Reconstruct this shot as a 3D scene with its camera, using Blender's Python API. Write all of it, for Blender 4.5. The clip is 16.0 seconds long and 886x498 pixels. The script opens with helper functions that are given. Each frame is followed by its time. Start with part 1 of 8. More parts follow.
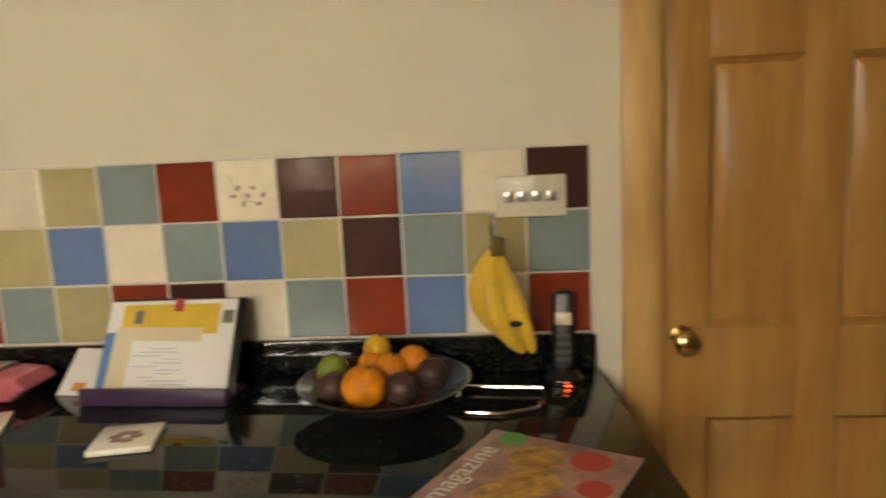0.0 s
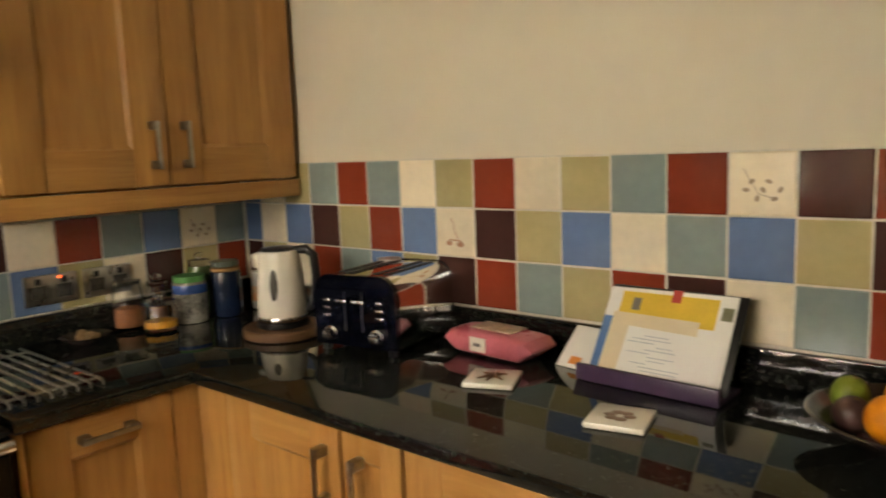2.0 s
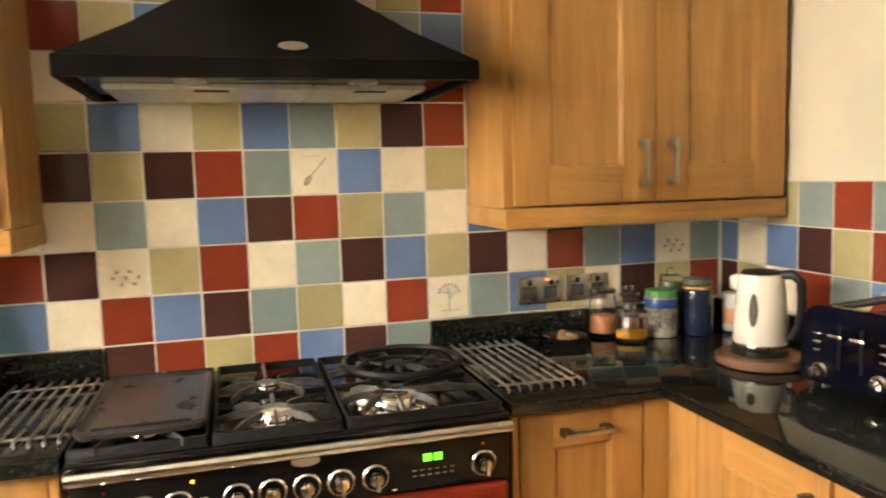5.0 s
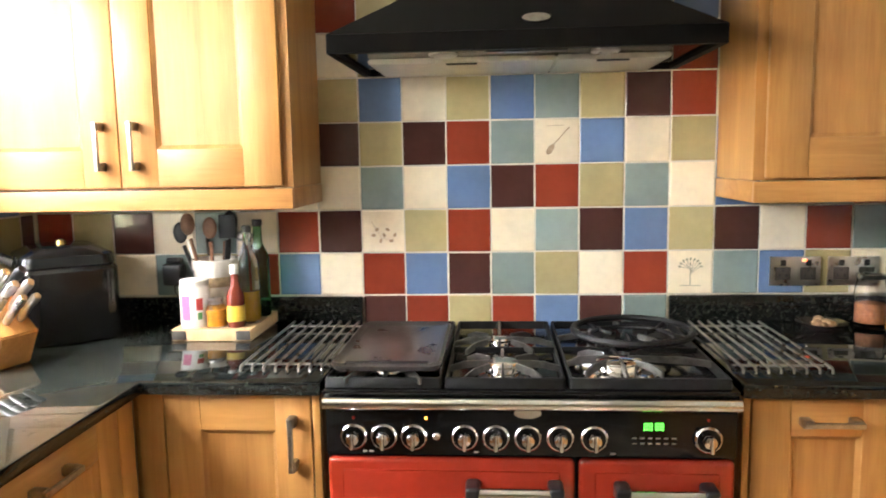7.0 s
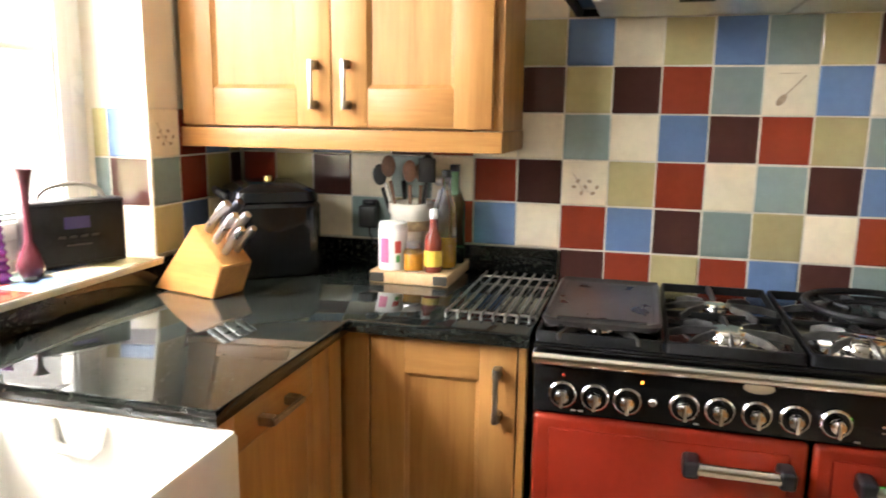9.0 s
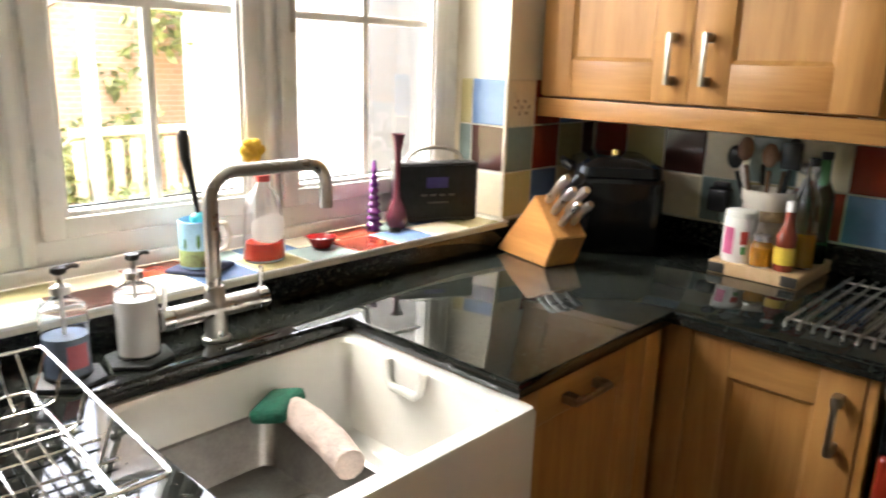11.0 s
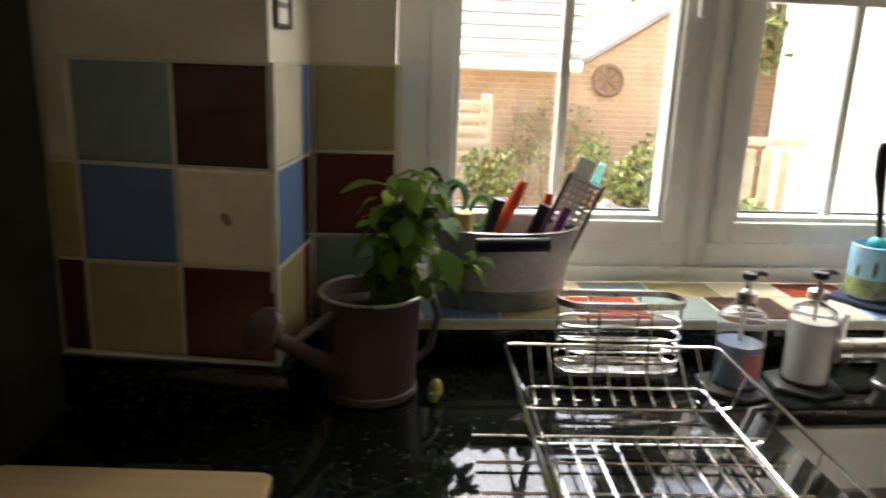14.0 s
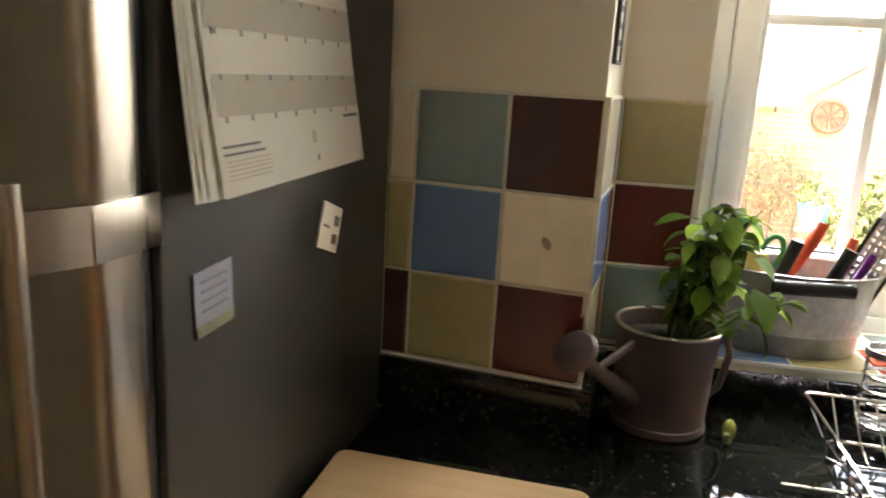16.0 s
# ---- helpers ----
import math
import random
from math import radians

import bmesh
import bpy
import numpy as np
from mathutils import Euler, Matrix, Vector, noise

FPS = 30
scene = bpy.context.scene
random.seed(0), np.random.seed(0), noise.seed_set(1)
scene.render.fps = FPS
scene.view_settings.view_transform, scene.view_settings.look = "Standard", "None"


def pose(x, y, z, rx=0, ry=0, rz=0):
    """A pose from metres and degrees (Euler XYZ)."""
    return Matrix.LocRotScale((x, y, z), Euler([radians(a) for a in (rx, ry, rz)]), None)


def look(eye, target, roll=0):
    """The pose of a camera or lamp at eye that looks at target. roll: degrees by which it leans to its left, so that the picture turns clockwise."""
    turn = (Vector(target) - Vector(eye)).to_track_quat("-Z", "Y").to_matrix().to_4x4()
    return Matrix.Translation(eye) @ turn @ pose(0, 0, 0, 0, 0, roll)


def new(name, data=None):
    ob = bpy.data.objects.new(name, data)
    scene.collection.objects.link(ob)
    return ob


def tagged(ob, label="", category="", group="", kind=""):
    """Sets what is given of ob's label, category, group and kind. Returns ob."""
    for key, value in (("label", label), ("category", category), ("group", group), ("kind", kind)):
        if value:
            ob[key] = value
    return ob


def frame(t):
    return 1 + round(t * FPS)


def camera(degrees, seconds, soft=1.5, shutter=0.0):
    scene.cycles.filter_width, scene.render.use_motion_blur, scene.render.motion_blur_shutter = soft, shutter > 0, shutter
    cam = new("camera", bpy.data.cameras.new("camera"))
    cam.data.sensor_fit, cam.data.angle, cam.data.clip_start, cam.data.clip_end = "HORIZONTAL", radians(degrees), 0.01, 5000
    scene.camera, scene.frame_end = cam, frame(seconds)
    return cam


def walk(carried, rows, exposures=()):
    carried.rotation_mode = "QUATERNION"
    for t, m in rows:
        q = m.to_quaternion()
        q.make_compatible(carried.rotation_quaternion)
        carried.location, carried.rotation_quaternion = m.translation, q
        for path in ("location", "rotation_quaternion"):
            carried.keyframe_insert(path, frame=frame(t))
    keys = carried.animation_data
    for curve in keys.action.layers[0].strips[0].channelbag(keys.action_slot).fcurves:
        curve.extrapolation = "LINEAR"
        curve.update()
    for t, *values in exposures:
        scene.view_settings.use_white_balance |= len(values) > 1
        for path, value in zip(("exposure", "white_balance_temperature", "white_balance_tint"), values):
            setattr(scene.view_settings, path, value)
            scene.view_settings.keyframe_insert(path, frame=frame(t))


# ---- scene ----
cam = camera(62.2, 16.0, soft=1.8, shutter=0.5)
PATH = [
    (0, (0.171, 0.066, 1.46), (0.009, 2.031, 1.125), -2.7),
    (0.5, (0.181, 0.113, 1.444), (-0.372, 2.007, 1.118), -3.6),
    (1, (0.176, 0.152, 1.455), (-0.709, 1.913, 1.116), -3.9),
    (1.5, (0.126, 0.109, 1.452), (-0.971, 1.752, 1.136), -3.2),
    (2, (0.084, 0.069, 1.434), (-1.194, 1.584, 1.163), -2.2),
    (2.5, (0.09, 0.051, 1.422), (-1.369, 1.4, 1.197), -1.7),
    (3, (0.044, -0.024, 1.438), (-1.504, 1.224, 1.225), -1.5),
    (3.5, (0.01, -0.059, 1.438), (-1.632, 1.067, 1.246), -1.4),
    (4, (0.005, -0.059, 1.439), (-1.739, 0.904, 1.255), -1.2),
    (4.5, (0.018, -0.035, 1.451), (-1.82, 0.729, 1.26), -1.4),
    (7, (0.101, 0.051, 1.429), (-1.878, -0.096, 1.182), -1.0),
    (7.5, (0.104, -0.043, 1.415), (-1.867, -0.246, 1.146), -0.5),
    (8, (0.099, -0.129, 1.36), (-1.866, -0.397, 1.101), 0.0),
    (8.2, (0.088, -0.174, 1.362), (-1.872, -0.458, 1.085), 0.2),
    (10.3, (0.013, -0.055, 1.46), (-1.6, -1.137, 0.982), 1.3),
    (10.5, (0.008, -0.065, 1.457), (-1.552, -1.219, 0.971), 1.4),
    (11, (-0.001, -0.087, 1.454), (-1.413, -1.414, 0.955), 1.7),
    (11.5, (-0.01, -0.122, 1.444), (-1.254, -1.606, 0.945), 1.9),
    (12, (-0.011, -0.169, 1.432), (-1.065, -1.794, 0.933), 2.0),
    (12.5, (0.007, -0.214, 1.427), (-0.838, -1.954, 0.92), 2.3),
    (13, (0.052, -0.236, 1.425), (-0.576, -2.065, 0.913), 2.4),
    (13.5, (0.111, -0.263, 1.423), (-0.3, -2.151, 0.907), 2.3),
    (14, (0.183, -0.259, 1.426), (-0.012, -2.182, 0.913), 2.2),
    (14.5, (0.249, -0.242, 1.428), (0.234, -2.178, 0.924), 2.5),
    (15, (0.274, -0.236, 1.427), (0.437, -2.166, 0.932), 2.6),
    (15.5, (0.291, -0.217, 1.431), (0.585, -2.134, 0.942), 2.7),
    (16, (0.374, -0.222, 1.427), (0.643, -2.148, 0.96), 3.3),
]
EXPOSURES = [(0, 4.8, 7900, 6), (0.6, 4.6, 7900, 6), (3, 4.9, 8100, 6), (4.5, 5.6, 8000, 7), (7, 6.1, 6250, 7), (8, 5.9, 6250, 7), (10.5, 4.9, 6300, 6), (11.5, 4.15, 6300, 4), (12.5, 3.7, 6350, 3), (13.5, 3.5, 6300, 3), (14.2, 3.35, 6300, 3), (15, 3.5, 6350, 4), (16, 4.75, 6350, 5)]
walk(cam, [(t, look(eye, target, roll)) for t, eye, target, roll in PATH], EXPOSURES)

# ---- light ----
world = bpy.data.worlds.new("sky")
scene.world = world
world.use_nodes = True
wn = world.node_tree.nodes
sky = wn.new("ShaderNodeTexSky")
sky.sky_type = 'NISHITA'
sky.sun_disc = False
sky.sun_elevation = radians(69)
sky.sun_rotation = radians(150)
sky.air_density, sky.dust_density, sky.ozone_density = 0.8, 9.0, 0.3
world.node_tree.links.new(sky.outputs[0], wn["Background"].inputs[0])
wn["Background"].inputs[1].default_value = 0.15
sun_data = bpy.data.lights.new("sun", 'SUN')
sun_data.energy, sun_data.angle, sun_data.color = 0.5, radians(15), (1.0, 0.95, 0.87)
sun_lamp = new("sun", sun_data)
sun_lamp.matrix_world = look((1.79, -3.10, 9.34), (0, 0, 0))
# sky light in the upper part of the window opening
win_data = bpy.data.lights.new("window_daylight", 'AREA')
win_data.shape, win_data.size, win_data.size_y, win_data.energy, win_data.color = 'RECTANGLE', 1.6, 0.36, 1.2, (1.0, 0.97, 0.92)
win_lamp = new("window_daylight", win_data)
win_lamp.matrix_world = look((-0.75, -1.66, 1.93), (-1.0, 1.0, 0.7))

# ---- materials ----
MATS = {}


def material(name, color, rough=0.5, metal=0.0, var=0.12, scale=12.0, bump=0.0, bscale=60.0, stretch=(1, 1, 1), rnd=0.0, coat=0.0, spec=0.5, dark=None, island=False):
    """Colour with noise at two scales, fine relief and a per-object shift."""
    if name in MATS:
        return MATS[name]
    m = bpy.data.materials.new(name)
    m.use_nodes = True
    nt = m.node_tree
    n, l = nt.nodes, nt.links
    b = n["Principled BSDF"]
    b.inputs["Roughness"].default_value = rough
    b.inputs["Metallic"].default_value = metal
    b.inputs["Coat Weight"].default_value = coat
    b.inputs["Specular IOR Level"].default_value = spec
    tc = n.new("ShaderNodeTexCoord")
    mp = n.new("ShaderNodeMapping")
    mp.inputs["Scale"].default_value = stretch
    oi = n.new("ShaderNodeObjectInfo")
    l.new(tc.outputs["Object"], mp.inputs["Vector"])
    off = n.new("ShaderNodeVectorMath")
    off.operation = 'MULTIPLY_ADD'
    l.new(oi.outputs["Random"], off.inputs[0])
    off.inputs[1].default_value = (17.0, 29.0, 41.0)
    l.new(mp.outputs[0], off.inputs[2])
    n1 = n.new("ShaderNodeTexNoise")
    n1.inputs["Scale"].default_value, n1.inputs["Detail"].default_value = scale, 6
    n2 = n.new("ShaderNodeTexNoise")
    n2.inputs["Scale"].default_value, n2.inputs["Detail"].default_value = scale * 7, 4
    l.new(off.outputs[0], n1.inputs["Vector"])
    l.new(off.outputs[0], n2.inputs["Vector"])
    mix = n.new("ShaderNodeMath")
    mix.operation = 'MULTIPLY_ADD'
    l.new(n2.outputs[0], mix.inputs[0])
    mix.inputs[1].default_value = 0.45
    l.new(n1.outputs[0], mix.inputs[2])
    ramp = n.new("ShaderNodeValToRGB")
    lo = dark if dark else tuple(c * (1 - var) for c in color)
    hi = tuple(min(1, c * (1 + var)) for c in color)
    ramp.color_ramp.elements[0].position, ramp.color_ramp.elements[1].position = 0.5, 0.95
    ramp.color_ramp.elements[0].color, ramp.color_ramp.elements[1].color = (*lo, 1), (*hi, 1)
    l.new(mix.outputs[0], ramp.inputs[0])
    out = ramp.outputs[0]
    if rnd:
        hs = n.new("ShaderNodeHueSaturation")
        mr = n.new("ShaderNodeMapRange")
        mr.inputs["To Min"].default_value, mr.inputs["To Max"].default_value = 1 - rnd, 1 + rnd
        if island:
            ge = n.new("ShaderNodeNewGeometry")
            l.new(ge.outputs["Random Per Island"], mr.inputs["Value"])
        else:
            l.new(oi.outputs["Random"], mr.inputs["Value"])
        l.new(mr.outputs[0], hs.inputs["Value"])
        l.new(out, hs.inputs["Color"])
        out = hs.outputs[0]
    l.new(out, b.inputs["Base Color"])
    rr = n.new("ShaderNodeMapRange")
    rr.inputs["To Min"].default_value, rr.inputs["To Max"].default_value = max(0.02, rough * 0.8), min(1, rough * 1.25)
    l.new(n1.outputs[0], rr.inputs["Value"])
    l.new(rr.outputs[0], b.inputs["Roughness"])
    if bump:
        nb = n.new("ShaderNodeTexNoise")
        nb.inputs["Scale"].default_value, nb.inputs["Detail"].default_value = bscale, 3
        l.new(off.outputs[0], nb.inputs["Vector"])
        bp = n.new("ShaderNodeBump")
        bp.inputs["Strength"].default_value, bp.inputs["Distance"].default_value = bump, 0.01
        l.new(nb.outputs[0], bp.inputs["Height"])
        l.new(bp.outputs[0], b.inputs["Normal"])
    MATS[name] = m
    return m


def granite_material():
    m = bpy.data.materials.new("black_granite")
    m.use_nodes = True
    n, l = m.node_tree.nodes, m.node_tree.links
    b = n["Principled BSDF"]
    tc = n.new("ShaderNodeTexCoord")
    v = n.new("ShaderNodeTexVoronoi")
    v.inputs["Scale"].default_value = 120
    r = n.new("ShaderNodeValToRGB")
    r.color_ramp.elements[0].position, r.color_ramp.elements[0].color = 0.05, (0.10, 0.10, 0.08, 1)
    r.color_ramp.elements[1].position, r.color_ramp.elements[1].color = 0.36, (0.006, 0.007, 0.006, 1)
    nz = n.new("ShaderNodeTexNoise")
    nz.inputs["Scale"].default_value, nz.inputs["Detail"].default_value = 95, 5
    r2 = n.new("ShaderNodeValToRGB")
    r2.color_ramp.elements[0].position, r2.color_ramp.elements[0].color = 0.52, (0.008, 0.009, 0.008, 1)
    r2.color_ramp.elements[1].position, r2.color_ramp.elements[1].color = 0.75, (0.032, 0.034, 0.026, 1)
    mx = n.new("ShaderNodeMix")
    mx.data_type, mx.blend_type = 'RGBA', 'ADD'
    n3 = n.new("ShaderNodeTexNoise")
    n3.inputs["Scale"].default_value = 90
    r3 = n.new("ShaderNodeValToRGB")
    r3.color_ramp.elements[0].position, r3.color_ramp.elements[1].position = 0.5, 0.66
    for o in (v, nz, n3):
        l.new(tc.outputs["Object"], o.inputs["Vector"])
    l.new(v.outputs["Distance"], r.inputs[0])
    l.new(nz.outputs[0], r2.inputs[0])
    l.new(n3.outputs[0], r3.inputs[0])
    l.new(r3.outputs[0], mx.inputs["Factor"])
    l.new(r2.outputs[0], mx.inputs["A"])
    l.new(r.outputs[0], mx.inputs["B"])
    l.new(mx.outputs["Result"], b.inputs["Base Color"])
    b.inputs["Roughness"].default_value = 0.045
    b.inputs["IOR"].default_value = 1.55
    return m


def wood_material(name, color, dark, grain_axis=2, rough=0.38, knots=0.0):
    m = bpy.data.materials.new(name)
    m.use_nodes = True
    n, l = m.node_tree.nodes, m.node_tree.links
    b = n["Principled BSDF"]
    tc = n.new("ShaderNodeTexCoord")
    oi = n.new("ShaderNodeObjectInfo")
    mp = n.new("ShaderNodeMapping")
    sc = [22.0, 22.0, 22.0]
    sc[grain_axis] = 1.6
    mp.inputs["Scale"].default_value = sc
    off = n.new("ShaderNodeVectorMath")
    off.operation = 'MULTIPLY_ADD'
    off.inputs[1].default_value = (3.0, 5.0, 7.0)
    l.new(oi.outputs["Random"], off.inputs[0])
    l.new(tc.outputs["Object"], off.inputs[2])
    l.new(off.outputs[0], mp.inputs["Vector"])
    n1 = n.new("ShaderNodeTexNoise")
    n1.inputs["Scale"].default_value, n1.inputs["Detail"].default_value, n1.inputs["Distortion"].default_value = 1.0, 8, 0.6
    n2 = n.new("ShaderNodeTexNoise")
    n2.inputs["Scale"].default_value, n2.inputs["Detail"].default_value = 7.0, 6
    l.new(mp.outputs[0], n1.inputs["Vector"])
    l.new(mp.outputs[0], n2.inputs["Vector"])
    ad = n.new("ShaderNodeMath")
    ad.operation = 'MULTIPLY_ADD'
    ad.inputs[1].default_value = 0.4
    l.new(n2.outputs[0], ad.inputs[0])
    l.new(n1.outputs[0], ad.inputs[2])
    r = n.new("ShaderNodeValToRGB")
    r.color_ramp.elements[0].position, r.color_ramp.elements[0].color = 0.42, (*dark, 1)
    r.color_ramp.elements[1].position, r.color_ramp.elements[1].color = 0.92, (*color, 1)
    l.new(ad.outputs[0], r.inputs[0])
    n3 = n.new("ShaderNodeTexNoise")
    n3.inputs["Scale"].default_value = 4.0
    l.new(off.outputs[0], n3.inputs["Vector"])
    hs = n.new("ShaderNodeHueSaturation")
    mr = n.new("ShaderNodeMapRange")
    mr.inputs["To Min"].default_value, mr.inputs["To Max"].default_value = 0.82, 1.16
    l.new(n3.outputs[0], mr.inputs["Value"])
    l.new(mr.outputs[0], hs.inputs["Value"])
    l.new(r.outputs[0], hs.inputs["Color"])
    l.new(hs.outputs[0], b.inputs["Base Color"])
    b.inputs["Roughness"].default_value = rough
    bp = n.new("ShaderNodeBump")
    bp.inputs["Strength"].default_value, bp.inputs["Distance"].default_value = 0.12, 0.004
    l.new(n2.outputs[0], bp.inputs["Height"])
    l.new(bp.outputs[0], b.inputs["Normal"])
    return m


def glass_material(name, color=(1, 1, 1), rough=0.0, ior=1.45):
    m = bpy.data.materials.new(name)
    m.use_nodes = True
    b = m.node_tree.nodes["Principled BSDF"]
    b.inputs["Base Color"].default_value = (*color, 1)
    b.inputs["Transmission Weight"].default_value = 1.0
    b.inputs["Roughness"].default_value = rough
    b.inputs["IOR"].default_value = ior
    return m


def glow_material(name, color, strength):
    m = bpy.data.materials.new(name)
    m.use_nodes = True
    b = m.node_tree.nodes["Principled BSDF"]
    b.inputs["Base Color"].default_value = (*color, 1)
    b.inputs["Emission Color"].default_value = (*color, 1)
    b.inputs["Emission Strength"].default_value = strength
    return m


GRANITE = granite_material()
OAK = wood_material("honey_oak", (0.53, 0.275, 0.085), (0.36, 0.160, 0.043))
OAK_H = wood_material("honey_oak_across", (0.53, 0.275, 0.085), (0.36, 0.160, 0.043), grain_axis=0)
PINE = wood_material("varnished_pine", (0.57, 0.31, 0.092), (0.41, 0.19, 0.048), rough=0.3)
BEECH = wood_material("pale_beech", (0.66, 0.47, 0.27), (0.53, 0.34, 0.17), grain_axis=0, rough=0.5)
ACACIA = wood_material("orange_block_wood", (0.62, 0.31, 0.10), (0.42, 0.18, 0.05), grain_axis=0, rough=0.35)
BROWNWOOD = wood_material("brown_wood", (0.20, 0.10, 0.05), (0.11, 0.055, 0.028), grain_axis=0, rough=0.5)
PAINT = material("magnolia_paint", (0.74, 0.68, 0.55), 0.75, var=0.02, scale=3, bump=0.06, bscale=220)
CEIL = material("white_ceiling_paint", (0.80, 0.79, 0.75), 0.9, var=0.02, scale=3, bump=0.05, bscale=200)
GROUT = material("pale_grout", (0.66, 0.62, 0.52), 0.85, var=0.1, scale=60)
FLOORM = material("stone_floor", (0.55, 0.47, 0.36), 0.4, var=0.15, scale=6, bump=0.1)
UPVC = material("white_upvc", (0.80, 0.79, 0.76), 0.28, var=0.02, scale=8)
STEEL = material("brushed_steel", (0.55, 0.53, 0.50), 0.28, metal=1.0, var=0.06, scale=30, bump=0.03, bscale=300)
CHROME = material("chrome", (0.78, 0.77, 0.75), 0.08, metal=1.0, var=0.03, scale=30)
PEWTER = material("dark_pewter_handle", (0.42, 0.39, 0.35), 0.3, metal=1.0, var=0.2, scale=60, bump=0.05, bscale=300)
BLACKGLOSS = material("black_enamel", (0.006, 0.006, 0.006), 0.12, var=0.2, scale=20, spec=0.35)
BLACKMATT = material("black_cast_iron", (0.009, 0.009, 0.0095), 0.42, var=0.3, scale=50, bump=0.15, bscale=250, spec=0.2)
BLACKPLASTIC = material("black_plastic", (0.011, 0.011, 0.012), 0.3, var=0.2, scale=40)
RED = material("cherry_red_enamel", (0.25, 0.022, 0.011), 0.16, var=0.06, scale=10, coat=0.3)
NAVY = material("midnight_blue_enamel", (0.002, 0.003, 0.009), 0.12, var=0.1, scale=10, coat=0.3)
CERAMIC = material("white_fireclay", (0.80, 0.78, 0.73), 0.12, var=0.03, scale=6, coat=0.5)
CREAMENAMEL = material("cream_gloss", (0.78, 0.74, 0.64), 0.15, var=0.03, scale=8, coat=0.3)
PAPER = material("white_paper", (0.78, 0.77, 0.74), 0.8, var=0.03, scale=10)
CLEAR = glass_material("clear_glass")
PANE = glass_material("window_glass", (1, 1, 1), 0.0, 1.45)
TILE_RGB = {'C': (0.83, 0.74, 0.57), 'T': (0.47, 0.41, 0.21), 'G': (0.26, 0.33, 0.32), 'R': (0.27, 0.046, 0.024), 'B': (0.15, 0.235, 0.43), 'D': (0.075, 0.030, 0.026), 'M': (0.125, 0.030, 0.028)}
TILE_NAMES = {'C': 'cream', 'T': 'olive', 'G': 'grey_green', 'R': 'brick_red', 'B': 'blue', 'D': 'plum_brown', 'M': 'maroon'}
TILE_MAT = {k: material(TILE_NAMES[k] + "_glaze", c, 0.08, var=0.085, scale=7, bump=0.2, bscale=11, rnd=0.12) for k, c in TILE_RGB.items()}
TILE_MAT['P'] = TILE_MAT['C']


# ---- building helpers ----
def box(bm, x0, y0, z0, x1, y1, z1, bev=0.0, seg=2):
    r = bmesh.ops.create_cube(bm, size=1.0, matrix=Matrix.Translation(((x0 + x1) / 2, (y0 + y1) / 2, (z0 + z1) / 2)) @ Matrix.Diagonal((abs(x1 - x0), abs(y1 - y0), abs(z1 - z0), 1)))
    if bev:
        es = list({e for v in r["verts"] for e in v.link_edges})
        bmesh.ops.bevel(bm, geom=es, offset=bev, segments=seg, profile=0.5, affect='EDGES')
    return r


def lathe(bm, prof, x=0.0, y=0.0, z=0.0, seg=32, cap=True, m=None):
    """Turned shape from (radius, height) pairs."""
    rings = []
    for r, h in prof:
        ring = []
        for i in range(seg):
            a = 2 * math.pi * i / seg
            p = Vector((x + r * math.cos(a), y + r * math.sin(a), z + h))
            ring.append(bm.verts.new(m @ p if m else p))
        rings.append(ring)
    for a, b in zip(rings, rings[1:]):
        for i in range(seg):
            bm.faces.new((a[i], a[(i + 1) % seg], b[(i + 1) % seg], b[i]))
    if cap:
        for ring, flip in ((rings[0], True), (rings[-1], False)):
            bm.faces.new(ring[::-1] if flip else ring)
    return bm


def tube(bm, pts, r, seg=8, closed=False):
    """Round bar along points."""
    pts = [Vector(p) for p in pts]
    n = len(pts)
    rings = []
    up = Vector((0, 0, 1))
    prev = None
    for i, p in enumerate(pts):
        if closed:
            d = pts[(i + 1) % n] - pts[i - 1]
        else:
            d = pts[min(i + 1, n - 1)] - pts[max(i - 1, 0)]
        d.normalize()
        if prev is None:
            a = d.cross(up)
            if a.length < 1e-3:
                a = d.cross(Vector((1, 0, 0)))
        else:
            a = prev - d * prev.dot(d)
        a.normalize()
        prev = a
        b = d.cross(a)
        rr = r[i] if isinstance(r, (list, tuple)) else r
        rings.append([bm.verts.new(p + (a * math.cos(2 * math.pi * k / seg) + b * math.sin(2 * math.pi * k / seg)) * rr) for k in range(seg)])
    pairs = list(zip(rings, rings[1:])) + ([(rings[-1], rings[0])] if closed else [])
    for u, v in pairs:
        for k in range(seg):
            bm.faces.new((u[k], u[(k + 1) % seg], v[(k + 1) % seg], v[k]))
    if not closed:
        bm.faces.new(rings[0][::-1])
        bm.faces.new(rings[-1])
    return bm


def arc(cx, cy, r, a0, a1, n=8):
    return [(cx + r * math.cos(radians(a0 + (a1 - a0) * i / n)), cy + r * math.sin(radians(a0 + (a1 - a0) * i / n))) for i in range(n + 1)]


def prism(bm, outline, z0, z1, bev=0.0):
    """Upright body over an outline of (x, y)."""
    lo = [bm.verts.new((x, y, z0)) for x, y in outline]
    hi = [bm.verts.new((x, y, z1)) for x, y in outline]
    n = len(outline)
    fs = [bm.faces.new(lo[::-1]), bm.faces.new(hi)]
    for i in range(n):
        fs.append(bm.faces.new((lo[i], lo[(i + 1) % n], hi[(i + 1) % n], hi[i])))
    bmesh.ops.recalc_face_normals(bm, faces=fs)
    if bev:
        es = list({e for f in fs[:2] for e in f.edges})
        bmesh.ops.bevel(bm, geom=es, offset=bev, segments=2, profile=0.5, affect='EDGES')
    return bm


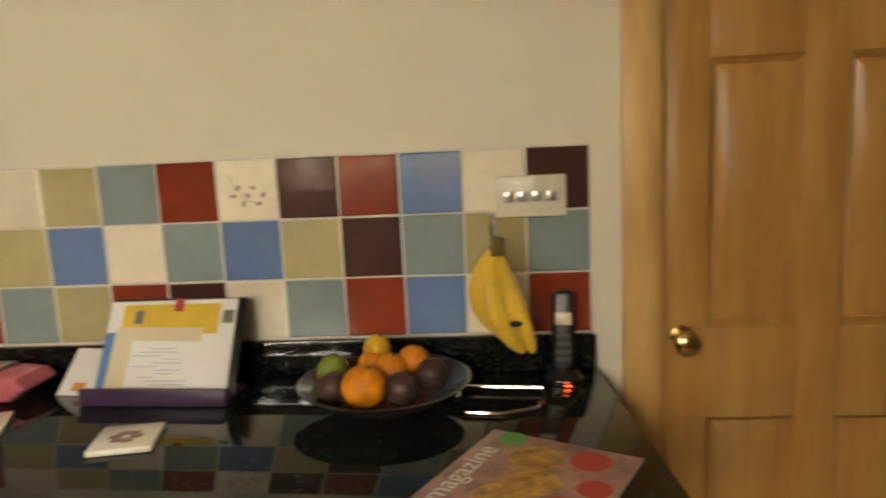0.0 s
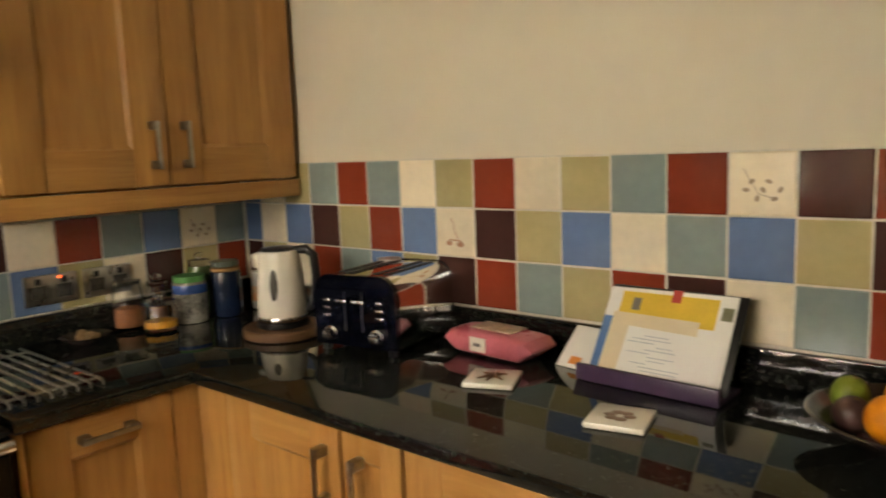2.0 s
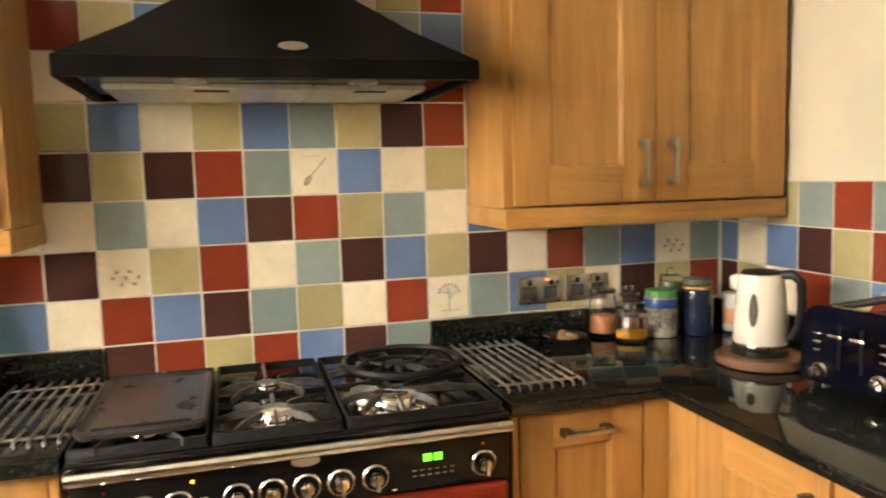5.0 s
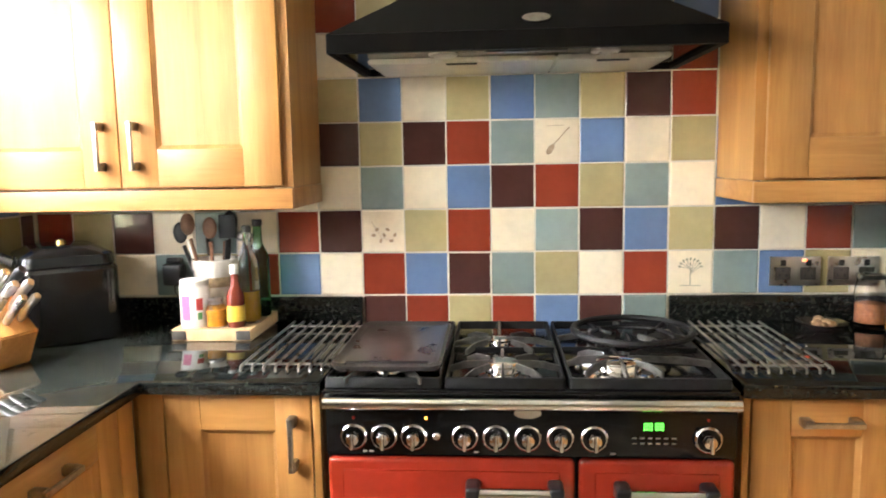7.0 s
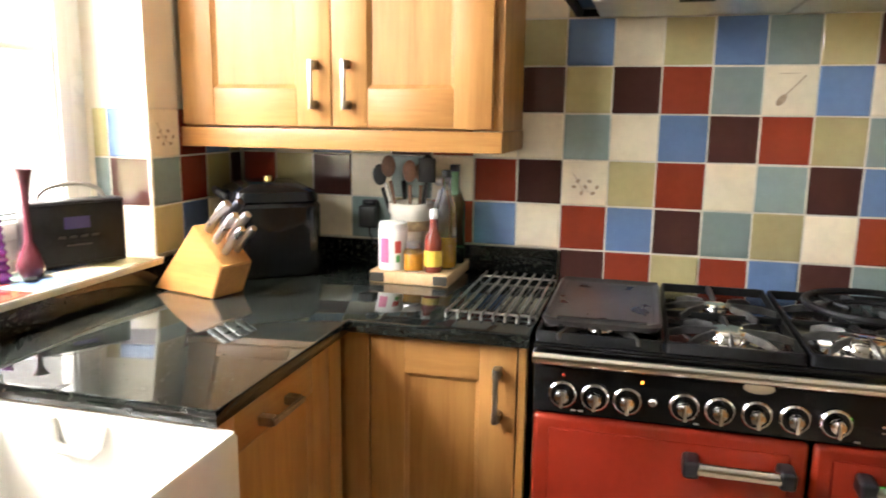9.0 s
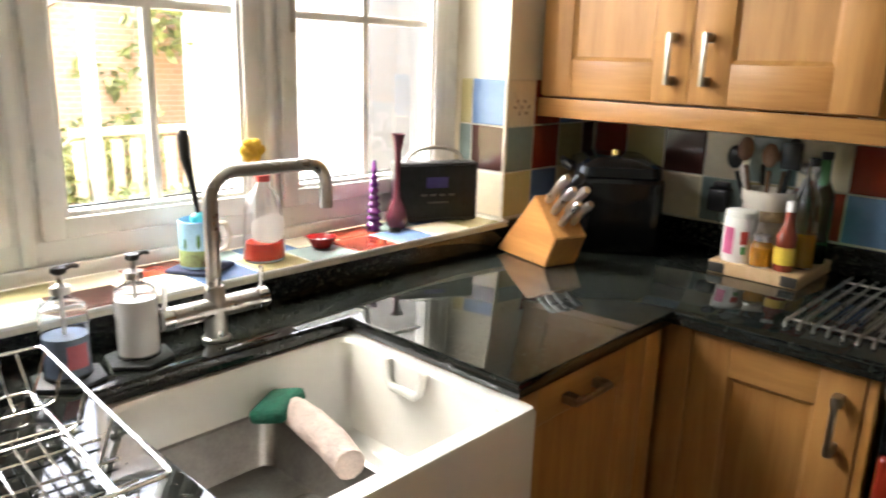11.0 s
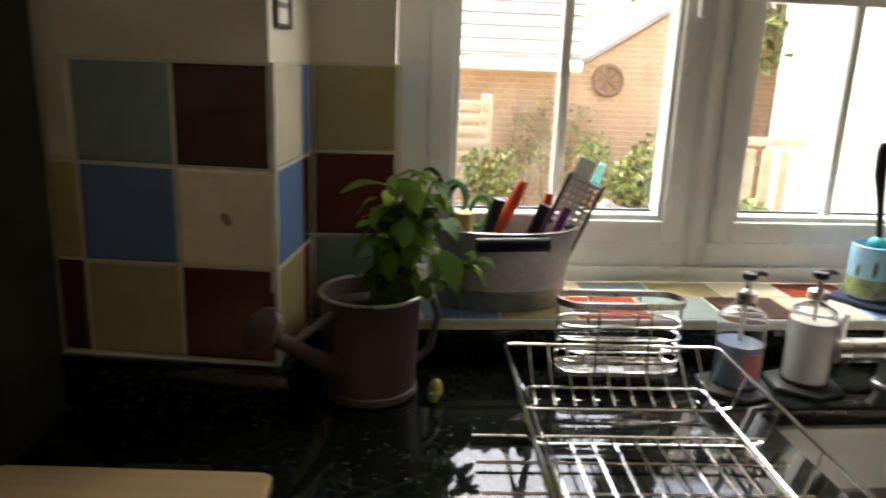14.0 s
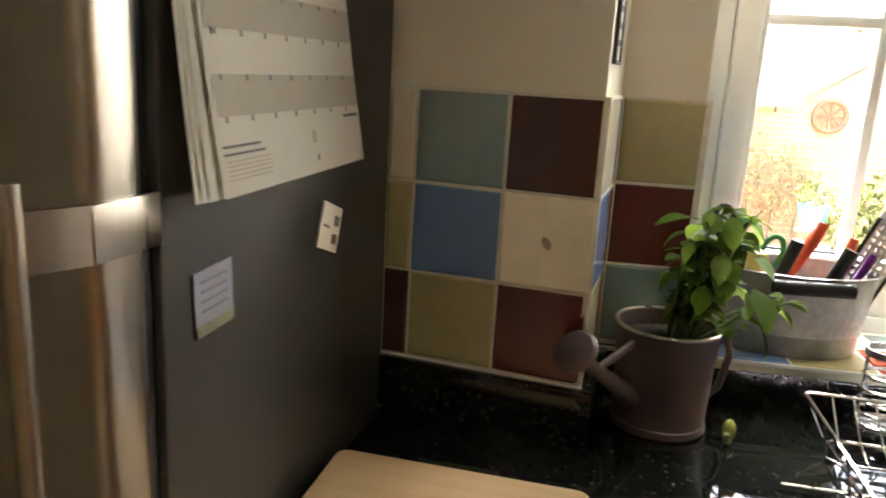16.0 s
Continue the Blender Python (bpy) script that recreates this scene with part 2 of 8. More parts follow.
def finish(name, bm, mat, smooth=True):
    bmesh.ops.recalc_face_normals(bm, faces=bm.faces[:])
    me = bpy.data.meshes.new(name)
    bm.to_mesh(me)
    bm.free()
    for mm in (mat if isinstance(mat, (list, tuple)) else [mat]):
        me.materials.append(mm)
    if smooth:
        me.shade_smooth()
        me.set_sharp_from_angle(angle=radians(38))
    return me


def part(name, bm, mat, parent, label="", at=None, smooth=True):
    """One mesh under a thing or part, in the thing's own coordinates (or posed by at)."""
    ob = new(name, finish(name, bm, mat, smooth))
    ob.parent = parent
    if at is not None:
        ob.matrix_basis = at
    if label:
        tagged(ob, label)
    return ob


def thing(name, m, label, category, group="", kind=""):
    ob = new(name)
    ob.empty_display_size = 0.05
    ob.matrix_basis = m
    return tagged(ob, label, category, group, kind)


def solid(name, bm, mat, label="", category="", kind="", m=None, smooth=True, group=""):
    ob = new(name, finish(name, bm, mat, smooth))
    if m is not None:
        ob.matrix_basis = m
    return tagged(ob, label, category, group, kind)


def struct_box(name, x0, y0, z0, x1, y1, z1, mat, label, bev=0.0):
    bm = bmesh.new()
    box(bm, x0, y0, z0, x1, y1, z1, bev)
    return solid(name, bm, mat, label, "structure", "structure")


# ---- the room ----
P, Z0, WT = 0.132, 1.01, 0.93
NY, WX, SY = 1.6, -2.12, -1.405
TH = 0.008
CEILZ = 2.42
WIN_W, WIN_E, WIN_B, WIN_T = -1.65, 0.14, 1.0, 2.12
FRAME_Y = -1.60
EAST = 3.6

struct_box("floor", -2.5, -2.0, -0.1, EAST + 0.3, 2.0, 0.0, FLOORM, "worn beige stone kitchen floor")
struct_box("ceiling", -2.5, -2.0, CEILZ, EAST + 0.3, 2.0, CEILZ + 0.15, CEIL, "plain white painted kitchen ceiling")
wall_west = struct_box("wall_west", WX - TH - 0.2, SY - 0.3, 0, WX - TH, NY + 0.3, CEILZ, PAINT, "magnolia painted wall behind the range cooker")
# north wall with the door opening
DX0, DX1, DH = 0.50, 1.18, 2.03
bm = bmesh.new()
box(bm, WX - TH, NY + TH, 0, DX0, NY + TH + 0.12, CEILZ)
box(bm, DX1, NY + TH, 0, EAST, NY + TH + 0.12, CEILZ)
box(bm, DX0, NY + TH, DH, DX1, NY + TH + 0.12, CEILZ)
wall_north = solid("wall_north", bm, PAINT, "magnolia painted wall above the tiled splashback", "structure", "structure")
# south wall with the window opening
bm = bmesh.new()
box(bm, WX - TH, SY - TH - 0.30, 0, EAST, SY - TH, WIN_B - 0.02)
box(bm, WX - TH, SY - TH - 0.30, WIN_T, EAST, SY - TH, CEILZ)
box(bm, WX - TH, SY - TH - 0.30, WIN_B - 0.02, WIN_W - TH, SY - TH, WIN_T)
box(bm, WIN_E + TH, SY - TH - 0.30, WIN_B - 0.02, EAST, SY - TH, WIN_T)
wall_south = solid("wall_south", bm, PAINT, "magnolia painted window wall", "structure", "structure")
wall_east = struct_box("wall_east", EAST, SY - 0.3, 0, EAST + 0.2, NY + 0.3, CEILZ, PAINT, "plain magnolia painted far wall")
PM = pose(0.305, -1.20, 0, 0, 0, -10)
bm = bmesh.new()
box(bm, TH, -0.32, 0, 0.62, -TH, CEILZ)
pillar = solid("wall_pillar", bm, PAINT, "magnolia painted boxed-in pillar beside the window", "structure", "structure", PM)

# ---- worktop ----
bm = bmesh.new()
# north run and west runs, south run, as one outline with the cooker gap and the sink cut-out
CK0, CK1 = -0.345, 0.575
wz0, wz1 = WT - 0.032, WT
fx, ny, sy = -1.48, 0.975, -0.77
prism(bm, [(WX - TH, NY), (WX - TH, CK1 + 0.006), (fx, CK1 + 0.006), (fx, ny), (0.43, ny), (0.365, NY)], wz0, wz1, 0.005)
worktop_n = solid("worktop", bm, GRANITE, "polished black speckled granite worktop in a corner", "worktop")
bm = bmesh.new()
SK0, SK1, SKB = -0.925, -0.395, -1.215
prism(bm, [(WX - TH, CK0 - 0.006), (WX - TH, SY), (0.60, SY), (0.60, -1.2), (0.655, sy), (SK1, sy), (SK1, SKB), (SK0, SKB), (SK0, sy), (fx, sy), (fx, CK0 - 0.006)], wz0, wz1, 0.005)
worktop_s = solid("worktop", bm, GRANITE, "polished black speckled granite worktop round the sink", "worktop")
# upstands
bm = bmesh.new()
UP = 0.018
box(bm, WX, NY - UP, WT, 0.36, NY, Z0 - 0.003, 0.002)
solid("upstand", bm, GRANITE, "black granite upstand below the tiles", "upstand", "structure")
for a, b in ((CK1 - 0.01, NY - UP), (SY + UP, CK0 - 0.02)):
    bm = bmesh.new()
    box(bm, WX, a, WT, WX + UP, b, Z0 - 0.003, 0.002)
    solid("upstand", bm, GRANITE, "black granite upstand below the tiles", "upstand", "structure")
bm = bmesh.new()
box(bm, WX, SY, WT, 0.285, SY + UP, Z0 - 0.005, 0.002)
solid("upstand", bm, GRANITE, "black granite upstand below the window sill", "upstand", "structure")
bm = bmesh.new()
box(bm, -UP, 0.0, WT, 0.30, UP, Z0 - 0.003, 0.002)
box(bm, -UP, -0.185, WT, -0.0005, 0.001, Z0 - 0.003, 0.002)
solid("upstand", bm, GRANITE, "black granite upstand below the pillar tiles", "upstand", "structure", PM)

# ---- cabinets ----
def bar_handle(parent, x, z, length, vertical=True, mat=None):
    """Bow handle with two square feet; the front looks along -y."""
    bm = bmesh.new()
    h = length / 2
    if vertical:
        box(bm, x - 0.006, -0.036, z - h, x + 0.006, -0.028, z + h, 0.002)
        for s in (-1, 1):
            box(bm, x - 0.009, -0.03, z + s * (h - 0.012) - 0.011, x + 0.009, 0.0, z + s * (h - 0.012) + 0.011, 0.002)
    else:
        box(bm, x - h, -0.036, z - 0.006, x + h, -0.028, z + 0.006, 0.002)
        for s in (-1, 1):
            box(bm, x + s * (h - 0.012) - 0.011, -0.03, z - 0.009, x + s * (h - 0.012) + 0.011, 0.0, z + 0.009, 0.002)
    return part("handle", bm, mat or PEWTER, parent, "dark pewter bar handle")


def shaker_front(parent, x0, z0, x1, z1, handle, stile=0.085, name="door", hlen=0.128):
    """Framed door with a sunk panel: stiles, rails, bevelled inner lip."""
    g = 0.0015
    x0, x1, z0, z1 = x0 + g, x1 - g, z0 + g, z1 - g
    t = 0.02
    d = part(name, panel_mesh(x0, z0, x1, z1, stile, t), OAK, parent)
    for pn, a in (("stile", (x0, z0, x0 + stile, z1, 0)), ("stile", (x1 - stile, z0, x1, z1, 0)), ("rail", (x0 + stile, z0, x1 - stile, z0 + stile, 0.0006)), ("rail", (x0 + stile, z1 - stile, x1 - stile, z1, 0.0006))):
        bm = bmesh.new()
        box(bm, a[0], -t + a[4], a[1], a[2], 0, a[3], 0.002)
        part(pn, bm, OAK if pn == "stile" else OAK_H, d)
    if handle:
        hx, hz, vert = handle
        hh = bar_handle(d, hx, hz, hlen, vert)
        hh.location = (0, -t, 0)
    return d


def panel_mesh(x0, z0, x1, z1, stile, t):
    bm = bmesh.new()
    px0, px1, pz0, pz1 = x0 + stile, x1 - stile, z0 + stile, z1 - stile
    # sloping lip round the panel
    o = [(px0, pz0), (px1, pz0), (px1, pz1), (px0, pz1)]
    i = [(px0 + 0.010, pz0 + 0.010), (px1 - 0.010, pz0 + 0.010), (px1 - 0.010, pz1 - 0.010), (px0 + 0.010, pz1 - 0.010)]
    vo = [bm.verts.new((a, -t + 0.003, b)) for a, b in o]
    vi = [bm.verts.new((a, -t + 0.011, b)) for a, b in i]
    for k in range(4):
        bm.faces.new((vo[k], vo[(k + 1) % 4], vi[(k + 1) % 4], vi[k]))
    bm.faces.new(vi)
    box(bm, px0, -0.006, pz0, px1, -0.001, pz1)
    return bm


def base_unit(m, w, d, fronts, label, side_posts=()):
    u = thing("base_cabinet", m, label, "cabinet", "fitted base cabinets")
    bm = bmesh.new()
    box(bm, 0.001, 0.001, 0.15, w - 0.001, d, wz0 - 0.001)
    part("body", bm, OAK, u)
    bm = bmesh.new()
    box(bm, 0.001, 0.05, 0.0, w - 0.001, 0.066, 0.15)
    part("plinth", bm, OAK_H, u)
    for f in fronts:
        shaker_front(u, *f)
    for a, b in side_posts:
        bm = bmesh.new()
        box(bm, a, -0.02, 0.15, b, 0.0, wz0 - 0.003, 0.002)
        part("corner_post", bm, OAK, u)
    return u


TOPZ = wz0 - 0.006
# west run, right of the cooker: one front with a level handle, then the corner post
WFX = fx - 0.045
base_unit(pose(WFX, CK1 + 0.012, 0, 0, 0, 90), ny + 0.045 - CK1 - 0.012, 0.58, [(0.02, 0.155, 0.345, TOPZ, (0.185, TOPZ - 0.05, False), 0.085)],
          "honey oak shaker base cabinet beside the range cooker", ((0.002, 0.018), (0.348, ny + 0.045 - CK1 - 0.012)))
# west run, left of the cooker
wl = CK0 - 0.012 - (sy - 0.045)
base_unit(pose(WFX, sy - 0.045, 0, 0, 0, 90), wl, 0.58, [(0.085, 0.155, wl - 0.022, TOPZ, (wl - 0.065, TOPZ - 0.11, True), 0.085)],
          "honey oak shaker base cabinet between sink and cooker", ((0.022, 0.083), (wl - 0.02, wl - 0.002)))
# north run
NFY = ny + 0.045
north_w = 0.33 - WFX
base_unit(pose(WFX, NFY, 0, 0, 0, 0), 0.535, 0.58, [(0.14, 0.155, 0.53, TOPZ, (0.487, TOPZ - 0.11, True), 0.09)], "honey oak shaker corner base cabinet under granite", ((0.022, 0.138),))
base_unit(pose(WFX + 0.535, NFY, 0, 0, 0, 0), 0.17, 0.58, [(0.004, 0.155, 0.166, TOPZ, (0.06, TOPZ - 0.11, True), 0.055)], "narrow honey oak shaker base cabinet")
base_unit(pose(WFX + 0.705, NFY, 0, 0, 0, 0), 1.10, 0.58, [(0.004, 0.155, 0.55, TOPZ, (0.505, TOPZ - 0.11, True), 0.09), (0.55, 0.155, 1.096, TOPZ, (0.595, TOPZ - 0.11, True), 0.09)],
          "honey oak shaker double base cabinet")
# south run: integrated front, then the sink unit, then a cabinet towards the fridge
SFY = sy - 0.045
sw = SK0 - (WFX + 0.02)
base_unit(pose(SK0 - 0.004, SFY, 0, 0, 0, 180), sw, 0.57, [(0.004, 0.155, sw - 0.09, TOPZ, (sw / 2 - 0.06, TOPZ - 0.055, False), 0.085)],
          "honey oak shaker cabinet front with level handle by the sink", ((sw - 0.088, sw - 0.022),))
u = base_unit(pose(0.595, SFY, 0, 0, 0, 180), 0.595 - SK1 - 0.004, 0.57, [(0.004, 0.155, 0.50, TOPZ, (0.46, TOPZ - 0.13, True), 0.085), (0.50, 0.155, 0.985, TOPZ, (0.54, TOPZ - 0.13, True), 0.085)],
              "honey oak shaker base cabinet below the draining rack")
# low cabinet below the sink
u = thing("base_cabinet", pose(SK1 - 0.004, SFY, 0, 0, 0, 180), "honey oak cabinet carrying the white butler sink", "cabinet", "fitted base cabinets")
bm = bmesh.new()
box(bm, 0, 0, 0.15, SK1 - SK0 - 0.008, 0.57, 0.64)
part("body", bm, OAK, u)
shaker_front(u, 0.004, 0.155, (SK1 - SK0) / 2 - 0.004, 0.635, ((SK1 - SK0) / 2 - 0.05, 0.5, True), 0.07)
shaker_front(u, (SK1 - SK0) / 2 - 0.004, 0.155, SK1 - SK0 - 0.012, 0.635, ((SK1 - SK0) / 2 + 0.04, 0.5, True), 0.07)


def wall_unit(m, w, d, doors, label, open_end):
    u = thing("wall_cabinet", m, label, "cabinet", "fitted wall cabinets")
    zb, zt = 1.36, 2.10
    bm = bmesh.new()
    box(bm, 0.001, 0.001, zb - 0.002, w - 0.001, d, zt)
    part("body", bm, OAK, u)
    for x0, x1, hx in doors:
        shaker_front(u, x0, zb + 0.002, x1, zt, (hx, zb + 0.112, True), 0.10, hlen=0.128)
    bm = bmesh.new()
    box(bm, -0.002, -0.022, zb - 0.058, w + 0.002, -0.002, zb - 0.004, 0.003)
    if open_end == 'low':
        box(bm, -0.002, -0.002, zb - 0.058, 0.018, d, zb - 0.004, 0.002)
    else:
        box(bm, w - 0.018, -0.002, zb - 0.058, w + 0.002, d, zb - 0.004, 0.002)
    part("pelmet", bm, OAK_H, u)
    bm = bmesh.new()
    box(bm, -0.01, -0.045, zt + 0.001, w + 0.01, d, zt + 0.05, 0.008)
    part("cornice", bm, OAK_H, u)
    return u


CD = 0.31
wall_unit(pose(WX + CD, SY + 0.004, 0, 0, 0, 90), -0.487 - SY, CD - 0.001, [(0.004, 0.458, 0.412), (0.458, -0.487 - SY - 0.024, 0.505)], "honey oak shaker wall cabinet by the window", 'high')
wall_unit(pose(WX + CD, 0.695, 0, 0, 0, 90), NY - 0.014 - 0.695, CD - 0.001, [(0.026, 0.451, 0.405), (0.451, NY - 0.014 - 0.699, 0.498)], "honey oak shaker wall cabinet in the corner", 'low')

# ---- butler sink ----
sink = thing("butler_sink", pose(0, 0, 0), "white glazed fireclay butler sink below the worktop", "sink")
bm = bmesh.new()
ox0, ox1, oy0, oy1, oz0, oz1 = SK0 - 0.012, SK1 + 0.012, SKB - 0.012, sy + 0.035, 0.66, wz0 - 0.002
ix0, ix1, iy0, iy1, iz = SK0 + 0.025, SK1 - 0.025, SKB + 0.012, sy - 0.005, 0.70


def rrect(x0, y0, x1, y1, r, n=5):
    return (arc(x1 - r, y1 - r, r, 0, 90, n) + arc(x0 + r, y1 - r, r, 90, 180, n) + arc(x0 + r, y0 + r, r, 180, 270, n) + arc(x1 - r, y0 + r, r, 270, 360, n))


def loops(bm, rings, cap_first=True, cap_last=True):
    vs = [[bm.verts.new(p) for p in ring] for ring in rings]
    for a, b in zip(vs, vs[1:]):
        n = len(a)
        for i in range(n):
            bm.faces.new((a[i], a[(i + 1) % n], b[(i + 1) % n], b[i]))
    if cap_first:
        bm.faces.new(vs[0][::-1])
    if cap_last:
        bm.faces.new(vs[-1])


def zring(o, z):
    return [(x, y, z) for x, y in o]


loops(bm, [zring(rrect(ox0, oy0, ox1, oy1, 0.012), oz0), zring(rrect(ox0, oy0, ox1, oy1, 0.012), oz1 - 0.008), zring(rrect(ox0 + 0.004, oy0 + 0.004, ox1 - 0.004, oy1 - 0.004, 0.012), oz1),
           zring(rrect(ix0 - 0.006, iy0 - 0.006, ix1 + 0.006, iy1 + 0.006, 0.03), oz1), zring(rrect(ix0, iy0, ix1, iy1, 0.03), oz1 - 0.008), zring(rrect(ix0, iy0, ix1, iy1, 0.03), iz + 0.03),
           zring(rrect(ix0 + 0.01, iy0 + 0.01, ix1 - 0.01, iy1 - 0.01, 0.035), iz + 0.008), zring(rrect(ix0 + 0.03, iy0 + 0.03, ix1 - 0.03, iy1 - 0.03, 0.03), iz)])
part("basin", bm, CERAMIC, sink)
bm = bmesh.new()
tube(bm, [(ix0 + 0.004, -1.066, 0.893), (ix0 + 0.008, -1.060, 0.856), (ix0 + 0.010, -1.046, 0.842), (ix0 + 0.011, -0.984, 0.842), (ix0 + 0.010, -0.970, 0.856), (ix0 + 0.006, -0.964, 0.893)], 0.009, 12)
part("overflow_lip", bm, CERAMIC, sink, "white moulded lip round the overflow")
bm = bmesh.new()
lathe(bm, [(0.045, 0.0), (0.045, 0.004), (0.036, 0.005), (0.03, 0.002), (0.001, 0.002)], -0.66, -1.0, iz + 0.001)
part("waste", bm, CHROME, sink, "chrome waste outlet")

# ---- window ----
win = thing("window_1", pose(0, 0, 0), "white plastic casement window in three lights", "window", "", "structure")
fy0, fy1 = FRAME_Y - 0.06, FRAME_Y
FW = 0.058


def frame_rect(bm, x0, z0, x1, z1, w, ya, yb, bev=0.004):
    box(bm, x0, ya, z0, x0 + w, yb, z1, bev)
    box(bm, x1 - w, ya, z0, x1, yb, z1, bev)
    box(bm, x0 + w - 0.002, ya + 0.0005, z0, x1 - w + 0.002, yb - 0.0005, z0 + w, bev)
    box(bm, x0 + w - 0.002, ya + 0.0005, z1 - w, x1 - w + 0.002, yb - 0.0005, z1, bev)


bm = bmesh.new()
frame_rect(bm, WIN_W, WIN_B + 0.030, WIN_E, WIN_T, FW, fy0, fy1)
MUL = (-0.445, -0.997)
for mx in MUL:
    box(bm, mx - 0.028, fy0, WIN_B + 0.03, mx + 0.028, fy1 - 0.001, WIN_T - 0.02, 0.004)
part("window_frame", bm, UPVC, win)
edges = [WIN_E - FW, MUL[0] + 0.028, MUL[0] - 0.028, MUL[1] + 0.028, MUL[1] - 0.028, WIN_W + FW]
for k in range(3):
    x1, x0 = edges[2 * k] - 0.001, edges[2 * k + 1] + 0.001
    z0, z1 = WIN_B + 0.030 + FW + 0.001, WIN_T - FW - 0.001
    bm = bmesh.new()
    CW = 0.043
    frame_rect(bm, x0, z0, x1, z1, CW, fy0 + 0.004, fy1 + 0.012, 0.006)
    s = part("casement", bm, UPVC, win)
    gx0, gx1, gz0, gz1 = x0 + CW, x1 - CW, z0 + CW, z1 - CW
    bm = bmesh.new()
    frame_rect(bm, gx0 - 0.001, gz0 - 0.001, gx1 + 0.001, gz1 + 0.001, 0.011, fy1 - 0.039, fy1 + 0.003, 0.003)
    part("glazing_bead", bm, UPVC, s)
    bm = bmesh.new()
    cx = (gx0 + gx1) / 2
    box(bm, cx - 0.010, fy1 - 0.035, gz0, cx + 0.010, fy1 - 0.015, gz1, 0.004)
    for zc in (1.549, 1.84):
        box(bm, gx0, fy1 - 0.0345, zc - 0.010, gx1, fy1 - 0.0155, zc + 0.010, 0.004)
    part("glazing_bar", bm, UPVC, s)
    bm = bmesh.new()
    box(bm, gx0 - 0.004, fy1 - 0.044, gz0 - 0.004, gx1 + 0.004, fy1 - 0.040, gz1 + 0.004)
    gp_mesh = bm
    bm = bmesh.new()
    box(bm, gx0 + 0.010, fy1 - 0.0395, gz0 + 0.009, gx1 - 0.010, fy1 - 0.030, gz0 + 0.014)
    part("gasket", bm, BLACKPLASTIC, s, "black rubber glazing gasket")
    gp = part("pane", gp_mesh, PANE, s, "clear window glass")
    gp.visible_shadow = False
    if k == 1:
        continue
    hx = x0 + 0.022 if k == 0 else x1 - 0.022
    bm = bmesh.new()
    box(bm, hx - 0.010, fy1 + 0.012, 1.60, hx + 0.010, fy1 + 0.022, 1.68, 0.004)
    box(bm, hx - 0.007, fy1 + 0.022, 1.505, hx + 0.007, fy1 + 0.036, 1.66, 0.005)
    part("window_handle", bm, UPVC if k < 2 else PEWTER, s)
for mx in MUL:
    bm = bmesh.new()
    prism(bm, [(mx + 0.015 * math.cos(radians(a)), fy1 - 0.002 + 0.016 * math.sin(radians(a))) for a in range(0, 181, 20)], WIN_B + 0.045, WIN_T - 0.02)
    part("mullion_trim", bm, UPVC, win)
bm = bmesh.new()
box(bm, WIN_W, FRAME_Y + 0.0005, WIN_B + 0.010, WIN_E, FRAME_Y + 0.014, WIN_B + 0.040, 0.004)
part("sill_trim", bm, UPVC, win)

# ---- inner door ----
door = thing("door_1", pose(0, 0, 0), "closed six-panel varnished pine door with brass knob", "door", "", "structure")
bm = bmesh.new()
for x0, x1 in ((DX0 - 0.082, DX0 - 0.004), (DX1 - 0.004, DX1 + 0.082)):
    box(bm, x0, NY - 0.018, 0, x1, NY + TH - 0.001, DH + 0.07, 0.005)
box(bm, DX0 - 0.082, NY - 0.0175, DH - 0.004, DX1 + 0.082, NY + TH - 0.001, DH + 0.075, 0.005)
part("architrave", bm, wood_material("yellow_knotty_pine", (0.70, 0.44, 0.16), (0.50, 0.26, 0.08), rough=0.35), door)
bm = bmesh.new()
box(bm, DX0 - 0.001, NY + TH - 0.002, 0, DX0 + 0.012, NY + 0.128, DH)
box(bm, DX1 - 0.012, NY + TH - 0.002, 0, DX1 + 0.001, NY + 0.128, DH)
box(bm, DX0 + 0.012, NY + TH, DH - 0.012, DX1 - 0.012, NY + 0.128, DH + 0.001)
part("door_lining", bm, PINE, door)
lx0, lx1 = DX0 + 0.015, DX1 - 0.015
LY = NY + 0.024
bm = bmesh.new()
lw = lx1 - lx0
cols = [(0.602, 0.788), (0.876, 1.062)]
rows_z = [(0.22, 0.80), (1.002, 1.567), (1.685, 1.92)]
zs = [0.006] + [z for r in rows_z for z in r] + [DH - 0.015]
box(bm, lx0, LY, 0.006, cols[0][0], LY + 0.04, DH - 0.015, 0.002)
box(bm, cols[0][1], LY + 0.0004, 0.006, cols[1][0], LY + 0.04, DH - 0.015, 0.002)
box(bm, cols[1][1], LY, 0.006, lx1, LY + 0.04, DH - 0.015, 0.002)
for k in range(0, len(zs), 2):
    for a, b in cols:
        box(bm, a - 0.001, LY + 0.0008, zs[k], b + 0.001, LY + 0.04, zs[k + 1], 0.002)
leaf = part("door_leaf", bm, PINE, door)
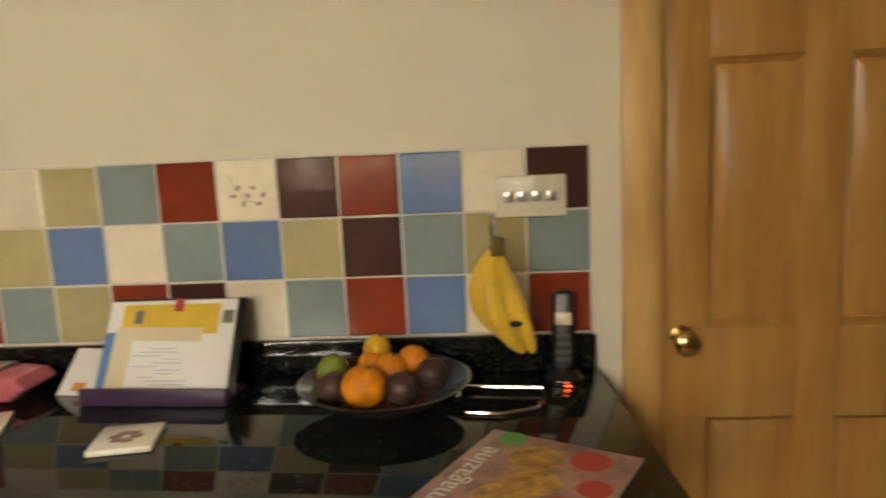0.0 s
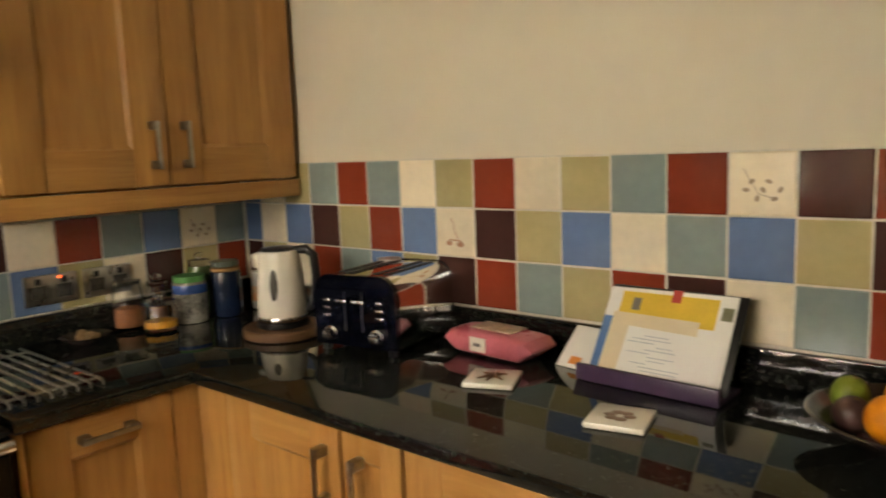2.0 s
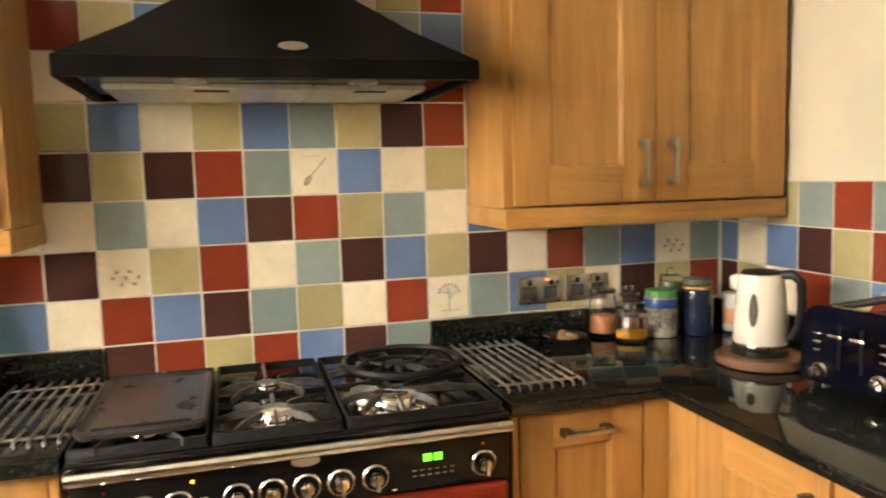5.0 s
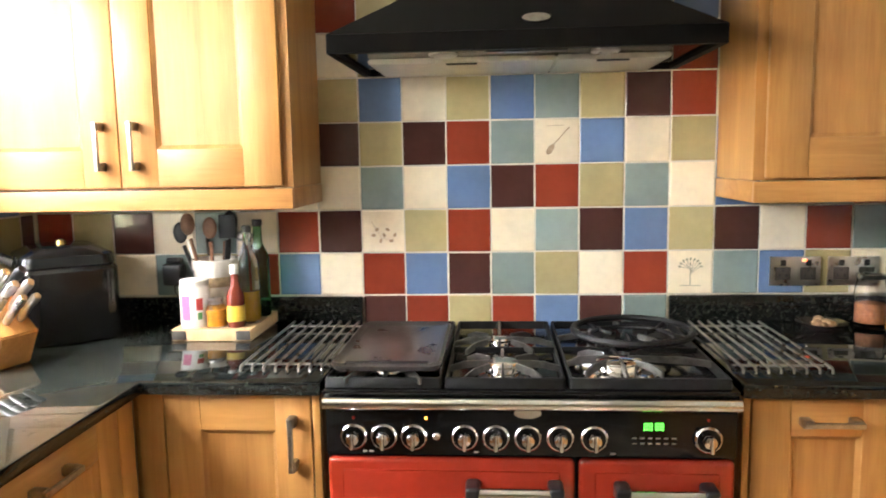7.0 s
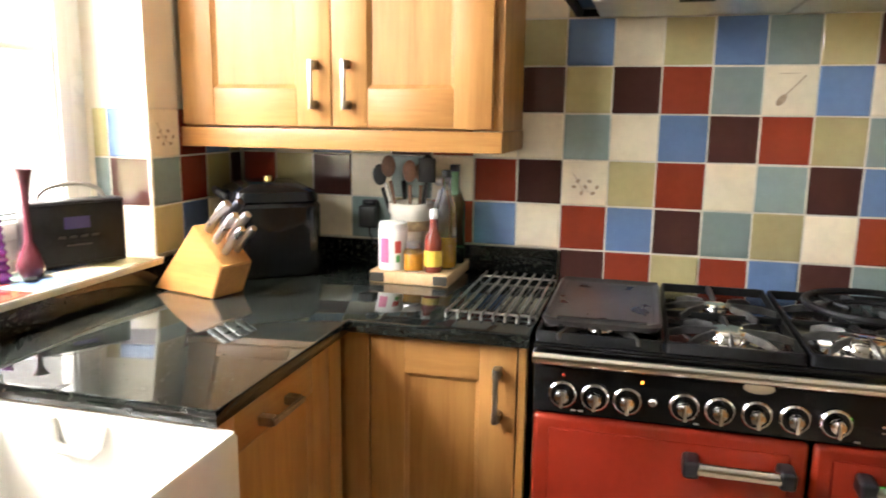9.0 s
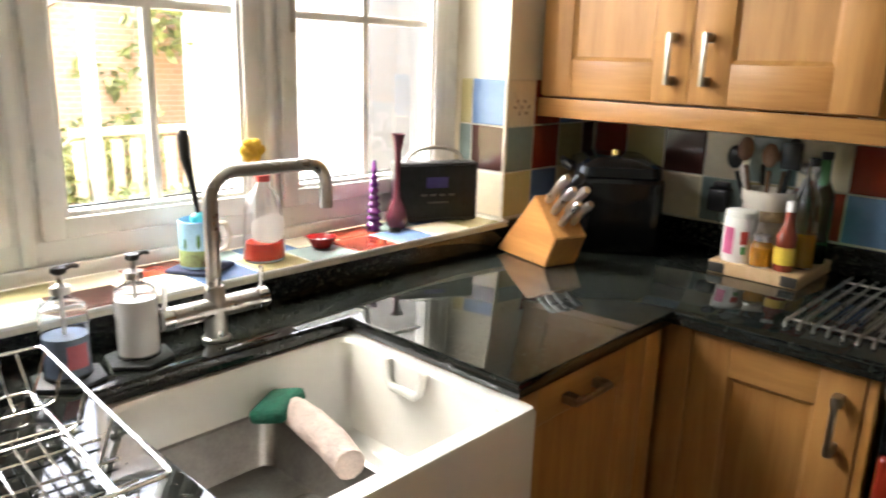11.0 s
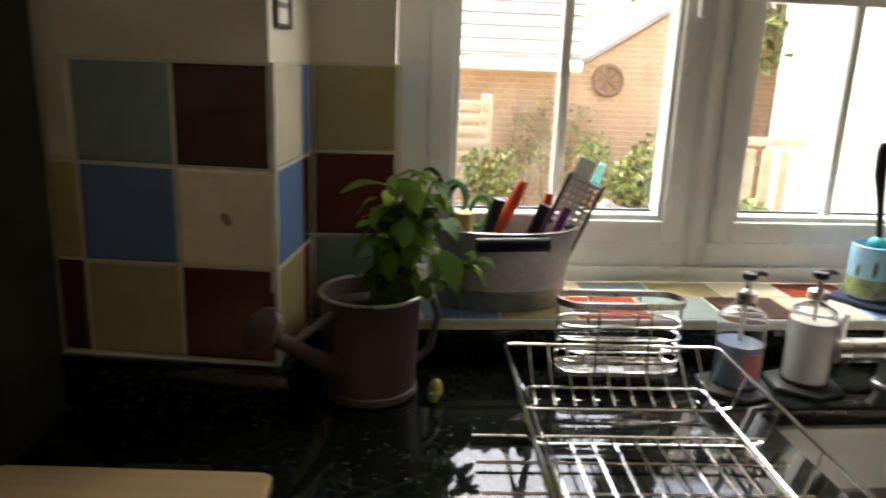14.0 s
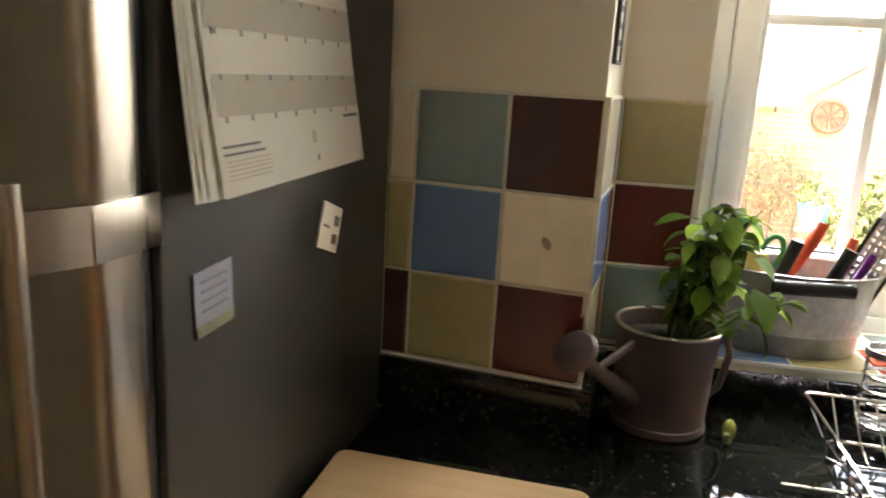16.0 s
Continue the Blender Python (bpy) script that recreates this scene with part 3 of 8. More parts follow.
for a, b in cols:
    for c, d in rows_z:
        bm = bmesh.new()
        vo = [bm.verts.new(p) for p in ((a, LY + 0.004, c), (b, LY + 0.004, c), (b, LY + 0.004, d), (a, LY + 0.004, d))]
        v1 = [bm.verts.new(p) for p in ((a + 0.014, LY + 0.022, c + 0.014), (b - 0.014, LY + 0.022, c + 0.014), (b - 0.014, LY + 0.022, d - 0.014), (a + 0.014, LY + 0.022, d - 0.014))]
        v2 = [bm.verts.new(p) for p in ((a + 0.038, LY + 0.007, c + 0.038), (b - 0.038, LY + 0.007, c + 0.038), (b - 0.038, LY + 0.007, d - 0.038), (a + 0.038, LY + 0.007, d - 0.038))]
        for u0, u1 in ((vo, v1), (v1, v2)):
            for k in range(4):
                bm.faces.new((u0[k], u0[(k + 1) % 4], u1[(k + 1) % 4], u1[k]))
        bm.faces.new(v2)
        box(bm, a, LY + 0.026, c, b, LY + 0.036, d)
        part("panel", bm, PINE, leaf)
BRASS = material("polished_brass", (0.75, 0.55, 0.22), 0.12, metal=1.0, var=0.05, scale=30)
bm = bmesh.new()
km = pose(lx0 + 0.032, LY, 0.985, 90, 0, 0)
lathe(bm, [(0.026, 0.0), (0.026, 0.004), (0.012, 0.008), (0.010, 0.03), (0.018, 0.036), (0.027, 0.048), (0.026, 0.058), (0.014, 0.066), (0.001, 0.067)], seg=28, m=km)
part("door_knob", bm, BRASS, leaf, "polished brass door knob")

# ---- fridge freezer ----
FX0, FX1, FY0, FY1 = 0.0, 0.60, 0.0, 0.503
GREY = material("grey_painted_steel", (0.043, 0.038, 0.031), 0.42, var=0.05, scale=10, bump=0.03, bscale=300)
FSTEEL = material("brushed_door_steel", (0.44, 0.40, 0.34), 0.30, metal=1.0, var=0.05, scale=6, stretch=(30, 30, 0.6))
fridge = thing("fridge_freezer", pose(0.602, -1.245, 0, 0, 0, -8), "tall fridge freezer with grey sides and stainless steel doors", "fridge")
bm = bmesh.new()
box(bm, FX0, FY0, 0.03, FX1, FY1, 1.95, 0.004)
part("cabinet", bm, GREY, fridge)
bm = bmesh.new()
box(bm, FX0 + 0.008, FY1, 0.06, FX1 - 0.008, FY1 + 0.012, 1.94)
part("door_seal", bm, BLACKPLASTIC, fridge, "dark rubber door seal")
for z0, z1, hz in ((0.06, 0.72, None), (0.73, 1.945, 1)):
    bm = bmesh.new()
    box(bm, FX0, FY1 + 0.012, z0, FX1, FY1 + 0.072, z1, 0.014, 3)
    d = part("door", bm, FSTEEL, fridge, "brushed stainless steel door")
    bm = bmesh.new()
    zc0, zc1 = (0.30, 0.68) if hz is None else (0.80, 1.345)
    gx = FX0 + 0.020
    tube(bm, [(gx, FY1 + 0.120, zc0), (gx, FY1 + 0.120, zc1)], 0.0085, 14)
    for zc in (zc0 + 0.04, zc1 - 0.04):
        hb = 0.021
        # plate round the door edge, then an arm out to the bar
        box(bm, FX0 - 0.005, FY1 + 0.004, zc - hb, FX0 - 0.0005, FY1 + 0.076, zc + hb, 0.001)
        loops(bm, [[(x, y, z) for x, y in ((FX0 - 0.004, FY1 + 0.072), (FX0 - 0.004, FY1 + 0.077), (gx - 0.004, FY1 + 0.122), (gx + 0.002, FY1 + 0.117))] for z in (zc - hb, zc + hb)])
    part("handle", bm, FSTEEL, d, "stainless steel bar handle")
for a in (FX0 + 0.05, FX1 - 0.05):
    for b in (FY0 + 0.05, FY1 - 0.05):
        bm = bmesh.new()
        lathe(bm, [(0.02, 0.0), (0.02, 0.03)], a, b, 0.0, 12)
        part("foot", bm, BLACKPLASTIC, fridge)

# ---- cooker hood ----
HOODBLACK = material("black_hood_paint", (0.005, 0.0045, 0.004), 0.42, var=0.2, scale=20, spec=0.06)
HC = 0.115
hood = thing("cooker_hood", pose(WX, HC, 0), "black pyramid chimney cooker hood above the range", "cooker hood")
hw, hd = 0.455, 0.50
bm = bmesh.new()
loops(bm, [[(0.001, -hw, z), (hd, -hw, z), (hd, hw, z), (0.001, hw, z)] for z in (1.672, 1.715)] + [[(0.012, -hw + 0.018, z), (hd - 0.018, -hw + 0.018, z), (hd - 0.018, hw - 0.018, z), (0.012, hw - 0.018, z)] for z in (1.715, 1.672)] + [[(0.001, -hw, 1.672), (hd, -hw, 1.672), (hd, hw, 1.672), (0.001, hw, 1.672)]], False, False)
bmesh.ops.remove_doubles(bm, verts=bm.verts[:], dist=0.0001)
part("canopy_rim", bm, HOODBLACK, hood)
bm = bmesh.new()
lo = [(0.001, -hw), (hd, -hw), (hd, hw), (0.001, hw)]
hi = [(0.001, -0.13), (0.26, -0.13), (0.26, 0.13), (0.001, 0.13)]
mid = [(0.001, -hw * 0.70), (hd * 0.79, -hw * 0.70), (hd * 0.79, hw * 0.70), (0.001, hw * 0.70)]
loops(bm, [zring(lo, 1.7155), zring(mid, 1.800), zring(hi, 1.94)])
part("canopy", bm, HOODBLACK, hood)
bm = bmesh.new()
box(bm, 0.001, -0.13, 1.941, 0.26, 0.13, CEILZ - 0.003, 0.003)
part("chimney", bm, HOODBLACK, hood)
bm = bmesh.new()
box(bm, 0.013, -hw + 0.019, 1.682, hd - 0.019, hw - 0.019, 1.690)
under = part("underside", bm, BLACKGLOSS, hood)
ALU = material("greasy_aluminium_mesh", (0.66, 0.63, 0.57), 0.34, metal=0.9, var=0.10, scale=40, bump=0.25, bscale=500)
for y0, y1 in ((-0.390, 0.088), (0.091, 0.372)):
    bm = bmesh.new()
    loops(bm, [[(0.016, y0, z), (0.318, y0, z), (0.318, y1, z), (0.016, y1, z)] for z in (1.668, 1.681)])
    bmesh.ops.bevel(bm, geom=bm.edges[:], offset=0.003, segments=2, affect='EDGES')
    f = part("grease_filter", bm, ALU, hood, "aluminium mesh grease filter")
    bm = bmesh.new()
    box(bm, 0.285, (y0 + y1) / 2 - 0.04, 1.664, 0.305, (y0 + y1) / 2 + 0.04, 1.6678, 0.001)
    part("catch", bm, BLACKPLASTIC, f)
for yl in (-0.193, 0.201):
    bm = bmesh.new()
    lathe(bm, [(0.001, 0.0), (0.030, 0.0), (0.036, 0.004), (0.036, 0.009)], 0.375, yl, 1.673, 24)
    part("lamp_lens", bm, STEEL, under, "round unlit hood lamp")
bm = bmesh.new()
lathe(bm, [(0.001, 0), (0.026, 0.0), (0.026, 0.003), (0.001, 0.004)], seg=24, m=pose(hd * 0.945, 0.03, 1.744, 0, 50, 0) @ Matrix.Diagonal((0.55, 1.25, 1, 1)))
part("badge", bm, PEWTER, hood, "oval chrome maker's badge")
bm = bmesh.new()
box(bm, 0.40, -0.088, 1.676, 0.43, 0.107, 1.6815, 0.001)
part("switch_strip", bm, BLACKPLASTIC, hood)

# ---- range cooker ----
CKY = CK0 + 0.004
CW_ = CK1 - CK0 - 0.008
cooker = thing("range_cooker", pose(-1.462, CKY, 0, 0, 0, 90), "cherry red and black dual-oven gas range cooker", "range cooker")
bm = bmesh.new()
box(bm, 0, 0.03, 0.09, CW_, 0.63, 0.905, 0.004)
part("body", bm, BLACKGLOSS, cooker)
bm = bmesh.new()
box(bm, 0, 0.0, 0.906, CW_, 0.635, 0.920, 0.005)
part("hob_top", bm, BLACKGLOSS, cooker)
bm = bmesh.new()
box(bm, 0.004, 0.004, 0.768, CW_ - 0.004, 0.03, 0.872, 0.004)
panel = part("control_panel", bm, BLACKGLOSS, cooker)
bm = bmesh.new()
tube(bm, [(0.004, -0.012, 0.893), (CW_ - 0.004, -0.012, 0.893)], 0.0135, 16)
for xx in (0.012, CW_ - 0.012):
    box(bm, xx - 0.012, -0.012, 0.88, xx + 0.012, 0.03, 0.906, 0.004)
part("towel_rail", bm, CHROME, cooker, "polished chrome rail along the front")
KN = [-0.273, -0.205, -0.138, -0.024, 0.045, 0.115, 0.186, 0.260, 0.504]
for ky in KN:
    kx = ky - CKY
    kmat = pose(kx, 0.004, 0.812, 90, 0, 0)
    bm = bmesh.new()
    lathe(bm, [(0.030, 0.0), (0.030, 0.006), (0.027, 0.009), (0.0255, 0.009), (0.0255, 0.004), (0.001, 0.004)], seg=28, m=kmat)
    kb = part("control_knob", bm, CHROME, panel, "chrome ringed control knob")
    bm = bmesh.new()
    lathe(bm, [(0.0165, 0.005), (0.0160, 0.018), (0.0135, 0.026), (0.008, 0.029), (0.001, 0.030)], seg=24, m=kmat)
    box(bm, kx - 0.0045, -0.036, 0.793, kx + 0.0045, -0.016, 0.831, 0.003)
    part("grip", bm, CHROME, kb)
    bm = bmesh.new()
    lathe(bm, [(0.0254, 0.0042), (0.0254, 0.0055), (0.001, 0.0056)], seg=24, m=kmat)
    part("dial_face", bm, BLACKGLOSS, kb, "black dial face")
for ky in (-0.25, -0.235, 0.0, 0.3):
    bm = bmesh.new()
    box(bm, ky - CKY - 0.004, 0.002, 0.776, ky - CKY + 0.006, 0.0036, 0.779)
    part("dial_mark", bm, PAPER, panel)
bm = bmesh.new()
lathe(bm, [(0.009, 0.0), (0.009, 0.010), (0.006, 0.013), (0.001, 0.013)], seg=16, m=pose(-0.087 - CKY, 0.004, 0.815, 90, 0, 0))
part("ignition_button", bm, CHROME, panel)
DISPLAY = glow_material("green_clock_digits", (0.10, 0.9, 0.05), 0.06)
cx = 0.387 - CKY
for k, (a, b) in enumerate(((-0.020, -0.012), (-0.010, -0.002), (0.004, 0.012), (0.014, 0.022))):
    bm = bmesh.new()
    z0_, z1_, w_ = 0.832, 0.848, 0.0022
    box(bm, cx + a, 0.0012, z0_, cx + a + w_, 0.0035, z1_)
    box(bm, cx + b - w_, 0.0012, z0_, cx + b, 0.0035, z1_)
    for zz in (z0_, (z0_ + z1_) / 2 - 0.001, z1_ - w_):
        box(bm, cx + a + w_, 0.0012, zz, cx + b - w_, 0.0035, zz + w_)
    part("clock_digit", bm, DISPLAY, panel, "green glowing clock digit")
for r_, zz in ((6, 0.812), (6, 0.800)):
    for k in range(r_):
        bm = bmesh.new()
        box(bm, cx - 0.045 + 0.017 * k, 0.002, zz, cx - 0.036 + 0.017 * k, 0.0036, zz + 0.003)
        part("clock_button", bm, STEEL, panel)
AMBER = glow_material("amber_neon", (1.0, 0.25, 0.03), 0.12)
for ky in (-0.273, -0.11, 0.504):
    bm = bmesh.new()
    lathe(bm, [(0.0035, 0), (0.0035, 0.002), (0.001, 0.003)], seg=10, m=pose(ky - CKY, 0.004, 0.855, 90, 0, 0))
    part("neon", bm, AMBER if ky == -0.11 else RED, panel)
for x0, x1, h0, h1 in ((0.006, 0.219 - CKY, -0.016 - CKY, 0.184 - CKY), (0.227 - CKY, CW_ - 0.006, 0.307 - CKY, 0.511 - CKY)):
    bm = bmesh.new()
    box(bm, x0, 0.0, 0.16, x1, 0.03, 0.762, 0.012, 3)
    d = part("oven_door", bm, RED, cooker, "cherry red enamelled oven door")
    bm = bmesh.new()
    box(bm, x0 + 0.035, -0.004, 0.20, x1 - 0.035, 0.002, 0.735, 0.004)
    part("door_panel", bm, RED, d)
    bm = bmesh.new()
    tube(bm, [(h0, -0.045, 0.702), (h1, -0.045, 0.702)], 0.014, 14)
    hb = part("door_handle", bm, CHROME, d, "chrome bar handle with black ends")
    for hx_ in (h0 + 0.01, h1 - 0.01):
        bm = bmesh.new()
        box(bm, hx_ - 0.016, -0.06, 0.684, hx_ + 0.016, -0.003, 0.720, 0.008, 3)
        part("handle_end", bm, BLACKPLASTIC, hb)
bm = bmesh.new()
box(bm, 0.006, 0.06, 0.0, CW_ - 0.006, 0.6, 0.088)
part("plinth", bm, BLACKMATT, cooker)
bm = bmesh.new()
lathe(bm, [(0.001, 0), (0.030, 0.0), (0.030, 0.003), (0.001, 0.003)], seg=24, m=pose(0.115 - CKY, 0.004, 0.868, 90, 0, 0) @ Matrix.Diagonal((1, 0.4, 1, 1)))
part("badge", bm, CHROME, panel, "small oval chrome badge")


def burner(px, py, r):
    bm = bmesh.new()
    lathe(bm, [(r * 1.6, 0.0), (r * 1.5, 0.008), (r * 1.05, 0.011), (r, 0.022), (r * 0.96, 0.024), (0.001, 0.024)], px, py, 0.9205, 28)
    b = part("burner", bm, CHROME, cooker, "steel gas burner")
    bm = bmesh.new()
    lathe(bm, [(r * 0.95, 0.0), (r * 0.98, 0.005), (r * 0.85, 0.010), (0.001, 0.011)], px, py, 0.945, 28)
    part("burner_cap", bm, CHROME, b)


for wx, wy, r in ((-1.80, 0.055, 0.026), (-1.575, 0.062, 0.042), (-1.615, 0.335, 0.058), (-1.555, -0.205, 0.03), (-1.86, -0.205, 0.03)):
    burner(wy - CKY, -1.462 - wx, r)
IRON = material("worn_pan_support_iron", (0.16, 0.155, 0.15), 0.3, metal=0.85, var=0.35, scale=40, bump=0.12, bscale=220)


def finger(parent, x0, y0, x1, y1):
    """Tapered prong from the frame in towards the burner."""
    bm = bmesh.new()
    d = Vector((x1 - x0, y1 - y0, 0)).normalized()
    n_ = Vector((-d.y, d.x, 0))
    a, b = Vector((x0, y0, 0)), Vector((x1, y1, 0))
    rows = []
    for u_, w_, zl, zh in ((0.0, 0.0042, 0.930, 0.944), (0.35, 0.004, 0.938, 0.955), (0.92, 0.0034, 0.944, 0.958), (1.0, 0.002, 0.947, 0.957)):
        p_ = a.lerp(b, u_)
        rows.append([tuple(p_ + n_ * w_ + Vector((0, 0, zl))), tuple(p_ - n_ * w_ + Vector((0, 0, zl))), tuple(p_ - n_ * w_ * 0.7 + Vector((0, 0, zh))), tuple(p_ + n_ * w_ * 0.7 + Vector((0, 0, zh)))])
    loops(bm, rows)
    part("finger", bm, IRON, parent)


for a, b, burners in ((-0.338, -0.074, ((-0.205, 0.093), (-0.205, 0.398))), (-0.068, 0.200, ((0.062, 0.113), (0.055, 0.338))), (0.206, 0.556, ((0.335, 0.153), (0.39, 0.40)))):
    a, b = a - CKY, b - CKY
    g0, g1 = 0.008, 0.585
    bm = bmesh.new()
    ring_ = lambda d, f, z: zring(rrect(a + d, g0 + f, b - d, g1 - d, 0.008, 3), z)
    loops(bm, [ring_(0.0, 0.0, 0.9215), ring_(0.001, 0.003, 0.941), ring_(0.003, 0.006, 0.944), ring_(0.007, 0.016, 0.943), ring_(0.008, 0.019, 0.9215), ring_(0.0, 0.0, 0.9215)], False, False)
    bmesh.ops.remove_doubles(bm, verts=bm.verts[:], dist=0.0001)
    ps = part("pan_support", bm, BLACKMATT, cooker, "black cast iron pan support")
    for wy, py in burners:
        px = wy - CKY
        finger(ps, a + 0.006, py, px - 0.022, py)
        finger(ps, b - 0.006, py, px + 0.022, py)
        finger(ps, px, g0 + 0.014 if py < 0.25 else (g0 + g1) / 2 + 0.012, px, py - 0.022)
        finger(ps, px, g1 - 0.006 if py > 0.25 else (g0 + g1) / 2 - 0.03, px, py + 0.022)
        for sx, sy_ in ((-1, -1), (1, -1), (-1, 1), (1, 1)):
            finger(ps, px + sx * 0.085, py + sy_ * 0.085, px + sx * 0.03, py + sy_ * 0.03)
    bm = bmesh.new()
    box(bm, a + 0.006, (g0 + g1) / 2 - 0.026, 0.930, b - 0.006, (g0 + g1) / 2 - 0.018, 0.946, 0.002)
    part("cross_bar", bm, BLACKMATT, ps)

GRIDDLE = material("seasoned_griddle", (0.045, 0.042, 0.04), 0.28, metal=0.5, var=0.3, scale=14, bump=0.1, bscale=120)
gr = thing("griddle_plate", pose(-1.69, -0.202, 0.9585), "flat grey cast griddle plate on the hob", "griddle")
bm = bmesh.new()
loops(bm, [zring(rrect(-0.212, -0.121, 0.212, 0.121, 0.03), 0.0), zring(rrect(-0.217, -0.126, 0.217, 0.126, 0.03), 0.012), zring(rrect(-0.210, -0.119, 0.210, 0.119, 0.028), 0.017), zring(rrect(-0.199, -0.108, 0.199, 0.108, 0.022), 0.010)])
part("plate", bm, GRIDDLE, gr)
bm = bmesh.new()
box(bm, 0.172, -0.095, 0.0102, 0.189, 0.095, 0.0125, 0.001)
part("drip_channel", bm, BLACKMATT, gr)
wk = thing("wok_ring", pose(-1.765, 0.393, 0.9575), "round black cast iron wok ring on the hob", "wok ring")
bm = bmesh.new()
tube(bm, [(0.148 * math.cos(a), 0.148 * math.sin(a), 0.026) for a in [2 * math.pi * i / 40 for i in range(40)]], 0.0085, 8, True)
tube(bm, [(0.105 * math.cos(a), 0.105 * math.sin(a), 0.010) for a in [2 * math.pi * i / 40 for i in range(40)]], 0.006, 8, True)
part("ring", bm, BLACKMATT, wk)
for k in range(4):
    a = radians(45 + 90 * k)
    bm = bmesh.new()
    tube(bm, [(0.06 * math.cos(a), 0.06 * math.sin(a), 0.007), (0.11 * math.cos(a), 0.11 * math.sin(a), 0.010), (0.148 * math.cos(a), 0.148 * math.sin(a), 0.022)], 0.006, 8)
    part("prong", bm, BLACKMATT, wk)

# wire stands on either side
for yc in (-0.462, 0.702):
    tv = thing("wire_trivet", pose(-1.80, yc, WT + 0.001), "steel wire worktop stand beside the cooker", "trivet", "wire worktop stands")
    for k in range(8):
        yy = -0.098 + 0.028 * k
        bm = bmesh.new()
        tube(bm, [(-0.235, yy, 0.014), (0.235, yy, 0.014), (0.242, yy, 0.010), (0.243, yy, 0.001)], 0.0032, 8)
        part("rod", bm, STEEL, tv)
    for xx in (-0.20, 0.20):
        bm = bmesh.new()
        tube(bm, [(xx, -0.108, 0.001), (xx, -0.108, 0.008), (xx, 0.108, 0.008), (xx, 0.108, 0.001)], 0.0032, 8)
        part("cross_bar", bm, STEEL, tv)

# ---- wall tiles ----
TILE_MESH = {}
INK = material("brown_ink_motif", (0.20, 0.11, 0.06), 0.3, var=0.3, scale=60)
INK2 = material("green_ink_motif", (0.20, 0.20, 0.12), 0.3, var=0.3, scale=60)
MOTIF_BROWN = material("faded_brown_motif", (0.42, 0.31, 0.21), 0.25, var=0.25, scale=60)
MOTIF_GREEN = material("faded_green_motif", (0.37, 0.36, 0.26), 0.25, var=0.25, scale=60)
MOTIF_RED = material("faded_red_motif", (0.50, 0.27, 0.18), 0.25, var=0.25, scale=60)


def tile_mesh(w, h, col):
    key = (round(w, 3), round(h, 3), col)
    if key not in TILE_MESH:
        g = 0.0017
        bm = bmesh.new()
        lo_ = [bm.verts.new(p) for p in ((g, 0.0045, g), (w - g, 0.0045, g), (w - g, 0.0045, h - g), (g, 0.0045, h - g))]
        b_ = 0.0034
        m_ = [bm.verts.new(p) for p in ((g, 0.0025, g), (w - g, 0.0025, g), (w - g, 0.0025, h - g), (g, 0.0025, h - g))]
        hi_ = [bm.verts.new(p) for p in ((g + b_, 0.0, g + b_), (w - g - b_, 0.0, g + b_), (w - g - b_, 0.0, h - g - b_), (g + b_, 0.0, h - g - b_))]
        for u_, v_ in ((lo_, m_), (m_, hi_)):
            for k in range(4):
                bm.faces.new((u_[k], u_[(k + 1) % 4], v_[(k + 1) % 4], v_[k]))
        bm.faces.new(hi_)
        bm.faces.new(lo_[::-1])
        me = finish("tile", bm, TILE_MAT[col])
        me.set_sharp_from_angle(angle=radians(20))
        TILE_MESH[key] = me
    return TILE_MESH[key]


tile_rng = random.Random(4)


def motif(t, kind):
    bm = bmesh.new()
    y = -0.0006
    c = P / 2

    def stroke(pts, r):
        tube(bm, [(x, y, z) for x, z in pts], r, 5)

    def blob(x, z, a, b, ang=0):
        ca, sa = math.cos(radians(ang)), math.sin(radians(ang))
        vs = [bm.verts.new((x + a * math.cos(q) * ca - b * math.sin(q) * sa, y, z + a * math.cos(q) * sa + b * math.sin(q) * ca)) for q in [2 * math.pi * i / 12 for i in range(12)]]
        bm.faces.new(vs)
    mat = MOTIF_BROWN
    if kind == 'spoon':
        stroke([(c + 0.035, c + 0.04), (c - 0.012, c - 0.012)], 0.0016)
        blob(c - 0.02, c - 0.024, 0.018, 0.009, 55)
        stroke([(c - 0.03, c + 0.045), (c + 0.02, c + 0.046)], 0.0007)
    elif kind == 'tree':
        mat = MOTIF_GREEN
        stroke([(c, c - 0.04), (c, c + 0.03)], 0.0014)
        for k in range(9):
            a = radians(10 + 20 * k)
            stroke([(c, c - 0.005 + 0.002 * k), (c + 0.03 * math.cos(a), c + 0.012 + 0.026 * math.sin(a))], 0.0008)
            blob(c + 0.032 * math.cos(a), c + 0.012 + 0.028 * math.sin(a), 0.005, 0.003, 20 * k)
        stroke([(c - 0.03, c - 0.04), (c + 0.03, c - 0.041)], 0.0009)
    elif kind == 'gadget':
        stroke([(c - 0.01, c + 0.04), (c, c + 0.005), (c + 0.012, c - 0.02)], 0.0013)
        mat = MOTIF_RED
        blob(c - 0.02, c - 0.03, 0.011, 0.007)
        blob(c + 0.018, c - 0.032, 0.012, 0.008)
        stroke([(c - 0.02, c - 0.02), (c + 0.02, c - 0.022)], 0.002)
    elif kind == 'dot':
        blob(c, c, 0.006, 0.010, 30)
    else:
        for k in range(7):
            blob(c - 0.03 + 0.011 * k, c - 0.012 + 0.02 * math.sin(2.1 * k), 0.007, 0.0045, 40 * k)
        stroke([(c - 0.035, c + 0.03), (c - 0.005, c - 0.02), (c + 0.03, c - 0.03)], 0.0008)
    mo = part("motif", bm, mat, t, smooth=False)
    return mo


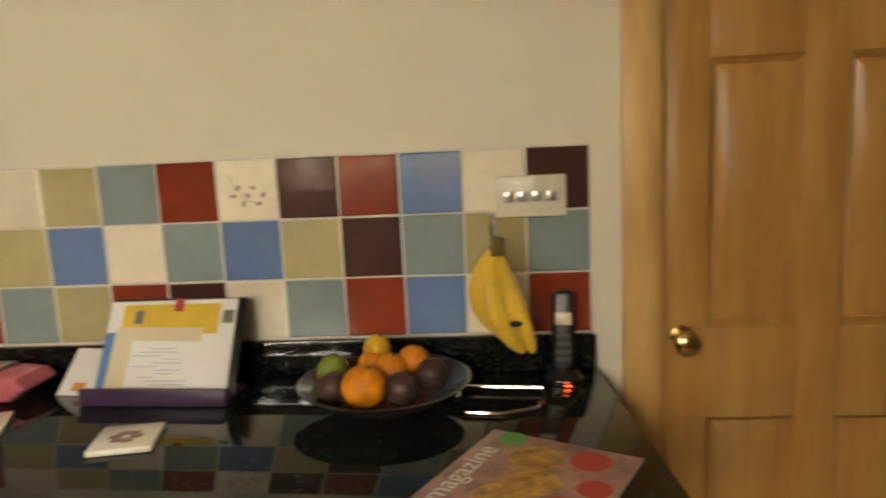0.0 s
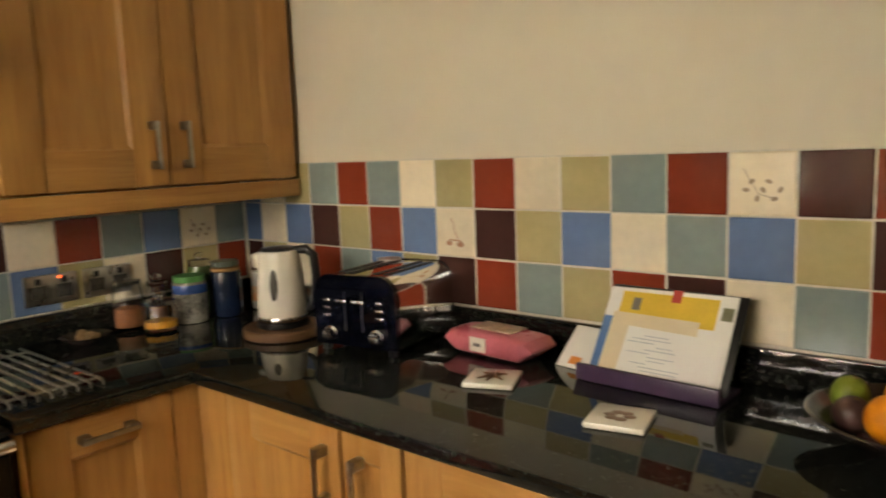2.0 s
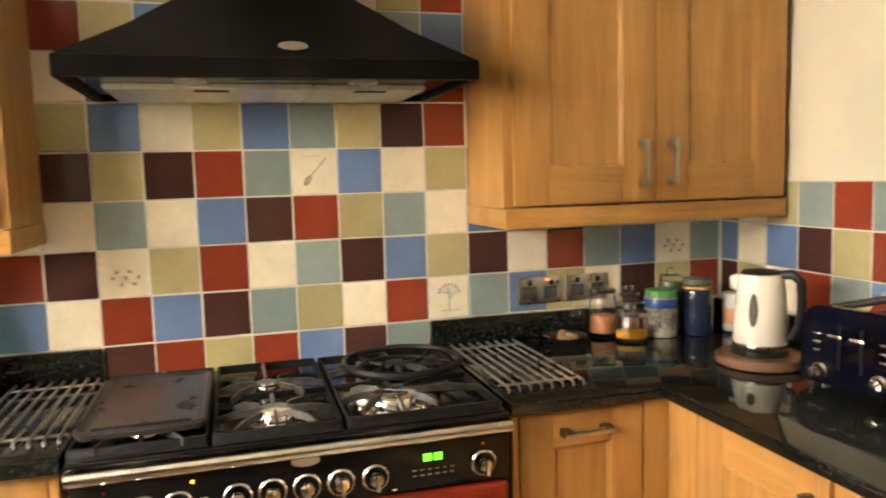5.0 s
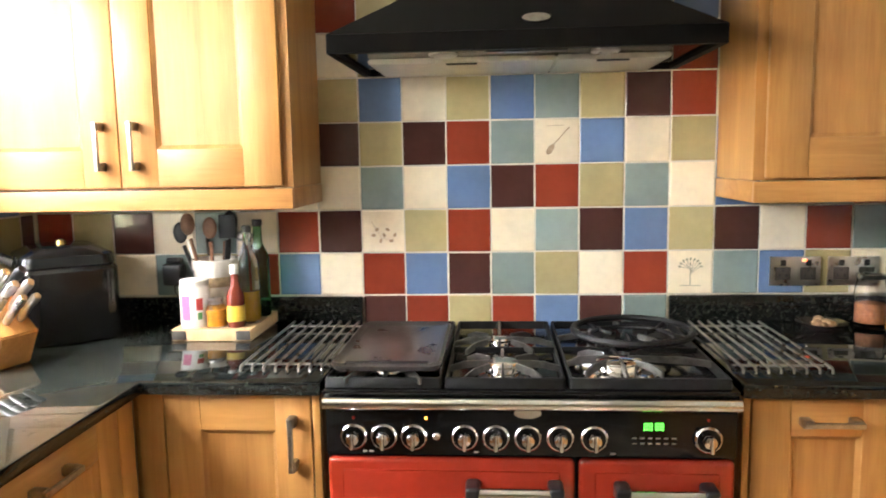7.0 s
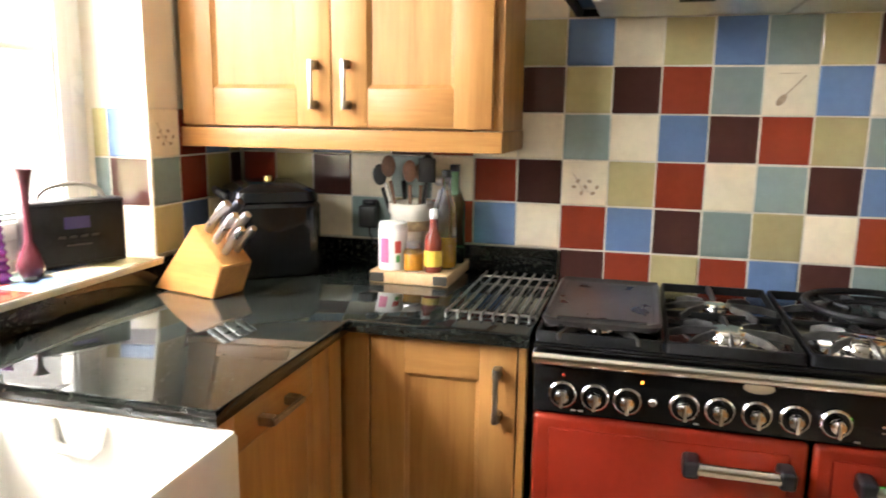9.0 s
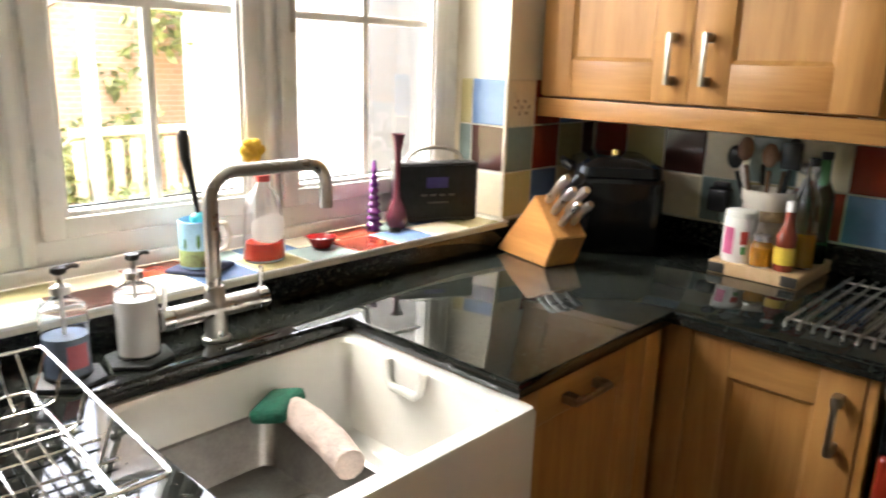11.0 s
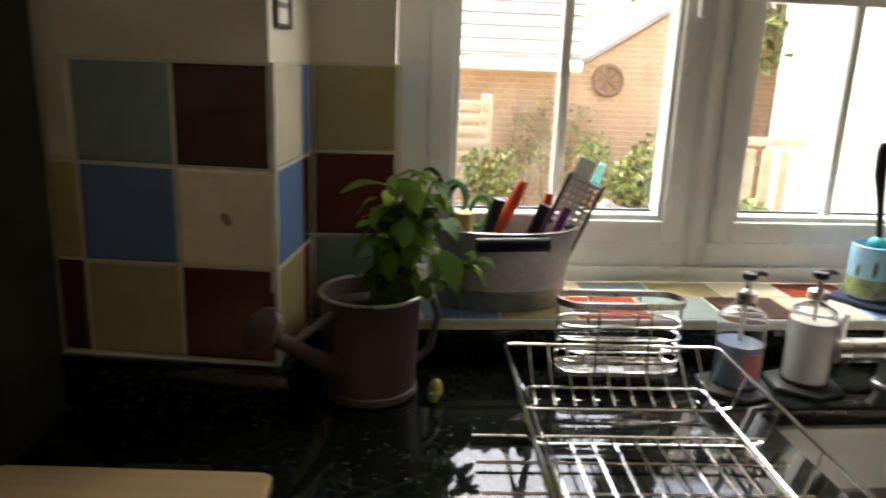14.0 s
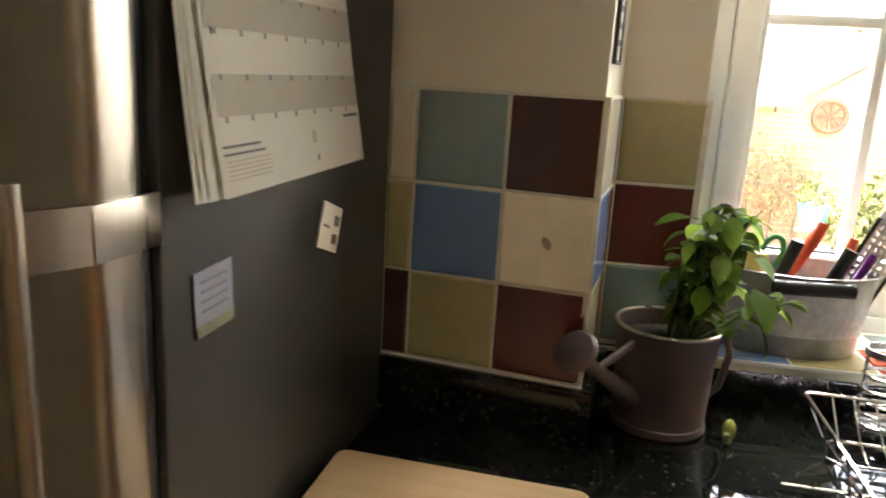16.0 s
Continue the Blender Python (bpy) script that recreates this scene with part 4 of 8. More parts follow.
def lay_tile(parent, m, x, z, w, h, col, kind='sprig'):
    t = new("tile", tile_mesh(w, h, col))
    t.parent = parent
    j = tile_rng
    t.matrix_basis = m @ pose(x, -0.0004 + j.uniform(0, 0.0008), z, j.uniform(-0.35, 0.35), 0, j.uniform(-0.35, 0.35))
    if col == 'P' and w > 0.1:
        motif(t, kind)
    return t


def grout(parent, m, x0, z0, x1, z1):
    bm = bmesh.new()
    box(bm, x0, 0.0022, z0, x1, TH + 0.001, z1)
    return part("grout", bm, GROUT, parent, at=m, smooth=False)


# north wall, from the door towards the corner
MN = pose(0, NY, 0)
ROWS_N = ("RCBRGCDRTGRDTBGRCTD", "GTGDTBGCBTDPBRTDBCB", "DCBRDPRGTCRTCGRGTCB")
NX0 = WX + 18.75 * P
kinds_n = {(1, 11): 'gadget', (2, 5): 'sprig'}
grout(wall_north, MN, WX, Z0 - 0.002, NX0 + 0.002, Z0 + 3 * P + 0.002)
for r, row in enumerate(ROWS_N):
    for k, c in enumerate(row):
        x1 = NX0 - P * k
        x0 = max(WX + 0.009, x1 - P)
        lay_tile(wall_north, MN, x0, Z0 + P * r, x1 - x0, P, c, kinds_n.get((r, k), 'sprig'))
# west wall, columns from the north corner
MW = pose(WX, 0, 0, 0, 0, 90)
Y0 = NY - 6.87 * P


def west_row(r, first, cols, kinds=None, z0=None, h=P):
    for i, c in enumerate(cols):
        j = first - i
        y0_ = Y0 - P * j
        y1_ = min(NY - 0.001, y0_ + P)
        if y0_ < SY:
            y0_ = SY + 0.001
        lay_tile(wall_west, MW, y0_, Z0 + P * r if z0 is None else z0, y1_ - y0_, h, c, (kinds or {}).get(j, 'sprig'))


grout(wall_west, MW, SY, Z0 - 0.002, NY, Z0 + 3 * P)
grout(wall_west, MW, Y0 - 9 * P - 0.03, Z0 + 3 * P, Y0 + 0.03, Z0 + 9 * P)
grout(wall_west, MW, Y0 - 8 * P, 0.89, Y0 - P, Z0 - 0.002)
west_row(-1, 8, "DRTRBDG", z0=0.905, h=0.104)
west_row(0, 16, "BTCGTRBCRBDGTCRPGBTCDTR", {1: 'tree'})
west_row(1, 16, "RTDCGCRDPTRCGDBTDCRGBPG")
west_row(2, 16, "GCBTDRCCGCBDRTGCBTGRCBD")
west_row(3, 10, "CDTDRGPBCTB", {4: 'spoon'})
west_row(4, 10, "BTBCTBGTDRC")
west_row(5, 10, "RCTDCRGCBRT")
west_row(6, 10, "GRTBGCTCGBD")
west_row(7, 10, "TBCTRGBCTRC")
# south wall: by the west corner, and by the pillar
MS = pose(0, SY, 0, 0, 0, 180)
grout(wall_south, MS, -WIN_W - 0.001, Z0 - 0.003, -WX, Z0 + 3 * P + 0.002)
for r, row in enumerate(("TBCG", "GRTD", "PRBT")):
    for k, c in enumerate(row):
        x0 = -WIN_W + P * k
        x1 = min(-WX - 0.009, x0 + P)
        lay_tile(wall_south, MS, x0, Z0 + P * r, x1 - x0, P, c)
grout(wall_south, MS, -0.30, Z0 - 0.003, -WIN_E + 0.001, Z0 + 3 * P + 0.002)
for r, row in enumerate(("GD", "MD", "TB")):
    lay_tile(wall_south, MS, -WIN_E - P, Z0 + P * r, P, P, row[0])
    lay_tile(wall_south, MS, -0.30, Z0 + P * r, 0.30 - WIN_E - P, P, row[1])
# window reveals
MRW = pose(WIN_W, 0, 0, 0, 0, 90)
MRE = pose(WIN_E, 0, 0, 0, 0, -90)
ry = FRAME_Y + 0.015
for r, (f, b) in enumerate((("C", "T"), ("D", "G"), ("B", "T"))):
    lay_tile(wall_south, MRW, SY - P, Z0 + P * r, P - 0.001, P, f)
    lay_tile(wall_south, MRW, ry, Z0 + P * r, SY - P - ry, P, b)
for r, (f, b) in enumerate((("T", "B"), ("G", "C"), ("G", "B"))):
    lay_tile(wall_south, MRE, -SY + 0.001, Z0 + P * r, P - 0.001, P, f)
    lay_tile(wall_south, MRE, -SY + P, Z0 + P * r, SY - P - ry, P, b)
grout(wall_south, MRW, ry, Z0 - 0.003, SY, Z0 + 3 * P + 0.002)
grout(wall_south, MRE, -SY, Z0 - 0.003, -ry, Z0 + 3 * P + 0.002)
# tiled sill
MSL = pose(0, 0, Z0, -90, 0, 0)
sill = thing("window_sill", pose(0, 0, 0), "window sill of mixed glazed tiles", "window sill", "", "structure")
bm = bmesh.new()
box(bm, WIN_W, FRAME_Y, Z0 - 0.02, WIN_E, SY + UP + 0.004, Z0 - 0.0025)
part("grout", bm, GROUT, sill)
front = "TBTRGDCBTGRBCT"
back = "TBCGTCRGBCRGBCT"
YM = SY - 0.095
for k, c in enumerate(front):
    x1 = 0.10 - P * (k - 1)
    x0, x1 = max(WIN_W, x1 - P), min(WIN_E, x1)
    if x1 - x0 > 0.01:
        lay_tile(sill, MSL, x0, YM, x1 - x0, SY + UP + 0.004 - YM, c)
for k, c in enumerate(back):
    x1 = 0.055 - P * (k - 1)
    x0, x1 = max(WIN_W, x1 - P), min(WIN_E, x1)
    if x1 - x0 > 0.01:
        lay_tile(sill, MSL, x0, FRAME_Y + 0.014, x1 - x0, YM - FRAME_Y - 0.014, c)
bm = bmesh.new()
box(bm, WIN_W, SY + UP + 0.0045, Z0 - 0.008, WIN_E + 0.14, SY + UP + 0.008, Z0 - 0.001, 0.001)
part("edge_trim", bm, UPVC, sill, "thin pale edge trim")
# pillar
MP = pose(0, 0, 0, 0, 0, 180)
grout(pillar, MP, -0.305, Z0 - 0.003, -0.0, Z0 + 3 * P + 0.002)
for r, row in enumerate(("MTD", "PBT", "DGC")):
    for k, c in enumerate(row):
        x1 = P * (k + 1) if k < 2 else 0.305
        lay_tile(pillar, MP, -x1, Z0 + P * r, x1 - P * k, P, c, 'dot')
MPS = pose(0, 0, 0, 0, 0, -90)
grout(pillar, MPS, 0.0, Z0 - 0.003, 0.18, Z0 + 3 * P + 0.002)
for r, row in enumerate(("TR", "BD", "CB")):
    lay_tile(pillar, MPS, 0.001, Z0 + P * r, P, P, row[0])
    lay_tile(pillar, MPS, P, Z0 + P * r, 0.04, P, row[1])
bm = bmesh.new()
for a in ((PM @ Vector((0.0, 0.0, 0))), ):
    box(bm, -0.002, -0.0005, Z0 - 0.004, 0.305, 0.003, Z0 - 0.0005, 0.0005)
part("edge_trim", bm, UPVC, pillar, "thin pale trim below the tiles")

# ---- things on the north worktop ----
def sphere(bm, x, y, z, rx, ry=None, rz=None, seg=20, rings=12, m=None):
    ry, rz = ry or rx, rz or rx
    mm = Matrix.Translation((x, y, z)) @ Matrix.Diagonal((rx, ry, rz, 1))
    if m:
        mm = Matrix.Translation((x, y, z)) @ m @ Matrix.Diagonal((rx, ry, rz, 1))
    bmesh.ops.create_uvsphere(bm, u_segments=seg, v_segments=rings, radius=1.0, matrix=mm)


ZT = WT + 0.0008
IVORY = material("ivory_plastic", (0.72, 0.66, 0.52), 0.35, var=0.03, scale=20)
GREYTXT = material("grey_print", (0.18, 0.17, 0.16), 0.7, var=0.1, scale=40)
BLUETXT = material("blue_print", (0.10, 0.22, 0.48), 0.6, var=0.1, scale=20)
YELLOW = material("yellow_print", (0.72, 0.50, 0.06), 0.6, var=0.08, scale=20)
REDPR = material("red_print", (0.50, 0.05, 0.04), 0.5, var=0.1, scale=20)
GREENPR = material("green_print", (0.10, 0.34, 0.10), 0.5, var=0.1, scale=20)
PINK = material("pink_film", (0.62, 0.16, 0.20), 0.28, var=0.12, scale=14, bump=0.25, bscale=40)

# light switch plate
sw_ = thing("light_switch", pose(0.231, NY, 1.305), "ivory four-gang light switch plate with dark rockers", "light switch")
bm = bmesh.new()
box(bm, -0.074, -0.012, -0.043, 0.074, -0.0005, 0.043, 0.004)
part("plate", bm, IVORY, sw_)
for k in range(4):
    bm = bmesh.new()
    box(bm, -0.055 + 0.029 * k, -0.018, -0.011, -0.034 + 0.029 * k, -0.0115, 0.011, 0.002)
    part("rocker", bm, STEEL, sw_, "metal rocker switch")

# sockets on the west wall
NEON = glow_material("socket_neon", (1.0, 0.10, 0.03), 0.14)
for k, yc in enumerate((0.929, 1.095)):
    so = thing("wall_socket", pose(WX, yc, 1.078, 0, 0, 90), "brushed steel double wall socket with black inserts", "socket", "sockets over the worktop")
    bm = bmesh.new()
    box(bm, -0.073, -0.008, -0.043, 0.073, -0.0005, 0.043, 0.003)
    part("plate", bm, STEEL, so)
    for s in (-1, 1):
        bm = bmesh.new()
        box(bm, s * 0.036 - 0.022, -0.0095, -0.026, s * 0.036 + 0.022, -0.0082, 0.012, 0.001)
        ins = part("insert", bm, GREY, so)
        for a, b in ((-0.010, -0.012), (0.010, -0.012), (0.0, 0.004)):
            bm = bmesh.new()
            box(bm, s * 0.036 + a - 0.003, -0.0101, b - 0.004, s * 0.036 + a + 0.003, -0.0096, b + 0.004)
            part("pin_hole", bm, BLACKPLASTIC, ins)
        bm = bmesh.new()
        box(bm, s * 0.036 - 0.008, -0.012, 0.016, s * 0.036 + 0.008, -0.0082, 0.034, 0.002)
        part("switch", bm, BLACKPLASTIC, so)
    if k == 0:
        bm = bmesh.new()
        box(bm, 0.020, -0.0135, 0.030, 0.030, -0.0085, 0.036, 0.001)
        part("neon", bm, NEON, so, "small red neon indicator")

# banana hook and bananas
hook = thing("banana_hook", pose(0.155, 1.42, ZT), "chrome wire banana stand", "banana stand")
bm = bmesh.new()
base = [(-0.085, -0.045), (-0.075, 0.06), (0.085, 0.045), (0.088, 0.0), (0.07, -0.06), (0.0, -0.085), (-0.06, -0.075)]
tube(bm, [(x, y, 0.005) for x, y in base], 0.0042, 8, True)
part("base_ring", bm, CHROME, hook)
bm = bmesh.new()
tube(bm, [(-0.004, 0.095 - 0.02, 0.006), (-0.004, 0.07, 0.10), (-0.004, 0.07, 0.33), (-0.002, 0.055, 0.352), (0.0, 0.03, 0.355), (0.003, 0.008, 0.335), (0.004, 0.0, 0.318)], 0.0042, 8)
part("stem", bm, CHROME, hook)
BANANA = material("ripe_banana_skin", (0.72, 0.46, 0.05), 0.42, var=0.14, scale=14, bump=0.06, bscale=60)
STALK = material("banana_stalk", (0.16, 0.11, 0.04), 0.7, var=0.3, scale=60)
bun = thing("banana_bunch", pose(0.160, 1.415, ZT), "bunch of ripe yellow bananas hanging on a stand", "bananas")
for k, (dx, dy, le) in enumerate(((-0.050, -0.012, 0.012), (-0.022, -0.034, 0.004), (0.012, -0.022, 0.0), (-0.030, 0.012, 0.010))):
    pts, rr = [], []
    for i in range(13):
        u_ = i / 12
        px_ = 0.0 + dx * math.sin(math.pi * min(1, u_ * 0.95)) * 0.9 + 0.046 * u_ ** 2 + (0.014 if k == 2 else 0.0) * u_
        py_ = dy * 1.2 * math.sin(math.pi * u_ * 0.8)
        pz_ = 0.290 - 0.190 * u_ + le
        pts.append((px_, py_, pz_))
        rr.append(0.0065 + 0.0145 * math.sin(math.pi * min(1, max(0, (u_ - 0.03) / 0.97))) ** 0.55 if 0.05 < u_ < 0.98 else 0.006)
    bm = bmesh.new()
    tube(bm, pts, rr, 9)
    part("banana", bm, BANANA, bun)
bm = bmesh.new()
tube(bm, [(0.004, 0.0, 0.318), (0.0, -0.004, 0.30), (0.0, -0.004, 0.285)], [0.011, 0.014, 0.016], 8)
part("stalk", bm, STALK, bun, "brown banana stalk")
bm = bmesh.new()
sphere(bm, 0.030, -0.050, 0.165, 0.013, 0.005, 0.006, 12, 8)
part("fruit_sticker", bm, BLACKPLASTIC, bun, "dark oval fruit sticker")

# cordless phone
ph = thing("cordless_phone", pose(0.288, 1.525, ZT, 0, 0, -6), "black and silver cordless phone in its charging cradle", "phone")
bm = bmesh.new()
loops(bm, [zring(rrect(-0.036, -0.040, 0.036, 0.040, 0.022), 0.0), zring(rrect(-0.036, -0.040, 0.036, 0.040, 0.022), 0.010), zring(rrect(-0.028, -0.025, 0.028, 0.034, 0.018), 0.026)])
part("cradle", bm, BLACKPLASTIC, ph)
bm = bmesh.new()
tube(bm, [(0.038 * math.cos(a), 0.0 + 0.041 * math.sin(a), 0.008) for a in [2 * math.pi * i / 28 for i in range(28)]], 0.002, 6, True)
part("trim_ring", bm, CHROME, ph, "silver ring round the cradle")
hs_m = pose(0, 0.008, 0.014, -8, 0, 0)
bm = bmesh.new()
box(bm, -0.022, -0.011, 0.0, 0.022, 0.011, 0.168, 0.009, 3)
hset = part("handset", bm, BLACKPLASTIC, ph, at=hs_m)
bm = bmesh.new()
box(bm, -0.017, -0.0122, 0.098, 0.017, -0.0105, 0.124, 0.002)
part("screen", bm, IVORY, hset, "pale phone display")
for i in range(3):
    for j in range(4):
        bm = bmesh.new()
        box(bm, -0.0165 + 0.012 * i, -0.0128, 0.022 + 0.016 * j, -0.0075 + 0.012 * i, -0.0105, 0.031 + 0.016 * j, 0.001)
        part("key", bm, GREY, hset)
bm = bmesh.new()
box(bm, 0.002, -0.0465, 0.0005, 0.016, -0.0415, 0.003, 0.001)
part("charge_light", bm, NEON, ph, "red charging light")

# fruit bowl
BOWLM = material("dark_wood_bowl", (0.045, 0.030, 0.026), 0.25, var=0.3, scale=12, coat=0.3)
bx, by = -0.062, 1.395
bowl = thing("fruit_bowl", pose(bx, by, ZT), "wide shallow dark bowl holding fruit", "bowl")
bm = bmesh.new()
lathe(bm, [(0.06, 0.0), (0.065, 0.006), (0.12, 0.025), (0.162, 0.052), (0.166, 0.056), (0.160, 0.057), (0.115, 0.032), (0.06, 0.014), (0.001, 0.012)], seg=48)
part("bowl_body", bm, BOWLM, bowl)
ORANGE = material("orange_peel", (0.80, 0.27, 0.015), 0.4, var=0.08, scale=20, bump=0.25, bscale=260)
LEMON = material("lemon_peel", (0.75, 0.45, 0.03), 0.4, var=0.08, scale=20, bump=0.2, bscale=220)
PASSION = material("dark_passion_fruit_skin", (0.075, 0.035, 0.030), 0.35, var=0.25, scale=16, bump=0.2, bscale=60)
LIME = material("lime_peel", (0.18, 0.24, 0.03), 0.38, var=0.15, scale=18, bump=0.2, bscale=200)


def fruit(name, x, y, z, r, mat, label, sq=0.96, stalk=True):
    f = thing(name, pose(bx + x, by + y, ZT + z, 14, 9, 30), label, "fruit", "fruit in the bowl")
    bm = bmesh.new()
    sphere(bm, 0, 0, 0, r, r, r * sq, 28, 18)
    part("skin", bm, mat, f)
    if stalk:
        bm = bmesh.new()
        lathe(bm, [(0.004, 0.0), (0.0045, 0.002), (0.001, 0.003)], 0, 0, r * sq - 0.001, 8)
        part("stem_end", bm, STALK, f)


fruit("orange", -0.028, -0.062, 0.062, 0.042, ORANGE, "large bright orange in the bowl")
fruit("clementine", 0.012, 0.010, 0.072, 0.030, ORANGE, "small clementine orange among the fruit")
fruit("clementine", 0.052, 0.045, 0.076, 0.031, ORANGE, "small clementine orange among the fruit")
fruit("clementine", -0.028, 0.042, 0.070, 0.030, ORANGE, "small clementine orange among the fruit")
fruit("lemon", -0.022, 0.060, 0.094, 0.027, LEMON, "yellow lemon on top of the fruit", 1.2)
fruit("lime", -0.105, 0.020, 0.066, 0.030, LIME, "green lime at the bowl's edge", 1.15)
fruit("passion_fruit", -0.088, -0.045, 0.055, 0.031, PASSION, "dark purple wrinkled passion fruit")
fruit("passion_fruit", 0.040, -0.055, 0.056, 0.031, PASSION, "dark purple wrinkled passion fruit")
fruit("passion_fruit", 0.092, -0.010, 0.066, 0.032, PASSION, "dark purple wrinkled passion fruit")

# magazine
MAGC = material("magazine_cover", (0.42, 0.24, 0.20), 0.3, var=0.35, scale=16, dark=(0.20, 0.10, 0.09))
mag = thing("magazine", pose(0.215, 1.115, ZT, 0, 0, -27), "glossy food magazine lying on the worktop", "magazine")
bm = bmesh.new()
box(bm, -0.13, -0.155, 0, 0.13, 0.105, 0.004, 0.0012)
part("pages", bm, PAPER, mag)
bm = bmesh.new()
box(bm, -0.1305, -0.1555, 0.0042, 0.1305, 0.1055, 0.0050)
part("cover", bm, MAGC, mag)
fc = bpy.data.curves.new("masthead", 'FONT')
fc.body, fc.size, fc.extrude = "magazine", 0.052, 0.0002
fo = new("masthead", fc)
fo.data.materials.append(PAPER)
fo.parent = mag
fo.matrix_basis = pose(-0.088, -0.15, 0.0053, 0, 0, 90)
FOODY = material("golden_pie_print", (0.55, 0.33, 0.08), 0.3, var=0.3, scale=40, dark=(0.2, 0.08, 0.03))
for x, y, r in ((-0.02, 0.035, 0.042), (0.01, -0.04, 0.040), (-0.02, -0.10, 0.04)):
    bm = bmesh.new()
    lathe(bm, [(r, 0.0), (r, 0.0003), (0.001, 0.0004)], x, y, 0.0051, 24)
    part("cover_picture", bm, FOODY, mag, "golden pie photo on the cover")
for x, y, r, mt in ((-0.085, 0.085, 0.024, GREENPR), (0.06, 0.06, 0.032, REDPR), (0.095, -0.02, 0.026, REDPR), (0.07, -0.09, 0.03, REDPR)):
    bm = bmesh.new()
    lathe(bm, [(r, 0.0), (r, 0.0002), (0.001, 0.0003)], x, y, 0.0051, 20)
    part("cover_picture", bm, mt, mag)

# cookery book stand with papers
st = thing("book_stand", pose(-0.535, 1.465, ZT, 0, 0, -3) @ Matrix.Diagonal((0.95, 1.0, 0.93, 1)), "purple book stand propping papers and a calendar", "book stand")
PURPLE = material("purple_stand_lacquer", (0.055, 0.030, 0.075), 0.35, var=0.1, scale=20)
lean = pose(0, 0.0, 0.012, -32, 0, 0)
bm = bmesh.new()
box(bm, -0.165, -0.050, 0.0, 0.165, 0.055, 0.012, 0.003)
box(bm, -0.165, -0.055, 0.0, 0.165, -0.043, 0.038, 0.003)
part("ledge", bm, PURPLE, st)
bm = bmesh.new()
box(bm, -0.155, 0.0, 0.0, 0.165, 0.008, 0.222, 0.003)
back_ = part("back_board", bm, BLACKPLASTIC, st, at=pose(0, -0.02, 0.012, -32, 0, 0))
sheets = [(-0.15, 0.004, 0.150, 0.215, PAPER, -0.004, -1.0), (-0.118, 0.135, 0.110, 0.205, YELLOW, -0.0055, -0.6), (-0.150, 0.010, -0.118, 0.140, BLUETXT, -0.0065, -0.6),
          (-0.13, 0.012, 0.075, 0.150, material("cream_letter", (0.70, 0.60, 0.42), 0.8, var=0.05, scale=10), -0.0072, 0.6), (-0.085, 0.006, 0.14, 0.118, PAPER, -0.0088, 1.5)]
for x0, z0, x1, z1, mt, yy, rot in sheets:
    bm = bmesh.new()
    box(bm, x0, yy - 0.0004, z0, x1, yy + 0.0004, z1)
    sh = part("paper_sheet", bm, mt, back_, at=pose(0, 0, 0, 0, rot, 0), smooth=False)
LINETXT = material("faint_grey_print", (0.46, 0.48, 0.52), 0.7, var=0.1, scale=40)
prng = random.Random(9)
for k in range(11):
    x0 = -0.075 + prng.uniform(0, 0.08)
    zz = 0.100 - 0.008 * k
    bm = bmesh.new()
    box(bm, x0, -0.0098, zz, x0 + prng.uniform(0.03, 0.10), -0.0094, zz + 0.002)
    part("printed_line", bm, LINETXT, back_, smooth=False)
for x0, z0, w_, mt in ((-0.09, 0.16, 0.02, GREYTXT), (0.0, 0.188, 0.022, REDPR), (0.118, 0.16, 0.024, INK2)):
    bm = bmesh.new()
    box(bm, x0, -0.0066, z0, x0 + w_, -0.006, z0 + 0.03)
    part("paper_sheet", bm, mt, back_, smooth=False)
en = thing("envelope", pose(-0.735, 1.478, ZT, 0, 0, -8), "white envelope leaning against the book stand", "envelope")
bm = bmesh.new()
box(bm, -0.05, 0.0, 0.0, 0.06, 0.003, 0.115, 0.001)
part("paper", bm, PAPER, en, at=pose(0, 0, 0.001, -48, 0, 0))
bm = bmesh.new()
box(bm, -0.02, -0.0006, 0.01, 0.01, -0.0001, 0.03)
part("stamp", bm, material("orange_print", (0.7, 0.25, 0.05), 0.6), en, at=pose(0, 0, 0.001, -48, 0, 0))


def coaster(x, y, rot, kind):
    c_ = thing("tile_coaster", pose(x, y, ZT, 0, 0, rot), "cream tile coaster with a printed food motif", "coaster", "tile coasters")
    bm = bmesh.new()
    box(bm, -0.055, -0.055, 0, 0.055, 0.055, 0.012, 0.004)
    part("tile_body", bm, CREAMENAMEL, c_)
    bm = bmesh.new()
    if kind:
        for a in (35, 80, -40):
            ca, sa = math.cos(radians(a)), math.sin(radians(a))
            tube(bm, [(-0.035 * ca, -0.035 * sa, 0.0122), (0.0, 0.004, 0.0124), (0.035 * ca, 0.035 * sa, 0.0122)], [0.002, 0.007, 0.002], 6)
    else:
        for k in range(6):
            sphere(bm, 0.018 * math.cos(k), 0.018 * math.sin(k) - 0.002, 0.0118, 0.013, 0.011, 0.0012, 10, 6)
    part("motif", bm, INK, c_)


coaster(-0.503, 1.245, 12, 0)
coaster(-0.832, 1.305, 22, 1)

